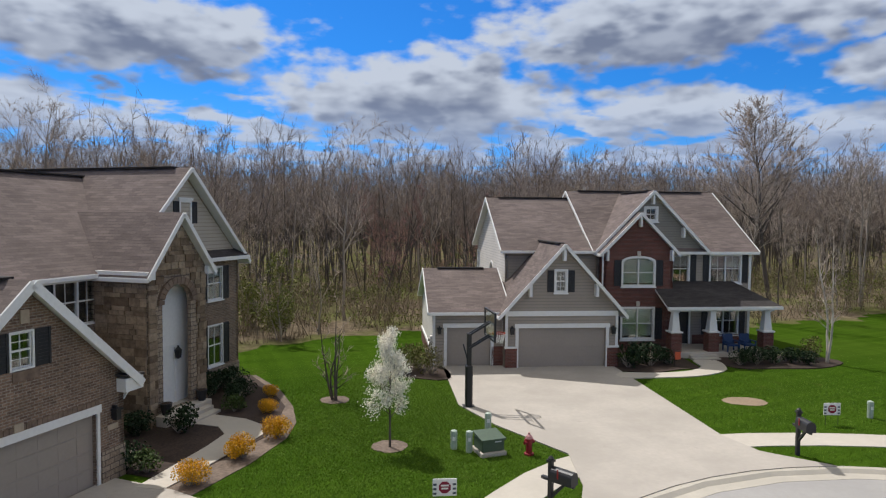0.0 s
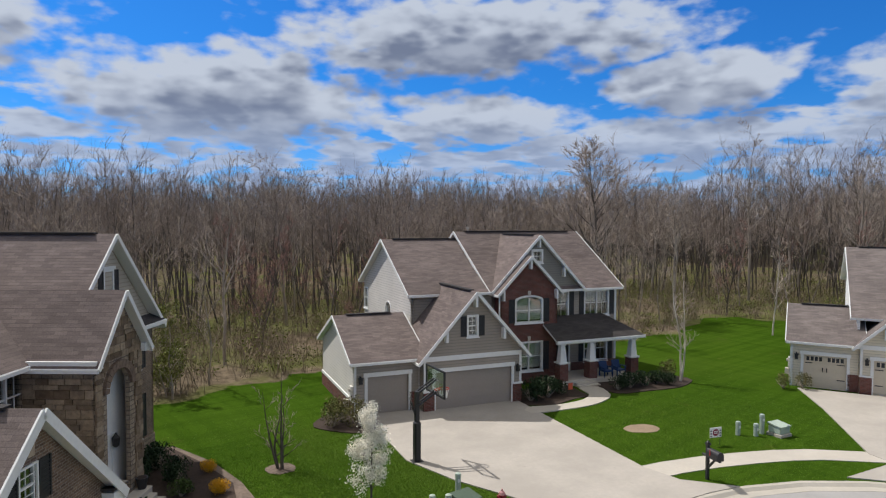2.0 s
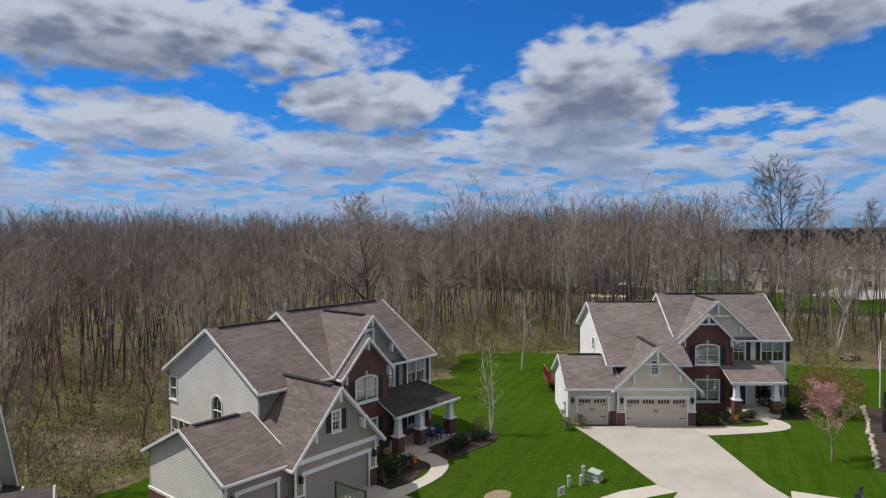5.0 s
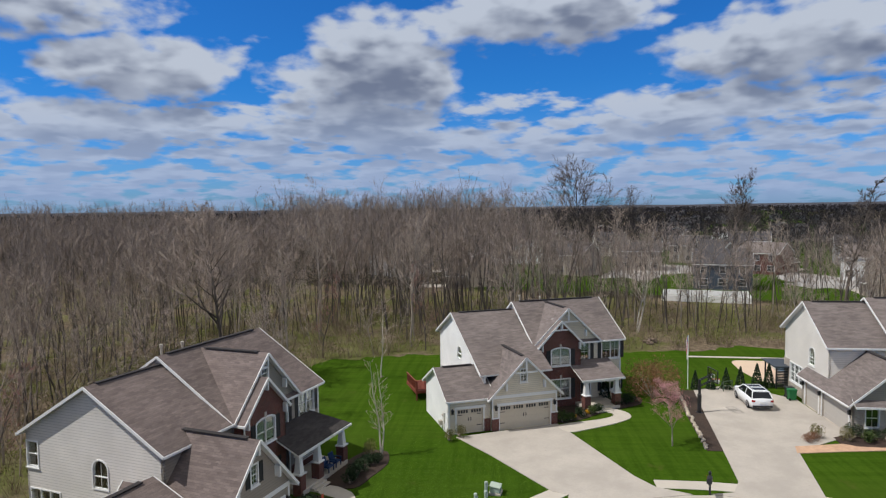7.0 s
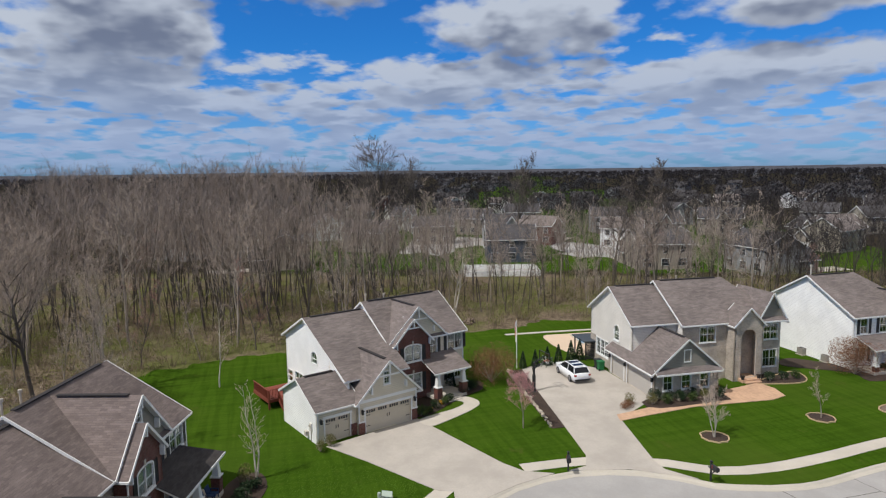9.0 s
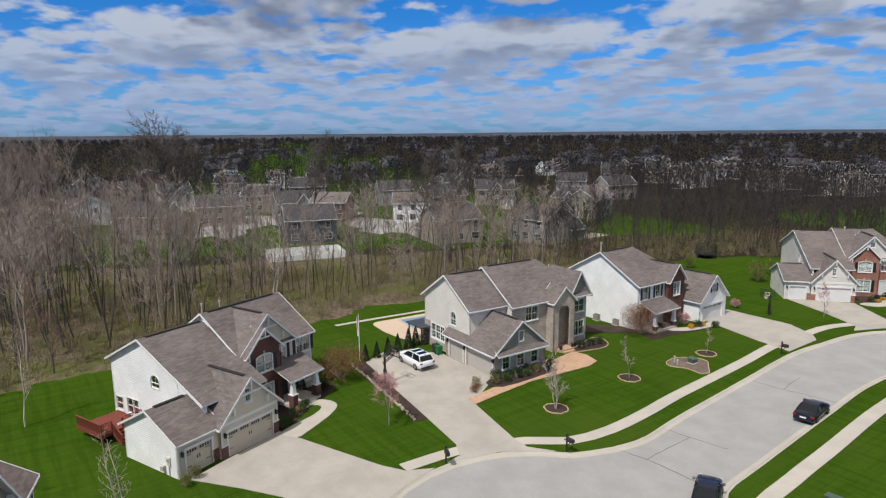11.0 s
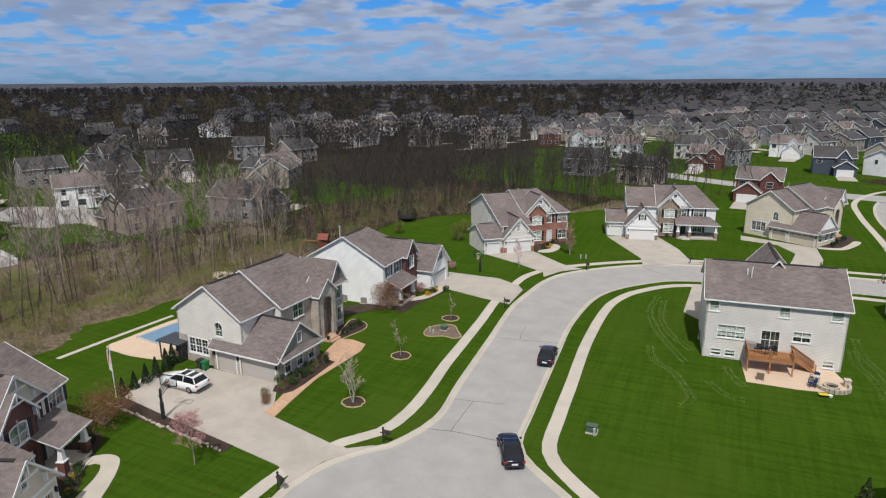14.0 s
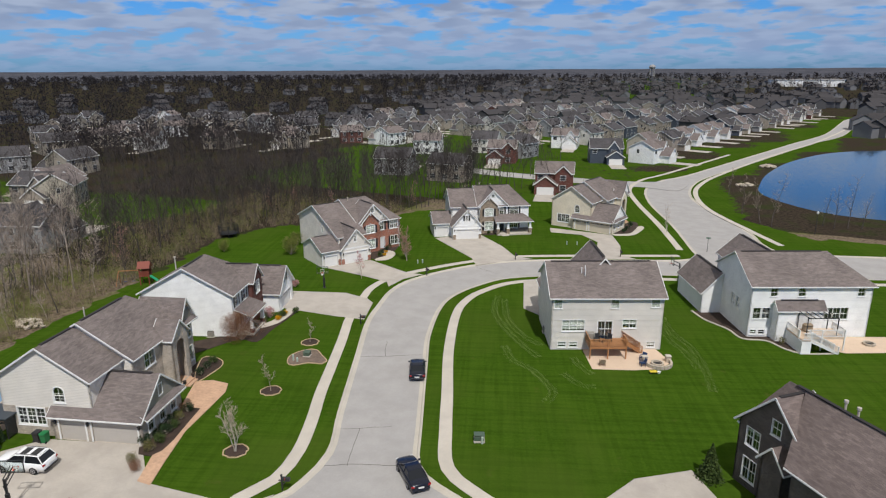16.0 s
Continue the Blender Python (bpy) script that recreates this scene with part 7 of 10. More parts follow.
plate("garden_path", [(32.3, 22.9), (33.6, 21.6), (36.2, 19.7), (38.2, 18.9), (39.6, 19.7), (40.0, 21.5), (38.9, 23.4), (38.0, 22.6), (38.8, 21.2), (38.2, 20.4), (36.6, 21.2), (33.7, 24.1)], 0.05, M["walk"], "curved concrete path to the small porch", "path", 0.5)
plate("flower_bed", [(33.0, 11.1), (37.0, 11.9), (43.0, 13.2), (49.2, 14.6), (48.6, 16.4), (42.4, 15.0), (36.5, 13.4), (32.6, 12.3)], 0.04, M["mulch"], "narrow mulched border beside the driveway", "bed")
plate("flower_bed", local((40.35, 2.15), -71, [(-1.5, -0.3), (-1.6, -1.6), (-0.6, -2.2), (1.0, -2.3), (4.0, -2.1), (7.2, -1.9), (7.4, -0.08), (0.0, -0.08), (-0.4, 0.3)]), 0.052, M["mulch"], "mulched bed along the brick garage wall", "bed")
plate("garden_path", [(34.7, 6.2), (36.2, 6.3), (37.5, 4.2), (39.3, 1.4), (41.8, -4.2), (43.0, -4.6), (44.2, -6.4), (46.2, -9.6), (44.6, -10.6), (42.4, -10.8), (41.2, -9.2), (40.2, -6.0), (38.8, -1.4), (36.4, 3.2)], 0.05, M["stamped"], "reddish stamped concrete walk to the arched entry", "path")
plate("flower_bed", [(46.2, -9.4), (46.0, -11.8), (46.6, -14.2), (48.3, -15.2), (50.2, -14.4), (48.2, -9.6)], 0.045, M["mulch"], "mulched bed beside the arched entry", "bed", 0.5)
edging([(46.2, -9.4), (46.0, -11.8), (46.6, -14.2), (48.3, -15.2), (50.2, -14.4)], M["edging"], "tan kerbing round the bed")
bed_d = [(39.8, -18.0), (40.8, -19.8), (40.2, -22.0), (38.9, -22.6), (37.3, -21.6), (35.7, -20.5), (35.8, -19.6), (37.5, -19.1), (38.7, -17.8)]
plate("flower_bed", bed_d, 0.045, M["gravel"], "gravelled island bed with utility boxes", "bed", 0.5)
edging(bed_d, M["edging"], "tan kerbing round the island bed")
for x, y in ((31.8, -1.0), (36.8, -11.6), (41.2, -24.2)):
    plate("tree_ring", disc(x, y, 1.05, seed=int(x)), 0.05, M["mulch"], "round mulched tree ring", "bed", 0.4)
    edging(disc(x, y, 1.15, seed=1), M["edging"], "tan kerb round the tree ring")
for x, y, r in ((-1.4, 21.4, 0.62), (-4.1, 26.9, 0.62)):
    plate("tree_ring", disc(x, y, r, seed=int(9 + x)), 0.02, M["gravel"], "round woodchip tree ring in the lawn", "bed", 0.3)
plate("flower_bed", [(50.4, -20.6), (52.5, -14.5), (55.5, -16.4), (53.0, -21.0), (50.6, -25.4), (51.4, -31.5), (49.8, -31.8), (48.6, -25.5), (47.6, -21.2)], 0.045, M["mulch"], "mulched bed round the white house", "bed", 0.8)
plate("garden_path", [(52.0, -32.8), (50.4, -32.2), (49.4, -28.0), (50.2, -25.2), (51.6, -25.4), (50.8, -27.8), (51.6, -31.4)], 0.05, M["walk"], "concrete path along the white house", "path", 0.5)
plate("flower_bed", [(54.2, -60.5), (53.0, -63.0), (55.0, -70.5), (58.0, -71.5), (57.5, -62.0)], 0.045, M["mulch"], "mulched bed before the orange brick house", "bed", 0.8)
plate("garden_path", [(53.6, -59.8), (51.8, -61.4), (52.4, -65.0), (54.5, -66.8), (55.4, -65.6), (53.6, -63.6), (54.2, -61.0)], 0.055, M["walk"], "concrete path to the brick front", "path", 0.5)
plate("flower_bed", [(43.2, -86.2), (41.0, -87.4), (37.0, -92.8), (35.0, -95.8), (37.0, -96.6), (43.4, -90.0)], 0.045, M["mulch"], "dark bed before the white porch", "bed", 0.8)
plate("flower_bed", [(17.6, -98.6), (14.8, -100.6), (14.2, -106.8), (15.4, -112.0), (17.0, -111.8), (17.8, -105.0)], 0.045, M["mulch"], "mulched bed before the cream house", "bed", 0.8)
plate("garden_path", [(17.2, -97.8), (14.0, -99.8), (13.0, -105.0), (13.2, -108.6), (14.4, -108.4), (14.4, -105.0), (15.0, -100.8), (18.0, -98.8)], 0.055, M["walk"], "pale path round the bed", "path", 0.6)

# the pool behind the brick house
POOL_DECK = [(55.5, 8.1), (58.8, 10.3), (61.4, 11.2), (64.2, 11.6), (65.4, 8.6), (67.4, 1.7), (66.6, -1.0), (60.0, -2.0), (56.0, 4.5)]
plate("pool_deck", POOL_DECK, 0.04, M["pool_deck"], "sandy pool surround", "patio", 0.8)
POOL = [(64.6, 7.9), (60.4, 6.9), (62.0, 0.6), (66.2, 1.6)]
pool = thing("swimming_pool", pose(0, 0, 0), "blue covered swimming pool in a sandy deck", "pool")
part("pool_cover", slab(POOL, 0.0, 0.075), plain("pool_cover", (0.16, 0.27, 0.40), 0.55, wear=0.12), pool)
part("coping", ribbon([*POOL, POOL[0]], 0.32, 0.0, 0.10), M["kerb"], pool)
plate("garden_path", [(64.2, 16.6), (66.1, 10.6), (67.3, 6.4), (68.7, 1.5), (69.3, 1.6), (67.9, 6.6), (66.7, 10.9), (64.8, 16.9)], 0.05, M["walk"], "narrow concrete strip in the back lawn", "path")

# ---- shrubs and small trees ----
def shrub_kind(seed, leaf, label, rx, rz, count=700, size=0.11, stems=True, lump=0.25, category="shrub"):
    rnd = random.Random(seed)
    root = thing("shrub", pose(0, 0, 0), label, category)
    lumps = [(rnd.uniform(-1, 1) * rx * 0.5, rnd.uniform(-1, 1) * rx * 0.5, rz * rnd.uniform(0.45, 0.75), rnd.uniform(0.5, 0.75)) for _ in range(7)]

    def at(r):
        x, y, z, k = r.choice(lumps)
        p = ball(r, rx * k, rx * k, rz * 0.5 * k / 0.7, 0.5)
        return (x + p[0], y + p[1], max(0.05, z + p[2]))

    verts, faces = leaf_cloud(rnd, count, at, size)
    ob = new("foliage", flat_mesh("foliage", verts, faces, leaf))
    ob.parent = root
    if stems:
        rods = []
        for _ in range(26):
            w = aside_from((0, 0, 1), rnd, 8, 50)
            rods.append((0, 0, 0, *(w * rz * rnd.uniform(0.6, 1.0)), 0.018, 0.0))
        ob = new("stem", mesh_of_tubes("stem", rods, 3, M["bark"]))
        ob.parent = root
    return root


class Planter:
    """Places the first of a kind, and copies of it after that."""

    def __init__(self, root, group=""):
        self.root, self.used = root, False
        if group:
            tagged(root, group=group)

    def put(self, x, y, k=1.0, turn=None, z=0.0, flat=1.0):
        m = pose(x, y, z, 0, 0, (x * 57 + y * 31) % 360 if turn is None else turn) @ Matrix.Diagonal((k, k, k * flat, 1))
        if self.used:
            ob = copy_thing(self.root, Matrix())
            ob.matrix_basis = m
            return ob
        self.used = True
        self.root.matrix_basis = m
        return self.root


dark = Planter(shrub_kind(1, M["leaf_dark"], "dark clipped evergreen shrub in a mulched bed", 0.55, 0.8), "evergreen shrubs in the beds")
green = Planter(shrub_kind(2, M["leaf_green"], "rounded green shrub in a mulched bed", 0.5, 0.75), "green shrubs in the beds")
olive = Planter(shrub_kind(3, M["leaf_olive"], "olive budding shrub in a bed", 0.7, 1.3, 900, 0.10), "olive shrubs in the beds")
yellow = Planter(shrub_kind(4, M["flower_yellow"], "yellow flowering shrub at the edge of the bed", 0.48, 0.62, 3000, 0.05), "yellow flowering shrubs")
rust = Planter(shrub_kind(5, M["leaf_rust"], "wide rusty-brown shrub with fine twigs", 1.6, 2.1, 6500, 0.07), "rusty shrubs")
pinkish = Planter(shrub_kind(6, M["blossom_pink"], "shrub in pale pink blossom", 0.9, 1.4, 1200, 0.12), "pink flowering shrubs")
lime = Planter(shrub_kind(7, M["leaf_spring"], "tall yellow-green leafing shrub by the wood", 1.6, 3.6, 2600, 0.17), "yellow-green shrubs")

for x, y in local(A0, AN, [(0.6, -2.45), (2.9, -2.6), (5.0, -2.55)]):
    yellow.put(x, y, 1.08)
for x, y, k in ((-6.5, 25.1, 0.8), (-7.0, 27.4, 0.75)):
    yellow.put(x, y, k)
for u, v, k in ((1.1, 0.2, 1.0), (1.6, 1.3, 0.9), (3.6, 2.2, 1.0), (4.2, 0.9, 1.15), (7.8, 2.6, 1.1), (8.6, 2.9, 1.2), (9.6, 2.7, 1.1), (10.6, 3.0, 1.0), (8.2, 1.3, 0.9), (9.2, 1.6, 0.9)):
    dark.put(*local(A0, AN, [(u, v)])[0], k)
for u, v in ((1.0, -0.6), (7.0, 0.6)):
    green.put(*local(A0, AN, [(u, v)])[0], 0.9)
for x, y, k in ((-1.3, 31.6, 1.0), (-0.1, 31.3, 1.05), (-0.8, 32.4, 0.9), (20.9, 35.0, 0.95), (27.5, 30.6, 0.75), (26.5, 31.1, 0.7), (38.9, 4.6, 0.8)):
    olive.put(x, y, k)
for x, y, k in ((10.2, 33.0, 1.5), (11.5, 33.4, 1.4), (12.6, 33.9, 1.0), (16.4, 33.7, 1.0), (17.4, 33.9, 1.1), (18.5, 34.1, 1.1), (19.6, 34.4, 1.0), (20.2, 34.0, 0.9), (36.6, 22.9, 1.0), (38.6, 21.9, 0.9), (40.6, 20.8, 1.0), (41.8, 20.2, 1.1), (46.8, -11.0, 1.1), (47.4, -12.6, 1.0), (40.3, 1.9, 1.25), (40.8, 0.6, 1.0), (41.5, -1.6, 1.1), (55.0, -64.0, 1.0), (55.5, -66.5, 1.1), (40.5, -88.6, 1.0), (38.8, -91.2, 1.0), (37.2, -93.4, 1.0), (16.3, -101.5, 1.1), (16.0, -104.0, 1.1), (15.8, -107.0, 1.1)):
    dark.put(x, y, k)
for x, y, k in ((34.6, 24.1, 1.3), (35.3, 23.5, 0.9), (37.6, 22.2, 1.0), (42.6, 19.8, 1.1), (41.1, -0.4, 1.0), (41.9, -2.9, 1.0), (48.0, -14.0, 1.2), (51.4, -27.0, 1.3), (50.6, -29.8, 1.2), (51.0, -24.4, 1.2), (49.8, -31.9, 1.1), (54.4, -62.5, 1.1), (56.0, -68.6, 1.1), (42.2, -87.2, 1.0), (16.4, -109.6, 1.1), (50.6, -29.0, 1.0)):
    green.put(x, y, k)
for x, y, k in ((37.7, 22.6, 0.6), (36.0, 23.4, 0.5), (50.2, -28.6, 0.95), (50.6, -30.6, 0.95), (54.6, -65.0, 0.8), (53.8, -63.2, 0.8), (38.3, -91.8, 0.7)):
    yellow.put(x, y, k)
for x, y, k in ((44.6, 18.0, 1.75), (49.8, -20.8, 1.7), (38.2, 4.9, 0.35), (37.6, 5.3, 0.32), (42.4, -4.3, 0.4)):
    rust.put(x, y, k)
for x, y, k in ((51.8, -28.6, 1.1), (57.3, -40.9, 0.9)):
    pinkish.put(x, y, k)
for x, y, k in ((70.5, -56.0, 1.0), (74.0, -62.0, 0.8), (84.0, -52.0, 0.7), (-9.8, 41.0, 0.75), (-12.5, 44.5, 0.9)):
    lime.put(x, y, k)


def arborvitae(seed=9):
    rnd = random.Random(seed)
    root = thing("arborvitae", pose(0, 0, 0), "narrow pointed evergreen in a row beside the driveway", "shrub", "row of pointed evergreens")

    def at(r):
        h = r.random() ** 1.3
        a, rad = r.uniform(0, math.tau), 0.52 * (1 - h) ** 0.75 * r.uniform(0.7, 1.05)
        return (rad * math.cos(a), rad * math.sin(a), 0.1 + 2.1 * h)

    verts, faces = leaf_cloud(rnd, 900, at, 0.16)
    ob = new("foliage", flat_mesh("foliage", verts, faces, M["leaf_dark"]))
    ob.parent = root
    ob = new("trunk", mesh_of_tubes("trunk", [(0, 0, 0, 0, 0, 1.9, 0.05, 0.0)], 5, M["bark"]))
    ob.parent = root
    return root


for n, (x, y) in enumerate(local((40.35, 2.15), -71, [(-0.8, -1.1), (0.7, -1.15), (2.1, -1.05), (3.5, -1.15), (4.9, -1.0), (6.4, -1.0)])):
    (olive, green, dark, green, olive, dark)[n].put(x, y, (0.8, 1.25, 1.15, 1.1, 0.7, 1.1)[n])

arb = Planter(arborvitae())
for x, y, k in ((49.7, 14.6, 0.9), (50.4, 13.2, 0.9), (51.0, 11.8, 1.0), (51.6, 10.5, 1.05), (52.6, 9.0, 1.15), (53.6, 7.9, 1.1), (42.6, 22.2, 1.2)):
    arb.put(x, y, k)


def spruce():
    rnd = random.Random(3)
    root = thing("spruce", pose(-8.4, -16.2, 0), "young bluish spruce beside the driveway", "tree")

    def at(r):
        h = r.random() ** 1.5
        a, rad = r.uniform(0, math.tau), 1.15 * (1 - h) * r.uniform(0.35, 1.05) * (1 + 0.15 * math.sin(h * 45))
        return (rad * math.cos(a), rad * math.sin(a), 0.2 + 3.2 * h - 0.2 * rad)

    verts, faces = leaf_cloud(rnd, 2600, at, 0.22)
    ob = new("foliage", flat_mesh("foliage", verts, faces, M["leaf_green"]))
    ob.parent = root
    ob = new("trunk", mesh_of_tubes("trunk", [(0, 0, 0, 0, 0, 3.3, 0.08, 0.0)], 6, M["bark"]))
    ob.parent = root


spruce()


def yard_tree(seed, label, x, y, bark, twig, leaf=None, leaf_count=0, leaf_size=0.09, k=1.0, turn=0, **sizes):
    wood, mid, fine = grow(seed, **sizes)
    thin = 0.003 + 0.0008 * sizes["high"]
    fine = [(*f[:6], thin, 0.0) for f in fine]
    root = thing("tree", pose(x, y, 0, 0, 0, turn), label, "tree")
    ob = new("trunk", mesh_of_tubes("trunk", wood, 7, bark, tips=False))
    ob.parent = root
    crown = new("crown", mesh_of_tubes("crown", mid + fine, 3, twig))
    crown.parent = root
    if leaf:
        rnd = random.Random(seed + 100)
        ends = [(f[3], f[4], f[5]) for f in fine + mid] + [((f[0] + f[3]) / 2, (f[1] + f[4]) / 2, (f[2] + f[5]) / 2) for f in fine + mid]

        def at(r):
            e = r.choice(ends)
            return (e[0] + r.gauss(0, 0.09), e[1] + r.gauss(0, 0.09), e[2] + r.gauss(0, 0.08))

        verts, faces = leaf_cloud(rnd, leaf_count, at, leaf_size)
        ob = new("blossom", flat_mesh("blossom", verts, faces, leaf))
        ob.parent = crown
    return root


yard_tree(41, "slender pear tree in full white blossom", -1.4, 21.3, M["bark_dark"], M["bark"], M["blossom"], 12000, 0.062, high=4.0, clear=0.30, limbs=24, branches=5, twigs=4, thick=0.05, spread=0.25, rise=0.62, bend=0.03)
yard_tree(42, "bare multi-stemmed young tree in a mulch ring", -4.1, 26.9, M["bark_dark"], M["twig_mid"], high=4.6, clear=0.2, limbs=7, branches=4, twigs=4, thick=0.06, spread=0.3, stems=4)
yard_tree(43, "pale-barked bare birch at the corner of the bed", 21.6, 34.4, M["birch"], M["twig"], high=8.2, clear=0.25, limbs=16, branches=5, twigs=4, thick=0.08, spread=0.17, stems=2)
yard_tree(44, "pale-barked birch clump with bare twigs", 31.8, -1.0, M["birch"], M["twig"], high=5.8, clear=0.3, limbs=10, branches=8, twigs=9, thick=0.06, spread=0.28, stems=4)
yard_tree(45, "small bare tree in a kerbed ring", 36.8, -11.6, M["bark"], M["twig"], M["leaf_olive"], 260, 0.07, high=4.6, clear=0.25, limbs=14, branches=7, twigs=8, thick=0.05, spread=0.27)
yard_tree(46, "small bare tree in a kerbed ring", 41.2, -24.2, M["bark"], M["twig"], high=3.6, clear=0.25, limbs=12, branches=7, twigs=8, thick=0.045, spread=0.27)
yard_tree(47, "young tree with reddish-pink buds on the lawn", 32.6, 14.8, M["bark"], M["twig_red"], M["blossom_pink"], 4200, 0.075, high=5.2, clear=0.28, limbs=20, branches=8, twigs=6, thick=0.06, spread=0.46, rise=0.3)
yard_tree(48, "young tree with pink buds beside the driveway", 50.0, -49.6, M["bark"], M["twig_red"], M["blossom_pink"], 900, 0.10, high=4.6, clear=0.3, limbs=12, branches=5, twigs=4, thick=0.06, spread=0.34)
yard_tree(49, "upright bare tree with rusty twigs on the lawn", 48.4, -62.4, M["bark"], M["twig_red"], high=8.2, clear=0.15, limbs=22, branches=9, twigs=9, thick=0.09, spread=0.27, rise=0.85, stems=3)
BROAD = dict(clear=0.34, limbs=28, branches=13, twigs=14, rise=0.55, fork=0.12)
yard_tree(50, "tall bare hardwood with a broad crown behind the garden", 31.8, 59.9, M["bark_dark"], M["twig_mid"], high=19.4, thick=0.24, spread=0.38, **BROAD)
for n, (x, y, high, spread) in enumerate(((134.7, 50.7, 29.0, 0.42), (144.0, 14.9, 25.0, 0.34), (102.9, -9.4, 25.1, 0.20), (107.9, -4.1, 24.4, 0.17), (364.8, 75.6, 30.0, 0.34))):
    yard_tree(56 + n, "tall bare hardwood with a broad crown by the far houses", x, y, M["bark_dark"], M["bark_dark"], high=high, thick=0.013 * high, spread=spread, **BROAD)
yard_tree(52, "pale forked bare tree in the wood", 78.0, 25.0, M["birch"], M["twig"], high=13.0, clear=0.35, limbs=12, branches=6, twigs=6, thick=0.16, spread=0.34, stems=2)
yard_tree(53, "pale bare sapling at the edge of the wood", 41.0, 46.5, M["birch"], M["twig"], high=10.0, clear=0.25, limbs=14, branches=6, twigs=5, thick=0.08, spread=0.2)
yard_tree(54, "yellow-green leafing young tree at the wood's edge", -9.4, 39.5, M["bark"], M["twig"], M["leaf_spring"], 2200, 0.10, high=6.0, clear=0.15, limbs=14, branches=5, twigs=4, thick=0.07, spread=0.26)
yard_tree(55, "small bare street tree on the corner lawn", 7.8, -105.4, M["birch"], M["twig"], high=7.0, clear=0.2, limbs=13, branches=5, twigs=4, thick=0.07, spread=0.25, stems=2)
for n, (x, y) in enumerate(((-1.5, -158.0), (-10.2, -123.9), (-12.5, -122.0), (-22.8, -126.9), (-24.9, -124.9), (-27.7, -126.2), (-30.5, -127.6), (-6.0, -132.0))):
    yard_tree(70 + n, "bare tree on the bank of the pond", x, y, M["bark_dark"], M["twig_mid"], high=8.5 + n % 3 * 2, clear=0.2, limbs=14, branches=6, twigs=5, thick=0.10, spread=0.26, rise=0.8)


# ---- street furniture ----
def mailbox(x, y, turn):
    """A black post-mounted mailbox; it faces along turn."""
    root = thing("mailbox", pose(x, y, 0, 0, 0, turn), "black mailbox on a square wooden post", "mailbox", "mailboxes along the street")
    part("post", add_box(box((-0.06, -0.06, -0.1), (0.06, 0.06, 1.42), 0.01), (-0.085, -0.085, 1.42), (0.085, 0.085, 1.48)), M["dark"], root)
    part("finial", tube([((0, 0, 1.47), 0.07), ((0, 0, 1.52), 0.08), ((0, 0, 1.58), 0.02)], 8), M["dark"], root)
    part("arm", box((-0.28, -0.05, 0.92), (0.72, 0.05, 1.0), 0.01), M["dark"], root)
    part("brace", beam((0.03, 0, 0.5), (0.42, 0, 0.94), 0.07, 0.07), M["dark"], root)
    bm = bmesh.new()
    prof = [(-0.16, 0.98), (0.16, 0.98)] + [(0.16 * math.cos(k * math.pi / 8), 1.17 + 0.16 * math.sin(k * math.pi / 8)) for k in range(9)]
    a, b = [bm.verts.new((0.08, p, z)) for p, z in prof], [bm.verts.new((0.72, p, z)) for p, z in prof]
    bm.faces.new(a)
    bm.faces.new(b[::-1])
    for k in range(len(prof)):
        j = (k + 1) % len(prof)
        bm.faces.new((a[k], a[j], b[j], b[k]))
    bmesh.ops.recalc_face_normals(bm, faces=bm.faces)
    body = part("box", bm, M["dark"], root)
    part("flag", box((0.3, -0.175, 1.1), (0.34, -0.162, 1.34)), plain("red_paint", (0.35, 0.02, 0.02), 0.5), body, "small red flag")
    bm = bmesh.new()
    for k in range(4):
        add_box(bm, (0.3 + k * 0.06, 0.161, 1.09), (0.34 + k * 0.06, 0.166, 1.16))
    part("number_plate", bm, M["kerb"], body, "pale bars of lettering")
    return root


MAIL = Planter(mailbox(0, 0, 0))
for x, y, turn in ((12.1, 20.75, -90), (3.12, 16.4, -45), (24.7, 11.6, 180), (24.0, 1.6, 200), (38.7, -32.4, 205), (40.9, -56.2, 150), (30.2, -71.7, 130), (12.9, -82.0, 115)):
    MAIL.put(x, y, 1.0, turn)


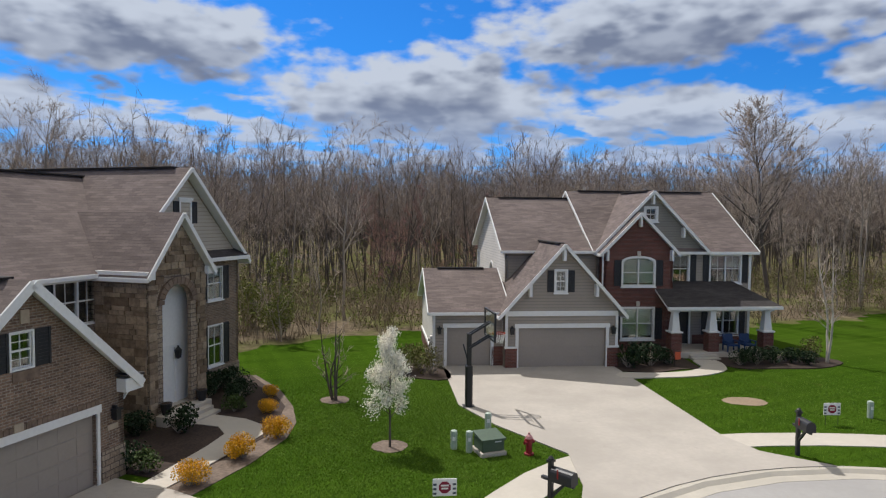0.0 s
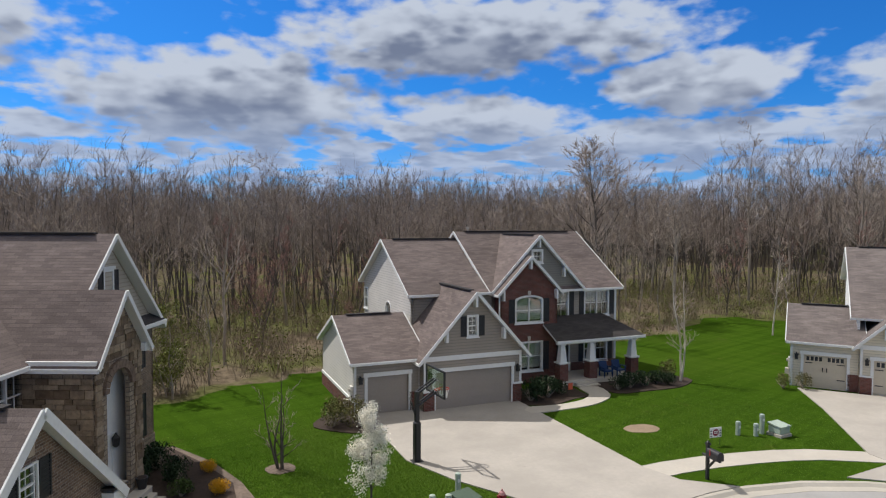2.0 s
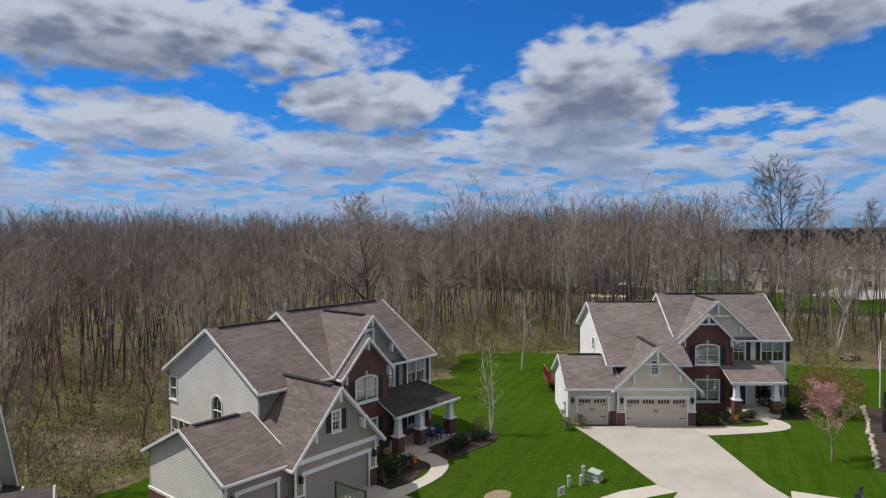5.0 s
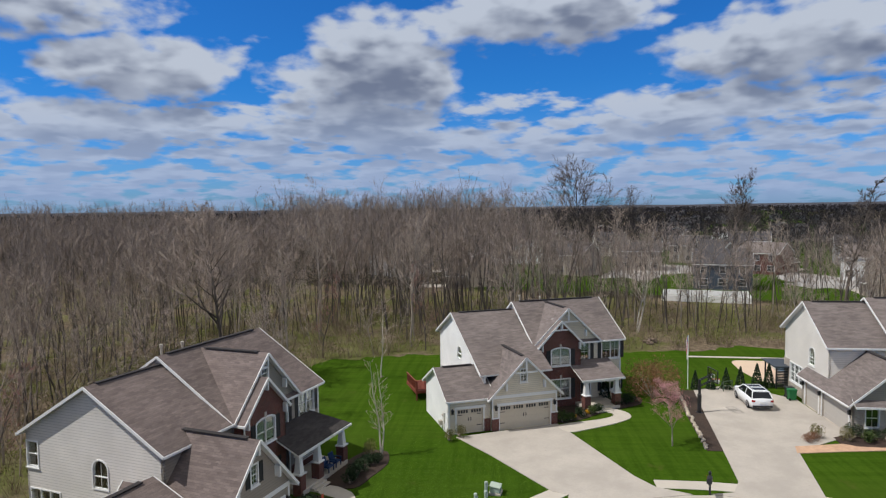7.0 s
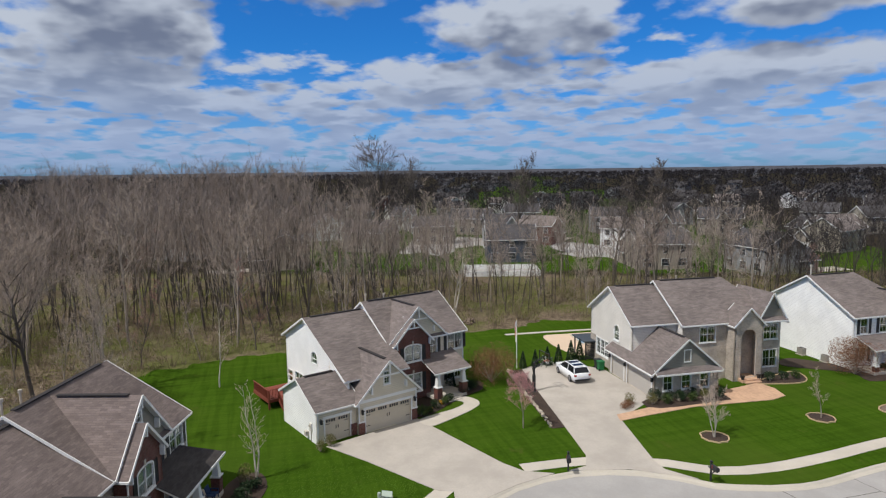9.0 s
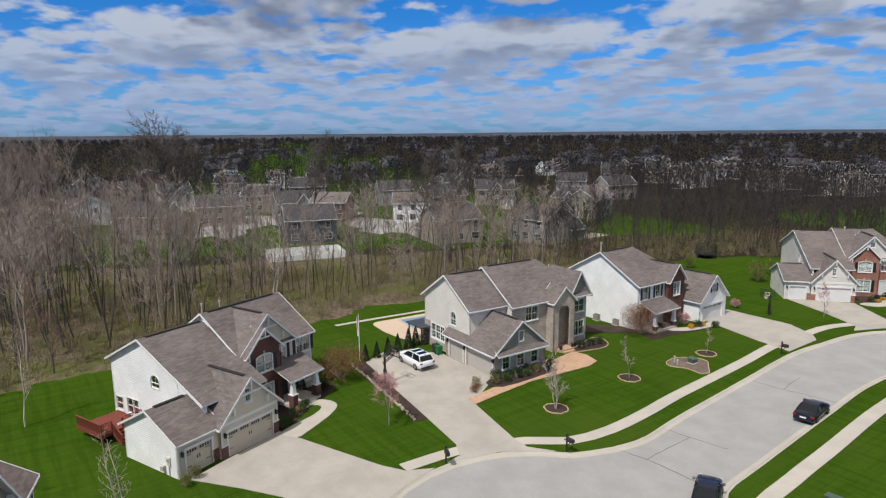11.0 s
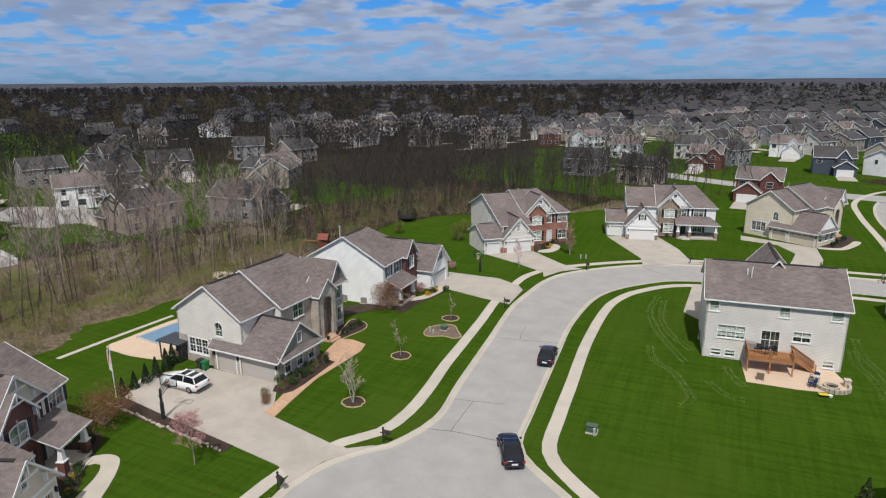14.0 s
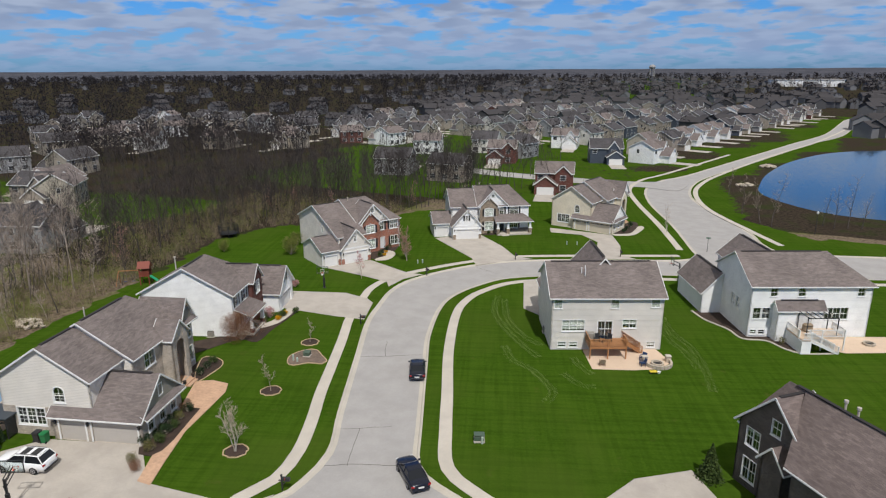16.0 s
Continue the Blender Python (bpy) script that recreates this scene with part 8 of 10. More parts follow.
def hoop(x, y, turn, label, colour, arm=1.2, k=1.0):
    root = thing("basketball_hoop", pose(x, y, 0, 0, 0, turn), label, "basketball hoop")
    part("pole", box((-0.09, -0.09, 0), (0.09, 0.09, 3.05), 0.015), colour, root)
    part("pole_pad", box((-0.14, -0.16, 0.02), (0.14, 0.16, 1.75), 0.05), M["dark"], root)
    part("base_plate", box((-0.25, -0.25, 0), (0.25, 0.25, 0.05), 0.01), colour, root)
    for dz, name in ((0.0, "lower_arm"), (0.55, "upper_arm")):
        bm = bmesh.new()
        for s in (-0.12, 0.12):
            add_beam(bm, (0.0, s, 2.45 + dz), (arm, s, 2.95 + dz), 0.05, 0.07)
        part(name, bm, colour, root)
    part("crank_strut", beam((-0.05, 0, 1.9), (-0.25, 0, 2.6), 0.05, 0.05), colour, root)
    board = part("backboard", box((arm, -0.9, 2.85), (arm + 0.03, 0.9, 3.95), 0.0), M["glass"], root, "clear glass backboard")
    board.visible_shadow = False
    bm = bmesh.new()
    for a, b in (((-0.93, 2.82), (0.93, 2.89)), ((-0.93, 3.92), (0.93, 3.98)), ((-0.93, 2.82), (-0.87, 3.98)), ((0.87, 2.82), (0.93, 3.98))):
        add_box(bm, (arm - 0.03, a[0], a[1]), (arm + 0.05, b[0], b[1]))
    part("board_frame", bm, M["dark"], board)
    bm = bmesh.new()
    for a, b in (((-0.3, 3.05), (0.3, 3.09)), ((-0.3, 3.46), (0.3, 3.5)), ((-0.3, 3.05), (-0.26, 3.5)), ((0.26, 3.05), (0.3, 3.5))):
        add_box(bm, (arm + 0.031, a[0], a[1]), (arm + 0.036, b[0], b[1]))
    part("target_square", bm, M["trim"], board)
    bm = bmesh.new()
    ring = [(arm + 0.42 + 0.23 * math.cos(math.tau * k / 14), 0.23 * math.sin(math.tau * k / 14), 3.03) for k in range(14)]
    for a, b in zip(ring, ring[1:] + ring[:1]):
        add_beam(bm, a, b, 0.03, 0.03)
    add_box(bm, (arm + 0.03, -0.08, 2.98), (arm + 0.22, 0.08, 3.06))
    rim = part("rim", bm, plain("orange_rim", (0.45, 0.06, 0.03), 0.5), root)
    bm = bmesh.new()
    for k in range(14):
        a, b = ring[k], ring[(k + 1) % 14]
        low = (arm + 0.42 + 0.13 * math.cos(math.tau * (k + 0.5) / 14), 0.13 * math.sin(math.tau * (k + 0.5) / 14), 2.62)
        add_beam(bm, a, low, 0.012, 0.012)
        add_beam(bm, b, low, 0.012, 0.012)
    part("net", bm, M["trim"], rim)
    return root


hoop(1.5, 26.0, 8, "black basketball hoop with glass backboard beside the driveway", M["dark"], arm=0.85)
hoop(42.0, 13.6, -60, "black basketball hoop at the edge of the driveway", M["dark"])
hoop(52.9, -43.0, 120, "basketball hoop with white-framed board on the lawn edge", M["dark"])
hoop(1.2, -72.0, 20, "dark basketball hoop by the pavement", M["dark"])

M["box_green"] = plain("utility_green", (0.075, 0.11, 0.075), 0.55)
M["box_pale"] = plain("utility_pale_green", (0.38, 0.45, 0.38), 0.55)
M["hydrant"] = plain("hydrant_red", (0.22, 0.012, 0.022), 0.45)


def transformer(x, y, turn, mat, label, k=1.0):
    root = thing("transformer_box", pose(x, y, 0, 0, 0, turn), label, "utility box")
    part("pad", box((-0.62 * k, -0.6 * k, -0.05), (0.62 * k, 0.6 * k, 0.14), 0.02), M["kerb"], root)
    part("cabinet", box((-0.55 * k, -0.5 * k, 0.14), (0.55 * k, 0.5 * k, 0.72 * k), 0.03), mat, root)
    bm = bmesh.new()
    v = [bm.verts.new(c) for c in ((-0.6 * k, -0.55 * k, 0.70 * k), (0.6 * k, -0.55 * k, 0.70 * k), (0.6 * k, 0.55 * k, 0.84 * k), (-0.6 * k, 0.55 * k, 0.84 * k), (-0.6 * k, -0.55 * k, 0.78 * k), (0.6 * k, -0.55 * k, 0.78 * k), (0.6 * k, 0.55 * k, 0.92 * k), (-0.6 * k, 0.55 * k, 0.92 * k))]
    for f in ((3, 2, 1, 0), (4, 5, 6, 7), (0, 1, 5, 4), (1, 2, 6, 5), (2, 3, 7, 6), (3, 0, 4, 7)):
        bm.faces.new([v[i] for i in f])
    part("lid", bm, mat, root)
    bm = bmesh.new()
    for r in range(2):
        add_box(bm, (0.05, -0.506 * k, 0.44 + r * 0.07), (0.4 * k, -0.502 * k, 0.48 + r * 0.07))
    part("notice", bm, M["trim"], root, "white bars of lettering")
    return root


transformer(1.9, 20.9, 20, M["box_green"], "dark green transformer cabinet on the lawn", 0.72)
transformer(19.2, 24.2, 10, M["box_pale"], "pale green transformer cabinet on the lawn", 0.66)
transformer(38.9, -20.7, -70, M["box_green"], "dark green utility cabinet in the island bed", 0.75)
transformer(12.0, -12.8, 25, M["box_green"], "dark green cabinet on the corner lawn", 0.85)


def pedestal(x, y, high, mat, label):
    root = thing("cable_pedestal", pose(x, y, 0), label, "utility post", "cable pedestals on the lawns")
    part("post", tube([((0, 0, -0.05), 0.11), ((0, 0, high - 0.12), 0.11), ((0, 0, high - 0.12), 0.125), ((0, 0, high), 0.11), ((0, 0, high + 0.03), 0.05)], 10), mat, root)
    part("label_plate", box((-0.05, -0.125, high - 0.3), (0.05, -0.108, high - 0.18)), M["trim"], root)


for x, y, hgt in ((0.75, 21.2, 0.62), (1.25, 20.9, 0.7), (1.95, 21.9, 1.0), (17.3, 24.8, 0.65), (18.0, 24.4, 0.6), (18.55, 24.6, 0.95), (39.6, -18.9, 0.8), (38.9, -18.8, 0.6), (11.5, -12.4, 0.7), (45.6, -61.6, 0.7), (44.9, -62.2, 0.7), (24.6, -86.4, 0.7), (22.6, -86.8, 0.7)):
    pedestal(x, y, hgt, M["box_pale"], "pale green cable pedestal on the lawn")

root = thing("fire_hydrant", pose(3.2, 20.7, 0, 0, 0, 30), "dark red fire hydrant on the lawn", "hydrant")
part("barrel", tube([((0, 0, -0.05), 0.16), ((0, 0, 0.06), 0.16), ((0, 0, 0.07), 0.10), ((0, 0, 0.5), 0.10), ((0, 0, 0.51), 0.14), ((0, 0, 0.55), 0.14)], 12), M["hydrant"], root)
part("bonnet", tube([((0, 0, 0.55), 0.13), ((0, 0, 0.63), 0.10), ((0, 0, 0.68), 0.04), ((0, 0, 0.74), 0.035)], 12), plain("faded_pink_paint", (0.45, 0.22, 0.22), 0.6), root, "faded pale bonnet")
for a in (0, 90, 180):
    c, s = math.cos(radians(a)), math.sin(radians(a))
    part("nozzle", tube([((0.08 * c, 0.08 * s, 0.42), 0.055), ((0.2 * c, 0.2 * s, 0.42), 0.06)], 8), M["hydrant"], root)


def yard_sign(x, y, turn, label):
    root = thing("yard_sign", pose(x, y, 0, 0, 0, turn), label, "sign", "lawn signs")
    part("stake", add_box(box((-0.25, -0.006, -0.05), (-0.235, 0.006, 0.5)), (0.235, -0.006, -0.05), (0.25, 0.006, 0.5)), M["dark"], root)
    face = part("panel", box((-0.32, -0.012, 0.38), (0.32, 0.012, 0.84)), M["trim"], root)
    bm = bmesh.new()
    for y in (-0.016,):
        vs = [bm.verts.new((0.17 * math.cos(math.tau * (k + 0.5) / 8), y, 0.61 + 0.17 * math.sin(math.tau * (k + 0.5) / 8))) for k in range(8)]
        lo = [bm.verts.new((v.co.x, y + 0.004, v.co.z)) for v in vs]
        bm.faces.new(vs)
        for k in range(8):
            bm.faces.new((vs[k], lo[k], lo[(k + 1) % 8], vs[(k + 1) % 8]))
    bmesh.ops.recalc_face_normals(bm, faces=bm.faces)
    part("badge", bm, plain("sign_red", (0.22, 0.01, 0.035), 0.6), face, "dark red octagon badge")
    bm = bmesh.new()
    for x0, x1, z in ((-0.11, 0.11, 0.64), (-0.09, 0.09, 0.56)):
        add_box(bm, (x0, -0.021, z), (x1, -0.017, z + 0.045))
    part("lettering", bm, M["trim"], face, "white bars of lettering")
    bm = bmesh.new()
    for x0 in (-0.31, 0.21):
        for r in range(3):
            add_box(bm, (x0, -0.016, 0.42 + 0.12 * r), (x0 + 0.09, -0.0125, 0.48 + 0.12 * r))
    part("side_lettering", bm, M["sid_blue"], face, "dark bars of lettering")


yard_sign(15.2, 23.9, 0, "white lawn sign with a dark red octagon")
yard_sign(0.37, 16.7, 5, "white lawn sign with a dark red octagon")

root = thing("flagpole", pose(49.6, 15.3, 0, 0, 0, 25), "white flagpole with a striped flag hanging slack", "flagpole")
part("pole", tube([((0, 0, 0), 0.05), ((0, 0, 5.6), 0.03)], 8), M["trim"], root)
part("finial", tube([((0, 0, 5.58), 0.03), ((0, 0, 5.66), 0.07), ((0, 0, 5.74), 0.02)], 8), plain("brass", (0.5, 0.35, 0.1), 0.3, 0.8), root)
bm = bmesh.new()
for i in range(13):
    for j in range(8):
        q = []
        for a, b in ((i, j), (i + 1, j), (i + 1, j + 1), (i, j + 1)):
            q.append(bm.verts.new((0.05 + 0.035 * a * 0.9, 0.05 * math.sin(a * 1.3 + b * 0.3), 5.5 - 0.2 * b - 0.03 * a)))
        bm.faces.new(q).material_index = 2 if (j < 3 and i < 5) else i % 2
part("flag", bm, [plain("flag_red", (0.42, 0.03, 0.04), 0.8), M["trim"], plain("flag_blue", (0.03, 0.05, 0.18), 0.8)], root, "slack flag with red and white stripes")
part("pennant", box((0.05, -0.01, 3.0), (0.34, 0.01, 3.8)), M["sid_grey"], root)

root = thing("street_lamp", pose(-20.9, -117.4, 0), "black street lamp with a lantern head", "street lamp")
part("pole", tube([((0, 0, 0), 0.1), ((0, 0, 0.5), 0.06), ((0, 0, 4.4), 0.045)], 8), M["dark"], root)
part("lantern", tube([((0, 0, 4.4), 0.08), ((0, 0, 4.5), 0.2), ((0, 0, 4.9), 0.26), ((0, 0, 5.0), 0.1)], 8), M["trim"], root)
root = thing("street_sign", pose(-1.5, -92.6, 0, 0, 0, 20), "green street name sign on a post", "sign")
part("post", tube([((0, 0, 0), 0.04), ((0, 0, 3.0), 0.04)], 6), M["dark"], root)
part("name_blade", box((-0.45, -0.015, 2.75), (0.45, 0.015, 2.95)), plain("sign_green", (0.02, 0.12, 0.06), 0.5), root)


# ---- vehicles ----
M["paint_white"] = plain("white_car_paint", (0.78, 0.79, 0.80), 0.22, wear=0.02)
M["paint_black"] = plain("black_car_paint", (0.010, 0.012, 0.022), 0.18, wear=0.05)
M["car_glass"] = plain("tinted_car_glass", (0.012, 0.014, 0.018), 0.06, wear=0.02)
M["tyre"] = plain("tyre_rubber", (0.018, 0.018, 0.019), 0.85)
M["rim"] = plain("alloy_rim", (0.45, 0.45, 0.47), 0.35, 0.7)
M["tail"] = plain("tail_lamp", (0.30, 0.01, 0.012), 0.2)
M["lamp_clear"] = plain("head_lamp", (0.6, 0.62, 0.65), 0.1)


def loft(rows, caps=True):
    bm = bmesh.new()
    loops = [[bm.verts.new(p) for p in row] for row in rows]
    for a, b in zip(loops, loops[1:]):
        for k in range(len(a)):
            j = (k + 1) % len(a)
            bm.faces.new((a[k], a[j], b[j], b[k]))
    if caps:
        bm.faces.new(loops[0][::-1])
        bm.faces.new(loops[-1])
    bmesh.ops.recalc_face_normals(bm, faces=bm.faces)
    return bm


def car(name, x, y, turn, paint, label, L, W, belt, roof, hood, suv):
    """A car that points along +x of its own frame."""
    root = thing(name, pose(x, y, -0.11 if not suv else 0.045, 0, 0, turn), label, "car")
    f = L / 2
    # stations: x, half width factor, low z, shoulder z, top z
    tail = 0.12 if suv else 0.22
    body = [(-f, 0.80, 0.42, 0.62, belt - (0.02 if suv else 0.10)), (-f + 0.08, 0.92, 0.30, 0.66, belt - (0.0 if suv else 0.05)), (-f + 0.9, 1.0, 0.22, 0.68, belt), (-0.3, 1.0, 0.2, 0.66, belt), (f - 1.55, 1.0, 0.2, 0.66, belt - 0.02), (f - 1.2, 0.99, 0.2, 0.66, hood + 0.03), (f - 0.35, 0.93, 0.24, 0.62, hood - 0.10), (f - 0.06, 0.82, 0.30, 0.55, hood - 0.22), (f, 0.66, 0.40, 0.5, hood - 0.32)]
    rows = []
    for sx, k, lo, mid, top in body:
        w = W / 2 * k
        rows.append([(sx, -w * 0.94, lo), (sx, -w, mid), (sx, -w * 0.965, top - 0.05), (sx, -w * 0.86, top), (sx, 0, top + 0.025), (sx, w * 0.86, top), (sx, w * 0.965, top - 0.05), (sx, w, mid), (sx, w * 0.94, lo)])
    part("body", loft(rows), paint, root, smooth=True)
    g0, g1, g2, g3 = (-f + 0.12, -f + 0.55, f - 2.15, f - 1.25) if suv else (-f + 0.75, -f + 1.55, f - 2.1, f - 1.25)
    rows = []
    for sx, k, top in ((g0, 0.80, belt), (g1, 0.72, roof - 0.05), ((g1 + g2) / 2, 0.74, roof), (g2, 0.72, roof - 0.06), (g3, 0.80, belt)):
        w = W / 2
        rows.append([(sx, -w * 0.9, belt - 0.03), (sx, -w * k, max(top - 0.03, belt)), (sx, -w * k * 0.9, max(top, belt)), (sx, 0, max(top, belt) + 0.01), (sx, w * k * 0.9, max(top, belt)), (sx, w * k, max(top - 0.03, belt)), (sx, w * 0.9, belt - 0.03)])
    part("cabin_glass", loft(rows), M["car_glass"], root)
    rows = []
    for sx, z in ((g1 - 0.06, roof - 0.07), (g1 + 0.1, roof - 0.015), ((g1 + g2) / 2, roof + 0.03), (g2, roof - 0.035), (g2 + 0.1, roof - 0.075)):
        w = W / 2 * 0.73
        rows.append([(sx, -w, z - 0.05), (sx, -w * 0.92, z), (sx, w * 0.92, z), (sx, w, z - 0.05)])
    top = part("roof", loft(rows), paint, root)
    bm = bmesh.new()
    for s in (-1, 1):
        for a, b in (((g3, 0.885, belt), (g2, 0.72, roof - 0.05)), ((g0 + 0.02, 0.885, belt), (g1, 0.72, roof - 0.06)), (((g1 + g2) / 2 + 0.1, 0.9, belt), ((g1 + g2) / 2 + 0.05, 0.74, roof))):
            add_beam(bm, (a[0], s * W / 2 * a[1], a[2]), (b[0], s * W / 2 * b[1], b[2]), 0.07, 0.07)
    part("pillar", bm, paint, root)
    if suv:
        for sx in (g1 + 0.55, g2 - 0.75):
            part("sunroof", box((sx - 0.32, -0.5, roof + 0.015), (sx + 0.32, 0.5, roof + 0.042)), M["car_glass"], top)
        bm = bmesh.new()
        for s in (-1, 1):
            add_beam(bm, (g1 + 0.1, s * 0.62, roof + 0.06), (g2 - 0.1, s * 0.62, roof + 0.06), 0.04, 0.04)
        part("roof_rail", bm, M["dark"], top)
    for s in (-1, 1):
        part("tail_lamp", box((-f - 0.01, s * W * 0.40 - 0.16, belt - 0.30), (-f + 0.14, s * W * 0.40 + 0.12, belt - 0.12), 0.02), M["tail"], root)
        part("head_lamp", box((f - 0.24, s * W * 0.36 - 0.16, hood - 0.30), (f - 0.08, s * W * 0.36 + 0.14, hood - 0.18), 0.02), M["lamp_clear"], root)
        part("mirror", box((g3 - 0.25, s * W / 2 * 1.0 - 0.02 + (0 if s > 0 else -0.16), belt - 0.02), (g3 - 0.08, s * W / 2 + 0.02 + (0.16 if s > 0 else 0), belt + 0.13), 0.03), paint, root)
    part("number_plate", box((-f - 0.03, -0.26, belt - 0.42), (-f + 0.02, 0.26, belt - 0.28)), M["trim"], root)
    part("bumper", box((-f - 0.05, -W * 0.43, 0.34), (-f + 0.12, W * 0.43, 0.52), 0.03), M["dark"] if suv else paint, root)
    r = 0.37 if suv else 0.33
    for sx in (-f + 1.05, f - 0.95):
        for s in (-1, 1):
            cy = s * (W / 2 - 0.10)
            wheel = part("wheel", tube([((sx, cy - 0.115, r), r * 0.9), ((sx, cy - 0.09, r), r), ((sx, cy + 0.09, r), r), ((sx, cy + 0.115, r), r * 0.9)], 20), M["tyre"], root)
            o = cy + s * 0.118
            bm = tube([((sx, o - 0.01, r), r * 0.64), ((sx, o + 0.01, r), r * 0.64)], 16)
            part("rim", bm, M["rim"], wheel)
            bm = bmesh.new()
            for k in range(5):
                a = math.tau * k / 5 + 0.3
                add_beam(bm, (sx + 0.22 * r * math.cos(a), o + s * 0.014, r + 0.22 * r * math.sin(a)), (sx + 0.55 * r * math.cos(a), o + s * 0.014, r + 0.55 * r * math.sin(a)), 0.09, 0.008, (0, 1, 0))
            part("spoke_gap", bm, M["tyre"], wheel)
    return root


car("suv", 46.9, 9.35, 20, M["paint_white"], "white three-row SUV with roof rails parked on the driveway", 5.0, 1.98, 1.12, 1.74, 1.16, True)
car("sedan", 24.35, -22.9, -62, M["paint_black"], "black sedan parked at the kerb", 4.7, 1.84, 0.98, 1.44, 0.96, False)
car("sedan", 14.95, -4.9, -42, M["paint_black"], "black sedan parked in the turning head", 4.75, 1.84, 0.98, 1.45, 0.96, False)


# ---- decks and garden furniture ----
def deck(name, origin, angle, label, mat, rail, u0, u1, v0, v1, z, stairs=None, baluster=0.13, open_back=True):
    """A raised deck with posts, boards, railings and a stair; v1 lies at the house."""
    root = thing(name, pose(origin[0], origin[1], 0, 0, 0, angle), label, "deck")
    n = int((v1 - v0) / 0.15)
    for k in range(n):
        part("board", box((u0, v0 + k * 0.15, z - 0.04), (u1, v0 + k * 0.15 + 0.138, z)), mat, root)
    part("rim_joist", add_box(add_box(box((u0, v0 - 0.05, z - 0.28), (u1, v0 - 0.005, z - 0.0)), (u0 - 0.05, v0 - 0.05, z - 0.28), (u0 - 0.005, v1, z)), (u1 + 0.005, v0 - 0.05, z - 0.28), (u1 + 0.05, v1, z)), mat, root)
    for u in (u0 + 0.05, (u0 + u1) / 2, u1 - 0.05):
        part("post", box((u - 0.07, v0 - 0.12, 0), (u + 0.07, v0 + 0.02, z + 0.95)), rail, root)

    def railing(p, q):
        p, q = Vector(p), Vector(q)
        part("top_rail", beam((p.x, p.y, p.z + 0.95), (q.x, q.y, q.z + 0.95), 0.11, 0.05), rail, root)
        part("bottom_rail", beam((p.x, p.y, p.z + 0.1), (q.x, q.y, q.z + 0.1), 0.05, 0.07), rail, root)
        m = int((q - p).length / baluster)
        for k in range(1, m):
            c = p.lerp(q, k / m)
            part("baluster", box((c.x - 0.018, c.y - 0.018, c.z + 0.1), (c.x + 0.018, c.y + 0.018, c.z + 0.95)), rail, root)
        part("post", box((q.x - 0.05, q.y - 0.05, q.z), (q.x + 0.05, q.y + 0.05, q.z + 1.0)), rail, root)

    if stairs:
        a, b, side = stairs
    railing((u0, v1, z), (u0, v0, z))
    if stairs and side == "front":
        railing((u0, v0, z), (a, v0, z))
        railing((b, v0, z), (u1, v0, z))
        railing((u1, v0, z), (u1, v1, z))
    elif stairs and side == "along":
        railing((a, v0, z), (u1, v0, z))
        railing((u1, v0, z), (u1, v1, z))
    elif stairs and side == "right":
        railing((u0, v0, z), (u1, v0, z))
        railing((u1, v0, z), (u1, a, z)) if a - v0 > 0.3 else None
        railing((u1, b, z), (u1, v1, z)) if v1 - b > 0.3 else None
    if stairs and side == "along":
        count = max(2, round(z / 0.18))
        step = (b - a) / count
        for k in range(count):
            zz = z - (k + 1) * z / count
            part("tread", box((a + k * step, v0 - 1.05, zz - 0.04), (a + (k + 1) * step + 0.03, v0 - 0.1, zz + 0.02)), mat, root)
        for w in (v0 - 1.05, v0 - 0.08):
            part("stringer", beam((a, w, z - 0.15), (b, w, 0.02), 0.05, 0.26), rail, root)
            railing((a, w, z), (b, w, 0.0))
        part("landing", box((u0, v0 - 1.05, z - 0.06), (a, v0 - 0.06, z)), mat, root)
        railing((u0, v0 - 1.05, z), (a, v0 - 1.05, z))
    elif stairs:
        count = max(2, round(z / 0.18))
        for k in range(count):
            zz, d = z - (k + 1) * z / count, 0.27 * (k + 1)
            if side == "front":
                part("tread", box((a, v0 - d - 0.05, zz - 0.04), (b, v0 - d + 0.24, zz + 0.02)), mat, root)
            else:
                part("tread", box((u1 + d - 0.24, a, zz - 0.04), (u1 + d + 0.05, b, zz + 0.02)), mat, root)
        run = 0.27 * count
        for w in (a, b):
            if side == "front":
                part("stringer", beam((w, v0, z - 0.15), (w, v0 - run, 0.02), 0.05, 0.26), mat, root)
                railing((w, v0, z), (w, v0 - run, 0.0))
            else:
                part("stringer", beam((u1, w, z - 0.15), (u1 + run, w, 0.02), 0.05, 0.26), mat, root)
                railing((u1, w, z), (u1 + run, w, 0.0))
    return root


deck("deck", (12.2, -35.9), 206, "raised cedar deck with railings behind the grey house", M["wood_tan"], M["wood_tan"], 4.4, 8.9, -2.8, 0.0, 1.62, (-1.2, -0.1, "right"))
deck("deck", (-10.0, -51.2), 206, "raised deck with white railings behind the white house", M["pool_deck"], M["trim"], 4.4, 10.2, -4.4, -1.5, 1.85, (5.4, 9.0, "along"))
deck("deck", (27.7, 31.1), -47, "red-stained timber deck with railings and steps", M["wood_red"], M["wood_red"], -0.6, 3.2, 10.6, 14.4, 0.95, (0.4, 1.6, "front"))

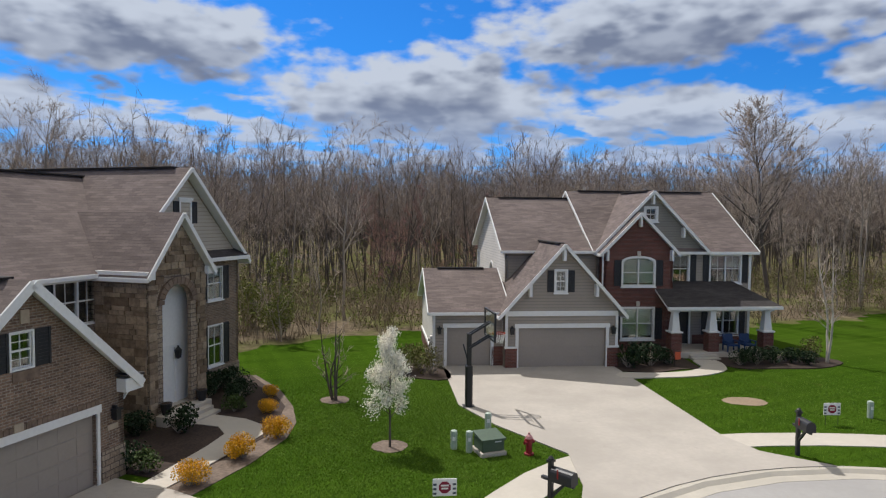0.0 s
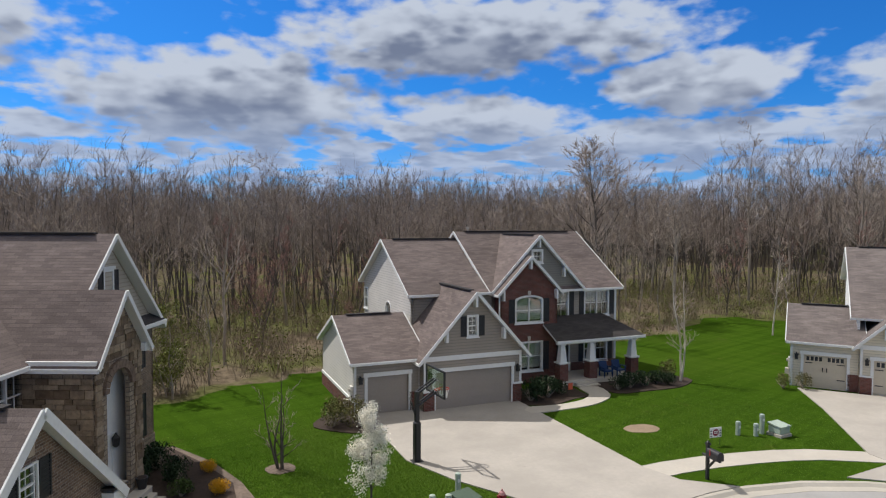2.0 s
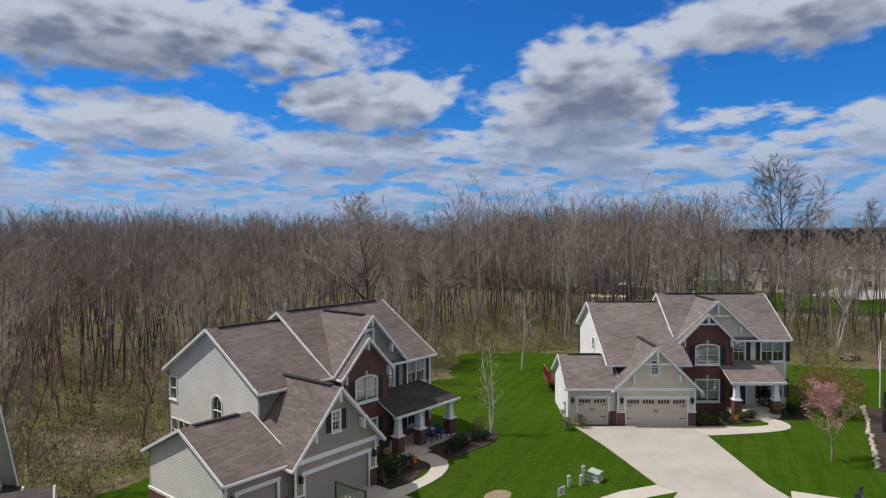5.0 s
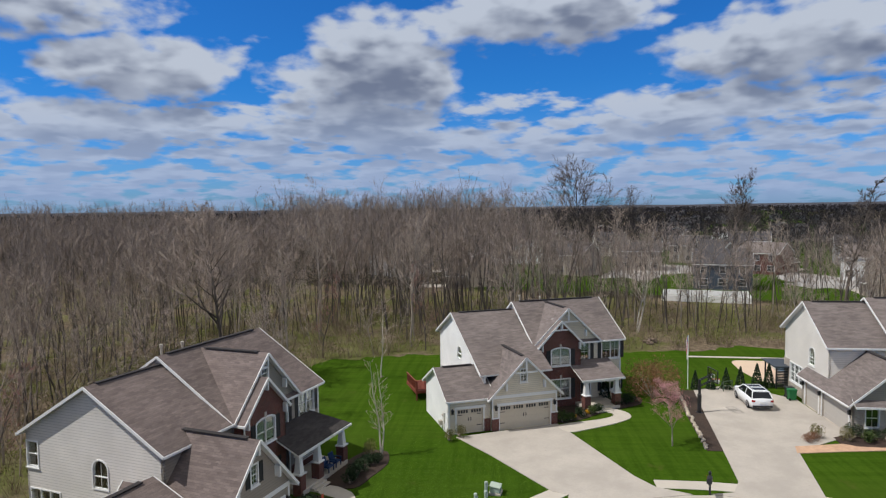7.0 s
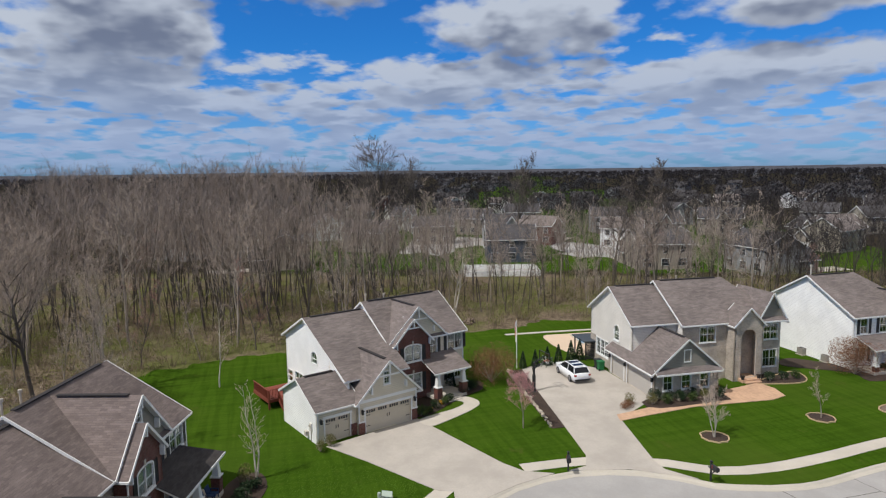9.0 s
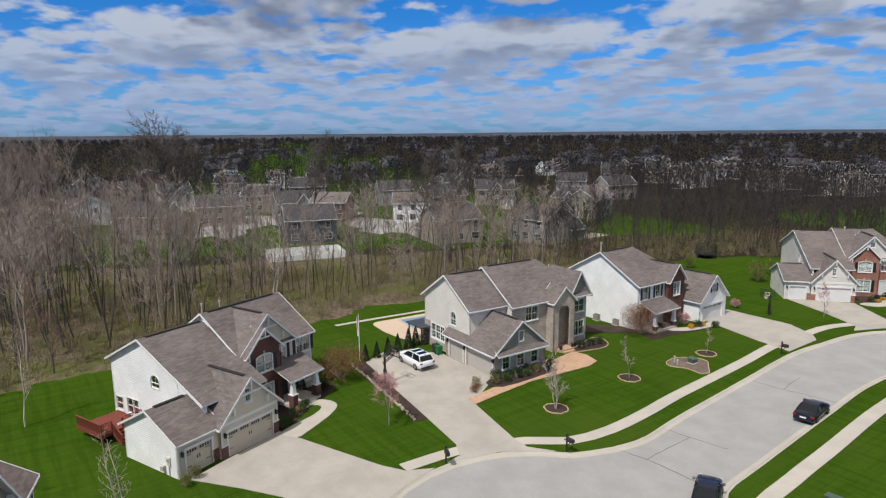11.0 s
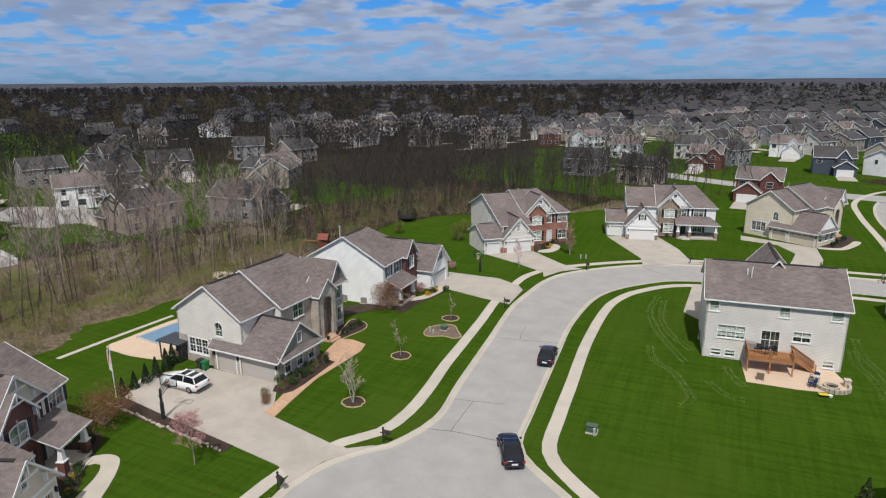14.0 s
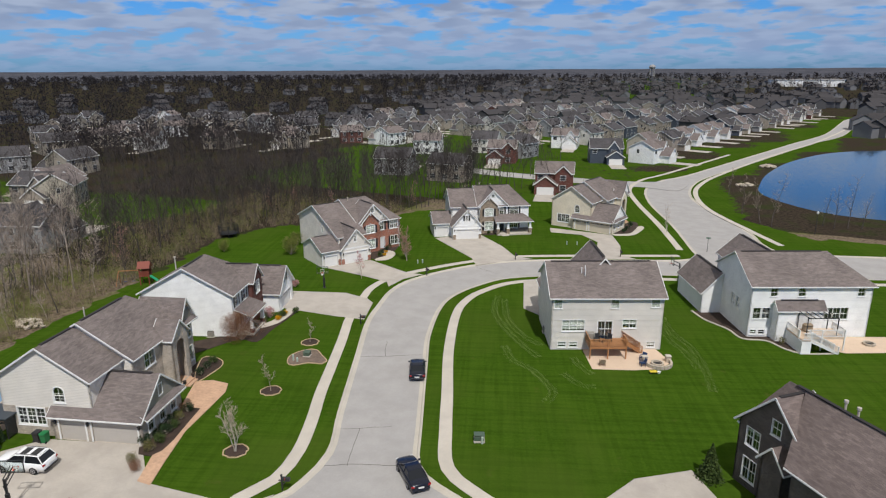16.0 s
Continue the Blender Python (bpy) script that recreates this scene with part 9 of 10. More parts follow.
GO = ((12.2, -35.9), 206)
plate("patio", local(*GO, [(4.1, 0.0), (4.2, -5.6), (9.0, -5.9), (12.2, -5.6), (14.2, -3.8), (13.4, 0.0)]), 0.03, M["pool_deck"], "sandy paved patio below the deck", "patio")
plate("patio", local((-10.0, -51.2), 206, [(9.0, 0.0), (9.0, -4.6), (10.2, -5.2), (19.5, -5.0), (18.5, -0.2)]), 0.03, M["pool_deck"], "sandy patio behind the white house", "patio")

M["block"] = plain("tan_wall_block", (0.44, 0.38, 0.30), 0.9, wear=0.25, grain=5)
root = thing("seat_wall", pose(*local(*GO, [(12.4, -4.2)])[0], 0, 0, 0, 206), "curved tan block seat wall round the fire ring", "seat wall")
for k in range(15):
    a = radians(-200 + k * 16)
    c = Vector((1.55 * math.cos(a), 1.55 * math.sin(a), 0))
    for row in range(3):
        b = box((-0.2, -0.13, row * 0.15), (0.2, 0.13, row * 0.15 + 0.14), 0.01)
        bmesh.ops.rotate(b, cent=(0, 0, 0), matrix=Matrix.Rotation(a + math.pi / 2 + (0.05 if row % 2 else 0), 3, "Z"), verts=b.verts)
        bmesh.ops.translate(b, vec=c, verts=b.verts)
        part("block", b, M["block"], root)
for a in (-200, 24):
    c = (1.55 * math.cos(radians(a)), 1.55 * math.sin(radians(a)))
    part("pillar", box((c[0] - 0.28, c[1] - 0.28, 0), (c[0] + 0.28, c[1] + 0.28, 0.75), 0.02), M["block"], root)
    part("pillar_cap", box((c[0] - 0.34, c[1] - 0.34, 0.75), (c[0] + 0.34, c[1] + 0.34, 0.83), 0.02), M["walk"], root)


def fire_ring(x, y, label):
    root = thing("fire_ring", pose(x, y, 0.03), label, "fire pit")
    for k in range(14):
        a = math.tau * k / 14
        for row in range(2):
            b = box((-0.15, -0.1, row * 0.14), (0.15, 0.1, row * 0.14 + 0.13), 0.01)
            bmesh.ops.rotate(b, cent=(0, 0, 0), matrix=Matrix.Rotation(a + math.pi / 2, 3, "Z"), verts=b.verts)
            bmesh.ops.translate(b, vec=(0.65 * math.cos(a), 0.65 * math.sin(a), 0), verts=b.verts)
            part("block", b, M["block"], root)
    part("ash", slab(disc(0, 0, 0.52, n=12), 0.0, 0.06), M["dark"], root)


fire_ring(*local(*GO, [(12.3, -4.3)])[0], "round block fire ring on the patio")
fire_ring(*local((-10.0, -51.2), 206, [(14.6, -2.6)])[0], "round block fire ring behind the white house")


def garden_chair(x, y, turn, mat, label, z=0.03):
    root = thing("garden_chair", pose(x, y, z, 0, 0, turn), label, "chair", "garden chairs on the patio")
    part("seat", box((-0.3, -0.3, 0.32), (0.3, 0.3, 0.42), 0.02), mat, root)
    b = box((-0.3, -0.04, 0.4), (0.3, 0.04, 0.95), 0.02)
    bmesh.ops.rotate(b, cent=(0, 0, 0.4), matrix=Matrix.Rotation(radians(-15), 3, "X"), verts=b.verts)
    bmesh.ops.translate(b, vec=(0, 0.28, 0), verts=b.verts)
    part("backrest", b, mat, root)
    for s in (-1, 1):
        part("armrest", box((s * 0.34 - 0.05, -0.3, 0.56), (s * 0.34 + 0.05, 0.3, 0.61), 0.01), mat, root)
        for v in (-0.26, 0.26):
            part("leg", box((s * 0.32 - 0.03, v - 0.03, 0), (s * 0.32 + 0.03, v + 0.03, 0.58)), mat, root)


M["plastic_blue"] = plain("blue_plastic", (0.010, 0.036, 0.11), 0.5)
garden_chair(*local(*GO, [(10.4, -4.7)])[0], 120, M["plastic_blue"], "blue plastic garden chair on the patio")
garden_chair(*local(*GO, [(10.9, -3.2)])[0], 160, M["plastic_blue"], "dark blue garden chair on the patio")
garden_chair(*local(*GO, [(5.6, -4.6)])[0], 20, M["brush"], "brown wooden garden chair on the patio")
garden_chair(*local(*GO, [(5.6, -1.1)])[0], 200, M["dark"], "dark chair on the cedar deck", 1.62)
garden_chair(*local(*GO, [(7.0, -1.2)])[0], 160, M["dark"], "dark chair on the cedar deck", 1.62)
garden_chair(17.9, 36.0, 5, M["plastic_blue"], "blue porch chair behind the railing posts", 0.34)
garden_chair(16.9, 35.9, 5, M["plastic_blue"], "blue porch chair behind the railing posts", 0.34)
root = thing("garden_table", pose(*local(*GO, [(6.3, -1.3)])[0], 1.62, 0, 0, 20), "round dark table on the cedar deck", "table")
part("tabletop", tube([((0, 0, 0.70), 0.5), ((0, 0, 0.74), 0.5)], 18), M["car_glass"], root)
part("pedestal", tube([((0, 0, 0), 0.22), ((0, 0, 0.05), 0.05), ((0, 0, 0.7), 0.05)], 8), M["dark"], root)
root = thing("grill", pose(*local(*GO, [(4.9, -0.7)])[0], 1.62, 0, 0, 206), "covered grey grill on the deck", "grill")
part("cover", box((-0.5, -0.3, 0.05), (0.5, 0.3, 1.05), 0.12), M["sid_sage"], root)
root = thing("grill", pose(*local((-10.0, -51.2), 206, [(6.4, -2.6)])[0], 1.85, 0, 0, 206), "brown covered grill on the white deck", "grill")
part("cover", box((-0.6, -0.35, 0.05), (0.6, 0.35, 1.1), 0.15), M["brush"], root)
root = thing("toy_table", pose(*local(*GO, [(11.0, -6.7)])[0], 0, 0, 0, 30), "yellow and white plastic toy on the lawn", "toy")
part("top", box((-0.55, -0.25, 0.22), (0.35, 0.25, 0.3), 0.03), plain("yellow_plastic", (0.6, 0.45, 0.03), 0.5), root)
part("bucket", tube([((-0.75, 0, 0), 0.16), ((-0.75, 0, 0.22), 0.22)], 10), M["trim"], root)
for u in (-0.45, 0.25):
    part("leg", box((u - 0.04, -0.22, 0), (u + 0.04, 0.22, 0.22)), M["dark"], root)

# pergola on the white deck, and its skirt
root = thing("pergola", pose(-10.0, -51.2, 0, 0, 0, 206), "dark metal pergola frame over the white deck", "pergola")
for u in (5.6, 9.4):
    for v in (-3.9, -1.7):
        part("post", box((u - 0.05, v - 0.05, 1.85), (u + 0.05, v + 0.05, 4.1)), M["dark"], root)
for v in (-3.9, -1.7):
    part("beam", box((5.5, v - 0.04, 4.1), (9.5, v + 0.04, 4.2)), M["dark"], root)
for k in range(6):
    part("rafter", box((5.6 + k * 0.75, -4.0, 4.2), (5.66 + k * 0.75, -1.6, 4.28)), M["dark"], root)
root = thing("deck_skirt", pose(-10.0, -51.2, 0, 0, 0, 206), "white boarded skirt below the railed deck", "skirting")
part("panel", box((4.3, -5.5, 0.0), (5.5, -5.42, 1.7)), M["sid_white"], root)
part("panel", box((4.3, -5.42, 0.0), (4.38, -1.5, 1.7)), M["sid_white"], root)
edging_line = smooth_line(local((-10.0, -51.2), 206, [(-3.8, 9.5), (-3.2, 6.0), (-1.4, 2.5), (-0.8, -0.6), (2.0, -1.4), (3.2, -4.0), (5.0, -5.4), (9.0, -5.3)]), 0.5)
tagged(part("bed_edging", ribbon(edging_line, 0.3, -0.03, 0.09), M["kerb"]), "pale kerbing round the white house", "edging", kind="structure")
plate("flower_bed", local((-10.0, -51.2), 206, [(-3.7, 9.4), (-3.1, 6.0), (-1.3, 2.5), (-0.7, -0.5), (2.0, -1.3), (3.2, -3.9), (4.4, -4.6), (4.4, 0.0), (0.0, 0.0), (0.0, 9.0)]), 0.04, M["mulch"], "dark bed along the white house", "bed")
for u, v in ((3.6, -2.4), (3.5, -1.2)):
    olive.put(*local((-10.0, -51.2), 206, [(u, v)])[0], 0.7)

# swing set and climbing tower on the far lawn
root = thing("playset", pose(81.2, -31.6, 0, 0, 0, 35), "wooden climbing tower with green slide and swing beam", "playset")
for u in (-0.7, 0.7):
    for v in (-0.7, 0.7):
        part("post", box((u - 0.07, v - 0.07, 0), (u + 0.07, v + 0.07, 3.0)), M["wood_red"], root)
part("platform", box((-0.8, -0.8, 1.45), (0.8, 0.8, 1.55)), M["wood_red"], root)
for k in range(4):
    part("wall_board", box((-0.8, -0.78, 1.6 + k * 0.2), (0.8, -0.72, 1.77 + k * 0.2)), M["wood_red"], root)
    part("wall_board", box((-0.8, 0.72, 1.6 + k * 0.2), (0.8, 0.78, 1.77 + k * 0.2)), M["wood_red"], root)
bm = bmesh.new()
v = [bm.verts.new(c) for c in ((-1, -1, 2.9), (1, -1, 2.9), (1, 1, 2.9), (-1, 1, 2.9), (-1, 0, 3.9), (1, 0, 3.9))]
for f in ((0, 1, 5, 4), (2, 3, 4, 5), (0, 4, 3), (1, 2, 5), (3, 2, 1, 0)):
    bm.faces.new([v[i] for i in f])
part("roof", bm, M["wood_red"], root)
part("slide", beam((-0.8, 0.3, 1.5), (-3.0, 1.2, 0.15), 0.55, 0.08), plain("green_plastic", (0.01, 0.26, 0.12), 0.4), root, "bright green slide")
part("swing_beam", beam((0.8, 0, 2.4), (4.2, 0, 2.4), 0.12, 0.14), M["wood_tan"], root)
for s in (-1, 1):
    part("swing_leg", beam((4.2, 0, 2.4), (4.5, s * 1.1, 0), 0.1, 0.1), M["wood_tan"], root)
for u in (2.0, 3.3):
    bm = bmesh.new()
    for d in (-0.22, 0.22):
        add_beam(bm, (u + d, 0, 2.35), (u + d, 0, 0.55), 0.015, 0.015, (0, 1, 0))
    add_box(bm, (u - 0.25, -0.1, 0.5), (u + 0.25, 0.1, 0.55))
    part("swing", bm, M["plastic_blue"], root)

root = thing("trampoline", pose(92.0, -61.5, 0), "round black trampoline with net enclosure", "trampoline")
part("mat", tube([((0, 0, 0.8), 2.0), ((0, 0, 0.86), 2.0)], 24), M["dark"], root)
for k in range(8):
    a = math.tau * k / 8
    part("pole", tube([((2.05 * math.cos(a), 2.05 * math.sin(a), 0), 0.04), ((2.05 * math.cos(a), 2.05 * math.sin(a), 2.6), 0.03)], 6), M["dark"], root)
bm = bmesh.new()
for k in range(60):
    a = math.tau * k / 60
    add_beam(bm, (2.0 * math.cos(a), 2.0 * math.sin(a), 0.85), (2.0 * math.cos(a), 2.0 * math.sin(a), 2.55), 0.03, 0.03)
for z in (1.2, 1.6, 2.0, 2.4, 2.55):
    for k in range(24):
        a, b = math.tau * k / 24, math.tau * (k + 1) / 24
        add_beam(bm, (2 * math.cos(a), 2 * math.sin(a), z), (2 * math.cos(b), 2 * math.sin(b), z), 0.03, 0.03)
part("net", bm, M["dark"], root)


def stone_heap(x, y, label, rad, count, size, mat):
    rnd = random.Random(int(x * 7 + y))
    root = thing("stone_heap", pose(x, y, 0), label, "stones")
    for k in range(count):
        a, r = rnd.uniform(0, math.tau), rad * rnd.random() ** 0.6
        s = size * rnd.uniform(0.6, 1.3)
        bm = bmesh.new()
        bmesh.ops.create_icosphere(bm, subdivisions=1, radius=s)
        for v in bm.verts:
            v.co *= rnd.uniform(0.75, 1.15)
            v.co.z *= 0.7
        bmesh.ops.translate(bm, vec=(r * math.cos(a), r * math.sin(a) * 0.6, s * 0.45 + max(0, 1 - r / rad) * size * 1.6), verts=bm.verts)
        part("stone", bm, mat, root)


stone_heap(80.6, -11.6, "heap of tan field stones at the wood's edge", 2.6, 60, 0.36, M["block"])
stone_heap(71.5, 22.0, "heap of cut logs and stones by the wood", 1.6, 34, 0.28, M["gravel"])
stone_heap(-5.2, -175.0, "pale boulders on the pond's bank", 2.6, 60, 0.45, M["block"])
stone_heap(-10.8, -220.0, "pale boulders on the pond's bank", 2.6, 60, 0.5, M["block"])
rnd = random.Random(12)
root = thing("bed_stones", pose(0, 0, 0), "row of rough stones edging the driveway border", "stones")
for k in range(46):
    f = k / 45
    x, y = 33.0 + 15.8 * f, 12.4 + 3.9 * f
    s = rnd.uniform(0.12, 0.22)
    bm = bmesh.new()
    bmesh.ops.create_icosphere(bm, subdivisions=1, radius=s)
    for v in bm.verts:
        v.co *= rnd.uniform(0.8, 1.15)
    bmesh.ops.translate(bm, vec=(x + rnd.gauss(0, 0.06), y + rnd.gauss(0, 0.06), s * 0.4), verts=bm.verts)
    part("stone", bm, M["block"], root)


def wheelie_bin(x, y, turn, mat, label, z=0.045):
    root = thing("wheelie_bin", pose(x, y, z, 0, 0, turn), label, "bin", "bins by the garage")
    part("body", loft([[(-0.24, -0.28, 0.05), (0.24, -0.28, 0.05), (0.24, 0.28, 0.05), (-0.24, 0.28, 0.05)], [(-0.3, -0.34, 1.0), (0.3, -0.34, 1.0), (0.3, 0.36, 1.0), (-0.3, 0.36, 1.0)]]), mat, root)
    part("lid", box((-0.33, -0.38, 1.0), (0.33, 0.4, 1.07), 0.02), mat, root)
    for s in (-1, 1):
        part("wheel", tube([((s * 0.26 - 0.03, 0.28, 0.12), 0.12), ((s * 0.26 + 0.03, 0.28, 0.12), 0.12)], 10), M["tyre"], root)
    part("handle", box((-0.25, 0.4, 0.96), (0.25, 0.46, 1.0)), mat, root)


wheelie_bin(49.4, 6.0, 20, plain("bin_green", (0.012, 0.16, 0.05), 0.5), "green wheeled bin by the garage")
wheelie_bin(50.2, 6.2, 20, M["dark"], "black wheeled bin by the garage")

root = thing("garden_shed", pose(54.9, 6.7, 0.04, 0, 0, 19), "black slatted shelter with a flat roof beside the pool", "shed")
for u in (-1.5, 1.5):
    for v in (-1.1, 1.1):
        part("post", box((u - 0.06, v - 0.06, 0), (u + 0.06, v + 0.06, 2.2)), M["dark"], root)
part("roof", box((-1.8, -1.4, 2.2), (1.8, 1.4, 2.34), 0.02), plain("slate_sheet", (0.05, 0.06, 0.07), 0.5), root)
for k in range(13):
    part("slat", box((-1.5, -1.14, 0.12 + k * 0.16), (1.5, -1.11, 0.24 + k * 0.16)), M["dark"], root)
    part("slat", box((-1.54, -1.1, 0.12 + k * 0.16), (-1.51, 1.1, 0.24 + k * 0.16)), M["dark"], root)

root = thing("cornhole_board", pose(50.3, 11.6, 0.045, 0, 0, -40), "grey folding goal frame beside the evergreens", "frame")
for a, b in (((-0.6, 0, 0), (-0.6, 0, 1.0)), ((0.6, 0, 0), (0.6, 0, 1.0)), ((-0.6, 0, 1.0), (0.6, 0, 1.0)), ((-0.6, 0.7, 0), (-0.6, 0, 1.0)), ((0.6, 0.7, 0), (0.6, 0, 1.0)), ((-0.6, 0, 0.5), (0.6, 0, 0.5))):
    part("bar", beam(a, b, 0.05, 0.05), M["box_green"], root)


def air_unit(x, y, turn, z=0.0):
    root = thing("air_conditioner", pose(x, y, z, 0, 0, turn), "grey outdoor air-conditioning unit by the wall", "air conditioner", "air conditioners")
    part("casing", box((-0.42, -0.42, 0.08), (0.42, 0.42, 0.82), 0.03), M["sid_sage"], root)
    part("pad", box((-0.5, -0.5, 0), (0.5, 0.5, 0.08)), M["kerb"], root)
    bm = bmesh.new()
    for k in range(7):
        add_box(bm, (-0.36, -0.36 + k * 0.11, 0.82), (0.36, -0.33 + k * 0.11, 0.84))
    part("grille", bm, M["dark"], root)


air_unit(57.3, -18.6, 22)
air_unit(14.4, -41.0, 26)
air_unit(54.4, -20.0, 22)


def meters(origin, angle, u, v, label):
    """Meter boxes on a garage's side wall."""
    root = thing("meter_box", pose(*local(origin, angle, [(u, v)])[0], 0, 0, 0, angle), label, "meter")
    part("panel", box((-0.12, -0.2, 0.9), (0.0, 0.2, 1.6), 0.01), M["sid_grey"], root)
    part("meter", tube([((-0.12, 0, 1.4), 0.1), ((-0.22, 0, 1.4), 0.1)], 10), M["kerb"], root)
    part("conduit", box((-0.08, -0.03, 0.0), (-0.02, 0.03, 0.9)), M["kerb"], root)
    part("gas_meter", box((-0.3, 0.5, 0.35), (-0.02, 0.85, 0.75), 0.02), M["kerb"], root)


meters((0.6, 31.75), 5, -0.5, 1.6, "grey electricity meter and conduit on the garage wall")
meters((27.7, 31.1), -47, -0.5, 1.4, "grey electricity meter and conduit on the garage wall")

root = thing("porch_sign", pose(12.9, 33.4, 0.04, 0, 0, 10), "small orange garden flag in the bed", "flag")
part("stake", box((-0.15, -0.01, 0), (-0.13, 0.01, 0.75)), M["dark"], root)
part("cloth", box((-0.13, -0.008, 0.35), (0.2, 0.008, 0.75)), plain("orange_cloth", (0.55, 0.11, 0.05), 0.8), root)


def pot(x, y, z, label):
    root = thing("flower_pot", pose(x, y, z), label, "pot", "pots at the entry")
    part("pot", tube([((0, 0, 0), 0.14), ((0, 0, 0.4), 0.22), ((0, 0, 0.42), 0.22)], 12), M["dark"], root)
    part("soil", tube([((0, 0, 0.38), 0.18), ((0, 0, 0.43), 0.17)], 10), M["mulch"], root)


for u in (4.8, 6.8):
    pot(*local(A0, AN, [(u, 1.95)])[0], 0.42, "tall black planter beside the steps")
for u in (11.55, 13.45):
    pot(*local((40.35, 2.15), -71, [(u, 2.2)])[0], 0.33, "black planter beside the entry steps")

# white pool fence and pool of the slate blue house beyond the wood
root = thing("pool_fence", pose(118.5, 18.5, 0, 0, 0, 95), "white vinyl fence round a distant pool", "fence")
for s, (a, b) in enumerate((((-8, -5), (8, -5)), ((-8, 5), (8, 5)), ((-8, -5), (-8, 5)), ((8, -5), (8, 5)))):
    part("fence_panel", beam((*a, 0.55), (*b, 0.55), 0.08, 1.1), M["trim"], root)
    for k in range(5):
        p = Vector(a).lerp(Vector(b), k / 4)
        part("post", box((p.x - 0.1, p.y - 0.1, 0), (p.x + 0.1, p.y + 0.1, 1.25)), M["trim"], root)
plate("pool_deck", local((118.5, 18.5), 95, [(-7.8, -4.8), (7.8, -4.8), (7.8, 4.8), (-7.8, 4.8)]), 0.03, M["street"], "pale deck round a distant pool", "patio")
for poly in ([(146, 36), (156, 32), (172, 34), (172, 40), (154, 41)], [(143, -2), (152, -12), (160, -8), (152, 4)], [(168, 24), (180, 10), (186, 14), (176, 30)]):
    plate("driveway", poly, 0.04, M["street"], "pale concrete drive in the town beyond", "driveway")


plate("side_street", [(12.0, -158.5), (22.0, -160.0), (35.0, -158.8), (70.0, -161.5), (96.0, -168.0), (94.0, -176.0), (68.0, -170.0), (36.0, -168.2), (22.0, -170.5), (12.0, -176.0)], 0.02, M["street"], "pale side street between the town houses", "road", 3.0)
plate("side_street", [(150, 46.5), (170, 47.5), (190, 48.5), (195, 41), (192, 26), (182, 20), (170, 27), (160, 36)], 0.035, M["street"], "pale turning head beyond the wood", "road", 3.0)
plate("side_street", [(144, -8), (154, 1), (166, 5), (180, 1), (166, -13), (152, -16)], 0.035, M["street"], "pale street beyond the wood", "road", 3.0)

# ---- traces in the street and the lawns ----
def crack(line, wide, seed):
    rnd = random.Random(seed)
    pts = smooth_line(line, 0.5)
    pts = [(x + rnd.gauss(0, 0.035), y + rnd.gauss(0, 0.035)) for x, y in pts]
    tagged(part("road_crack", ribbon(pts, wide, -0.112, -0.1065), M["tar"]), "dark sealed crack across the street", "crack", kind="structure")


M["tar"] = plain("crack_tar", (0.10, 0.09, 0.08), 0.7, wear=0.2)
crack([(25.6, -8.6), (23.7, -9.6), (22.6, -10.4), (21.0, -11.4)], 0.05, 1)
crack([(23.6, -9.7), (22.6, -7.0), (21.2, -3.9)], 0.05, 2)
crack([(24.0, -2.3), (22.6, -3.2), (20.6, -4.4), (17.2, -5.8), (14.8, -7.0)], 0.07, 3)
crack([(32.9, -23.7), (30.2, -25.1), (28.2, -26.4), (26.2, -27.5)], 0.06, 4)
crack([(30.2, -25.1), (31.3, -27.0), (32.4, -29.2)], 0.05, 5)
crack([(36.8, -66.2), (34.0, -64.0), (31.0, -63.0)], 0.06, 6)
bm = box((24.2, 12.6, -0.10), (25.0, 13.1, -0.03), 0.02)
part_ob = part("drain", bm, plain("rusty_iron", (0.13, 0.06, 0.035), 0.7))
tagged(part_ob, "rusty iron storm drain in the kerb", "drain")


def strew_tracks():
    """Pale clippings that a mower left in curved double lines on the corner lawn."""
    rnd = random.Random(14)
    lines = [[(25.7, -51.8), (23.7, -45.5), (20.1, -40.2), (16.1, -36.0), (12.8, -33.0)],
             [(24.3, -50.8), (21.0, -43.6), (17.3, -39.1), (13.6, -36.6)],
             [(17.8, -34.4), (15.4, -30.9), (12.6, -29.6), (10.0, -27.1), (8.5, -25.2), (8.4, -23.2), (9.0, -23.0)],
             [(8.8, -30.1), (6.2, -28.2), (4.5, -28.6)],
             [(8.9, -34.8), (7.2, -32.6), (5.6, -31.4)],
             [(1.1, -53.6), (-1.3, -47.9), (-4.0, -44.0), (-6.2, -38.0), (-7.4, -33.0)],
             [(0.5, -49.5), (-1.4, -45.0), (-3.3, -42.5), (-5.4, -38.2)]]
    pts = []
    for line in lines:
        for d in (-0.3, -0.3, -0.3, 0.3, 0.3, 0.3):
            curve = smooth_line(line, 0.035)
            for i in range(len(curve) - 1):
                a, b = Vector(curve[i]), Vector(curve[i + 1])
                if rnd.random() < 0.55 * (0.5 + noise.noise(Vector((a.x * 0.4, a.y * 0.4, d)))):
                    continue
                w = (b - a).normalized()
                c = a + Vector((-w.y, w.x)) * (d + rnd.gauss(0, 0.14))
                pts.append((c.x, c.y, rnd.uniform(0.005, 0.03)))
    it = iter(pts)
    verts, faces = leaf_cloud(rnd, len(pts), lambda r: next(it), 0.075)
    stuff("clippings", flat_mesh("clippings", verts, faces, leafy("dry_clippings", (0.17, 0.225, 0.06), 0.35)), "pale mower clippings in curved lines on the lawn", "clippings")


strew_tracks()


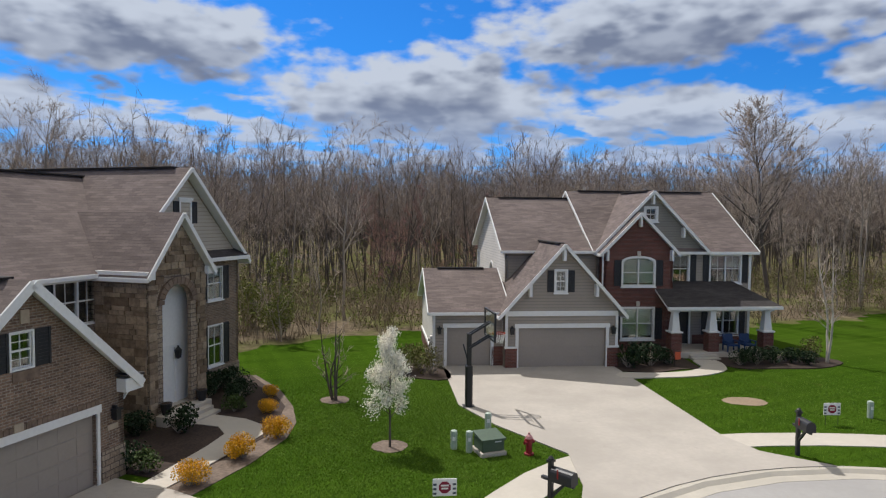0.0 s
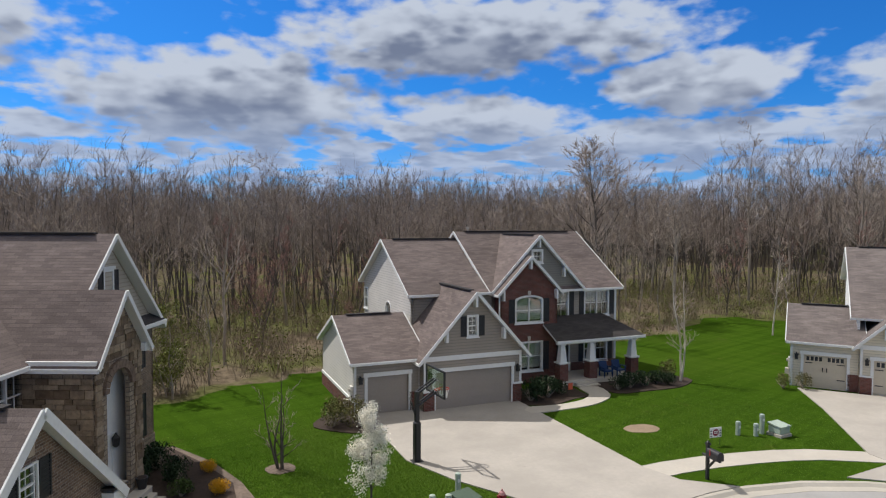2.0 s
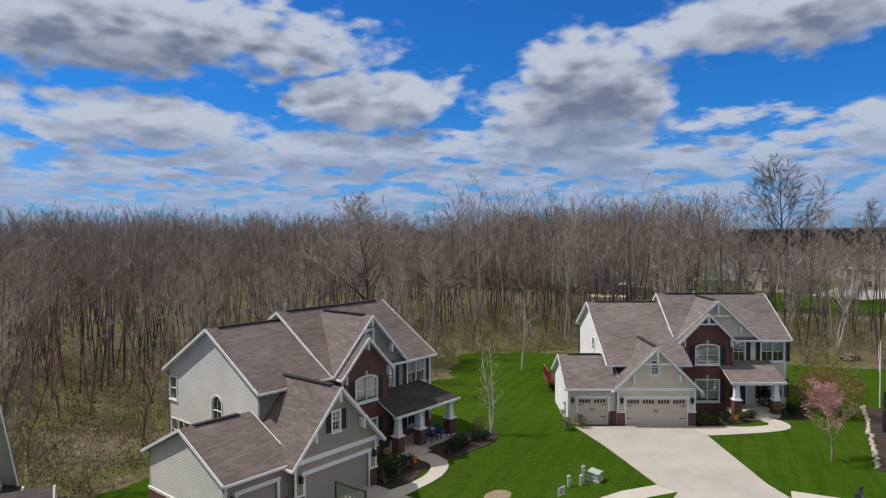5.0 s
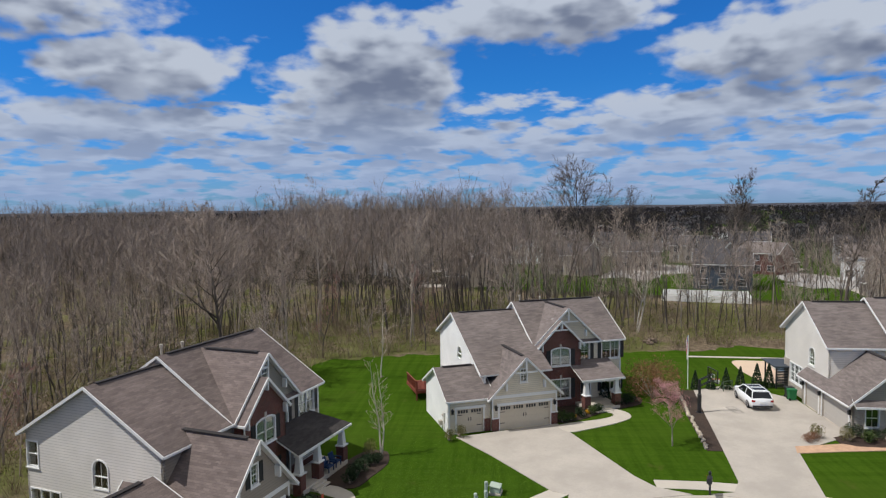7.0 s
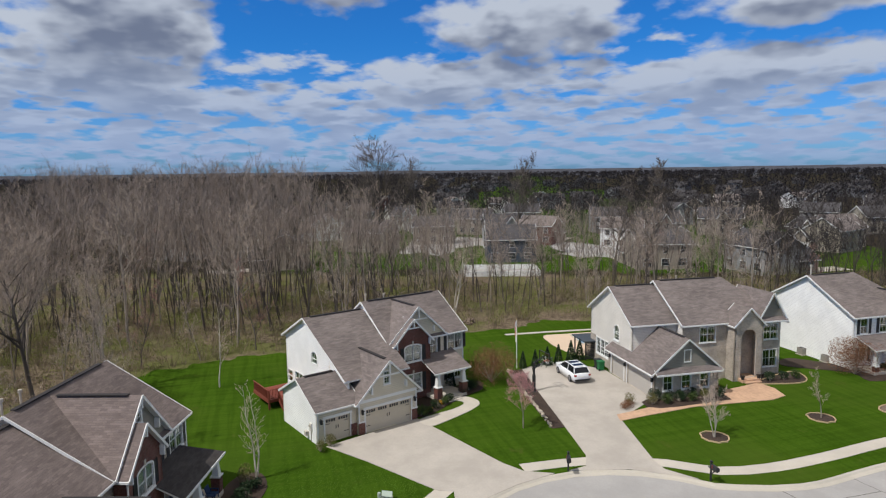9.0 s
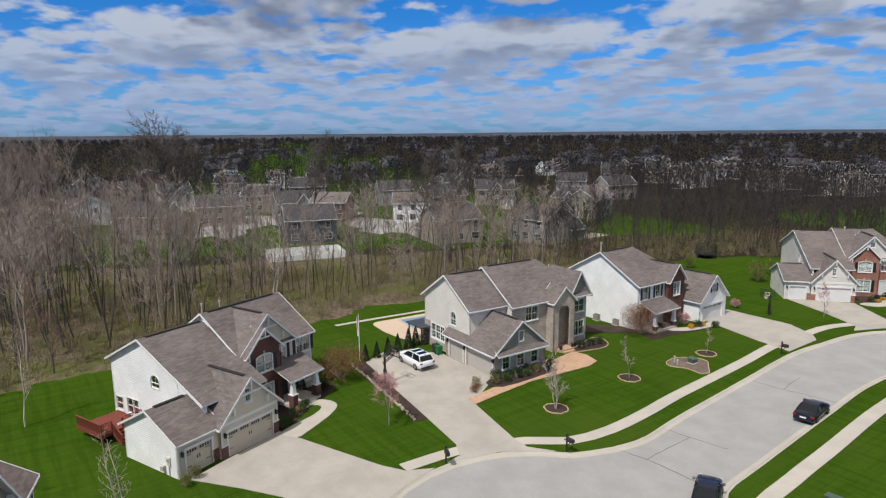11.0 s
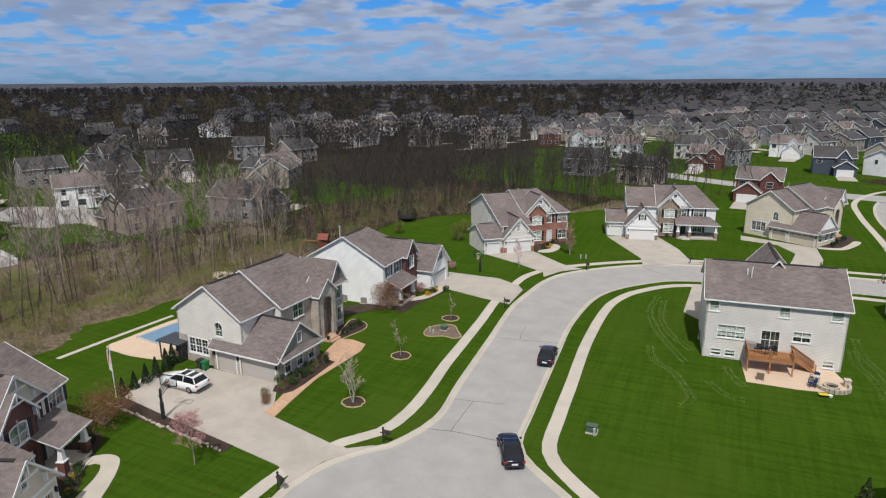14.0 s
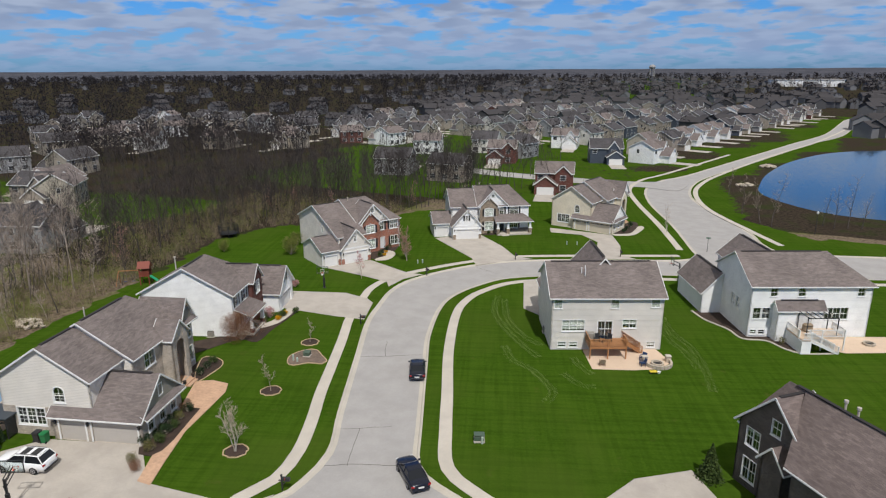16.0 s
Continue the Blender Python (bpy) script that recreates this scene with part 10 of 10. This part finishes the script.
GRASS_FREE = [disc(-1.4, 21.4, 0.6), disc(-4.1, 26.9, 0.6), disc(13.4, 27.0, 1.1, 0.7), local(A0, AN, [(0.0, 0.0), (0.0, -3.1), (2.6, -3.1), (5.0, -2.95), (6.6, -2.4), (8.4, -1.2), (10.5, 0.7), (12.4, 3.2), (12.0, 4.2)])]


def sow_grass():
    """Blades over the lawns that the camera passes nearest."""
    rng = np.random.default_rng(3)

    def within(p, poly):
        hit = np.zeros(len(p), bool)
        for (x0, y0), (x1, y1) in zip(poly, poly[1:] + poly[:1]):
            if y0 != y1:
                hit ^= ((y0 > p[:, 1]) != (y1 > p[:, 1])) & (p[:, 0] < (x1 - x0) * (p[:, 1] - y0) / (y1 - y0) + x0)
        return hit

    out = []
    for cx, cy, sx, sy, n in ((-1.5, 22.5, 4.2, 5.0, 150000), (15.5, 26.5, 4.5, 4.5, 45000)):
        p = rng.normal((cx, cy), (sx, sy), (n, 2))
        keep = within(p, LAWN) & ~within(p, ROAD)
        for poly in (*DRIVES, *GRASS_FREE):
            keep &= ~within(p, poly)
        for line in (*(smooth_line(w, 0.4) for w in WALKS[:1]), smooth_line([(9.3, 31.4), (11.0, 31.4), (13.2, 31.9), (14.8, 33.2), (15.0, 34.8)], 0.4)):
            for q in line:
                if abs(q[0]) < 32 and q[1] > 8:
                    keep &= ((p - np.array((q[0], q[1]))) ** 2).sum(1) > 0.72 ** 2
        out.append(p[keep])
    base = np.concatenate(out)
    n = len(base)
    ang, high = rng.uniform(0, math.tau, n), rng.uniform(0.03, 0.06, n)
    lean = rng.normal(0, 0.03, (n, 2))
    d = np.stack([np.cos(ang), np.sin(ang)], 1) * 0.009
    z = np.zeros(n)
    a = np.column_stack([base - d, z])
    b = np.column_stack([base + d, z])
    c = np.column_stack([base + lean, high])
    verts = np.stack([a, b, c], 1).reshape(-1, 3)
    # blade colour is raised above the ground's to mimic sun shining through
    stuff("grass", flat_mesh("grass", verts, np.arange(len(verts)).reshape(-1, 3), leafy("grass_blades", (0.115, 0.200, 0.016), 0.35)), "short green grass blades of the mown lawns", "grass")


sow_grass()
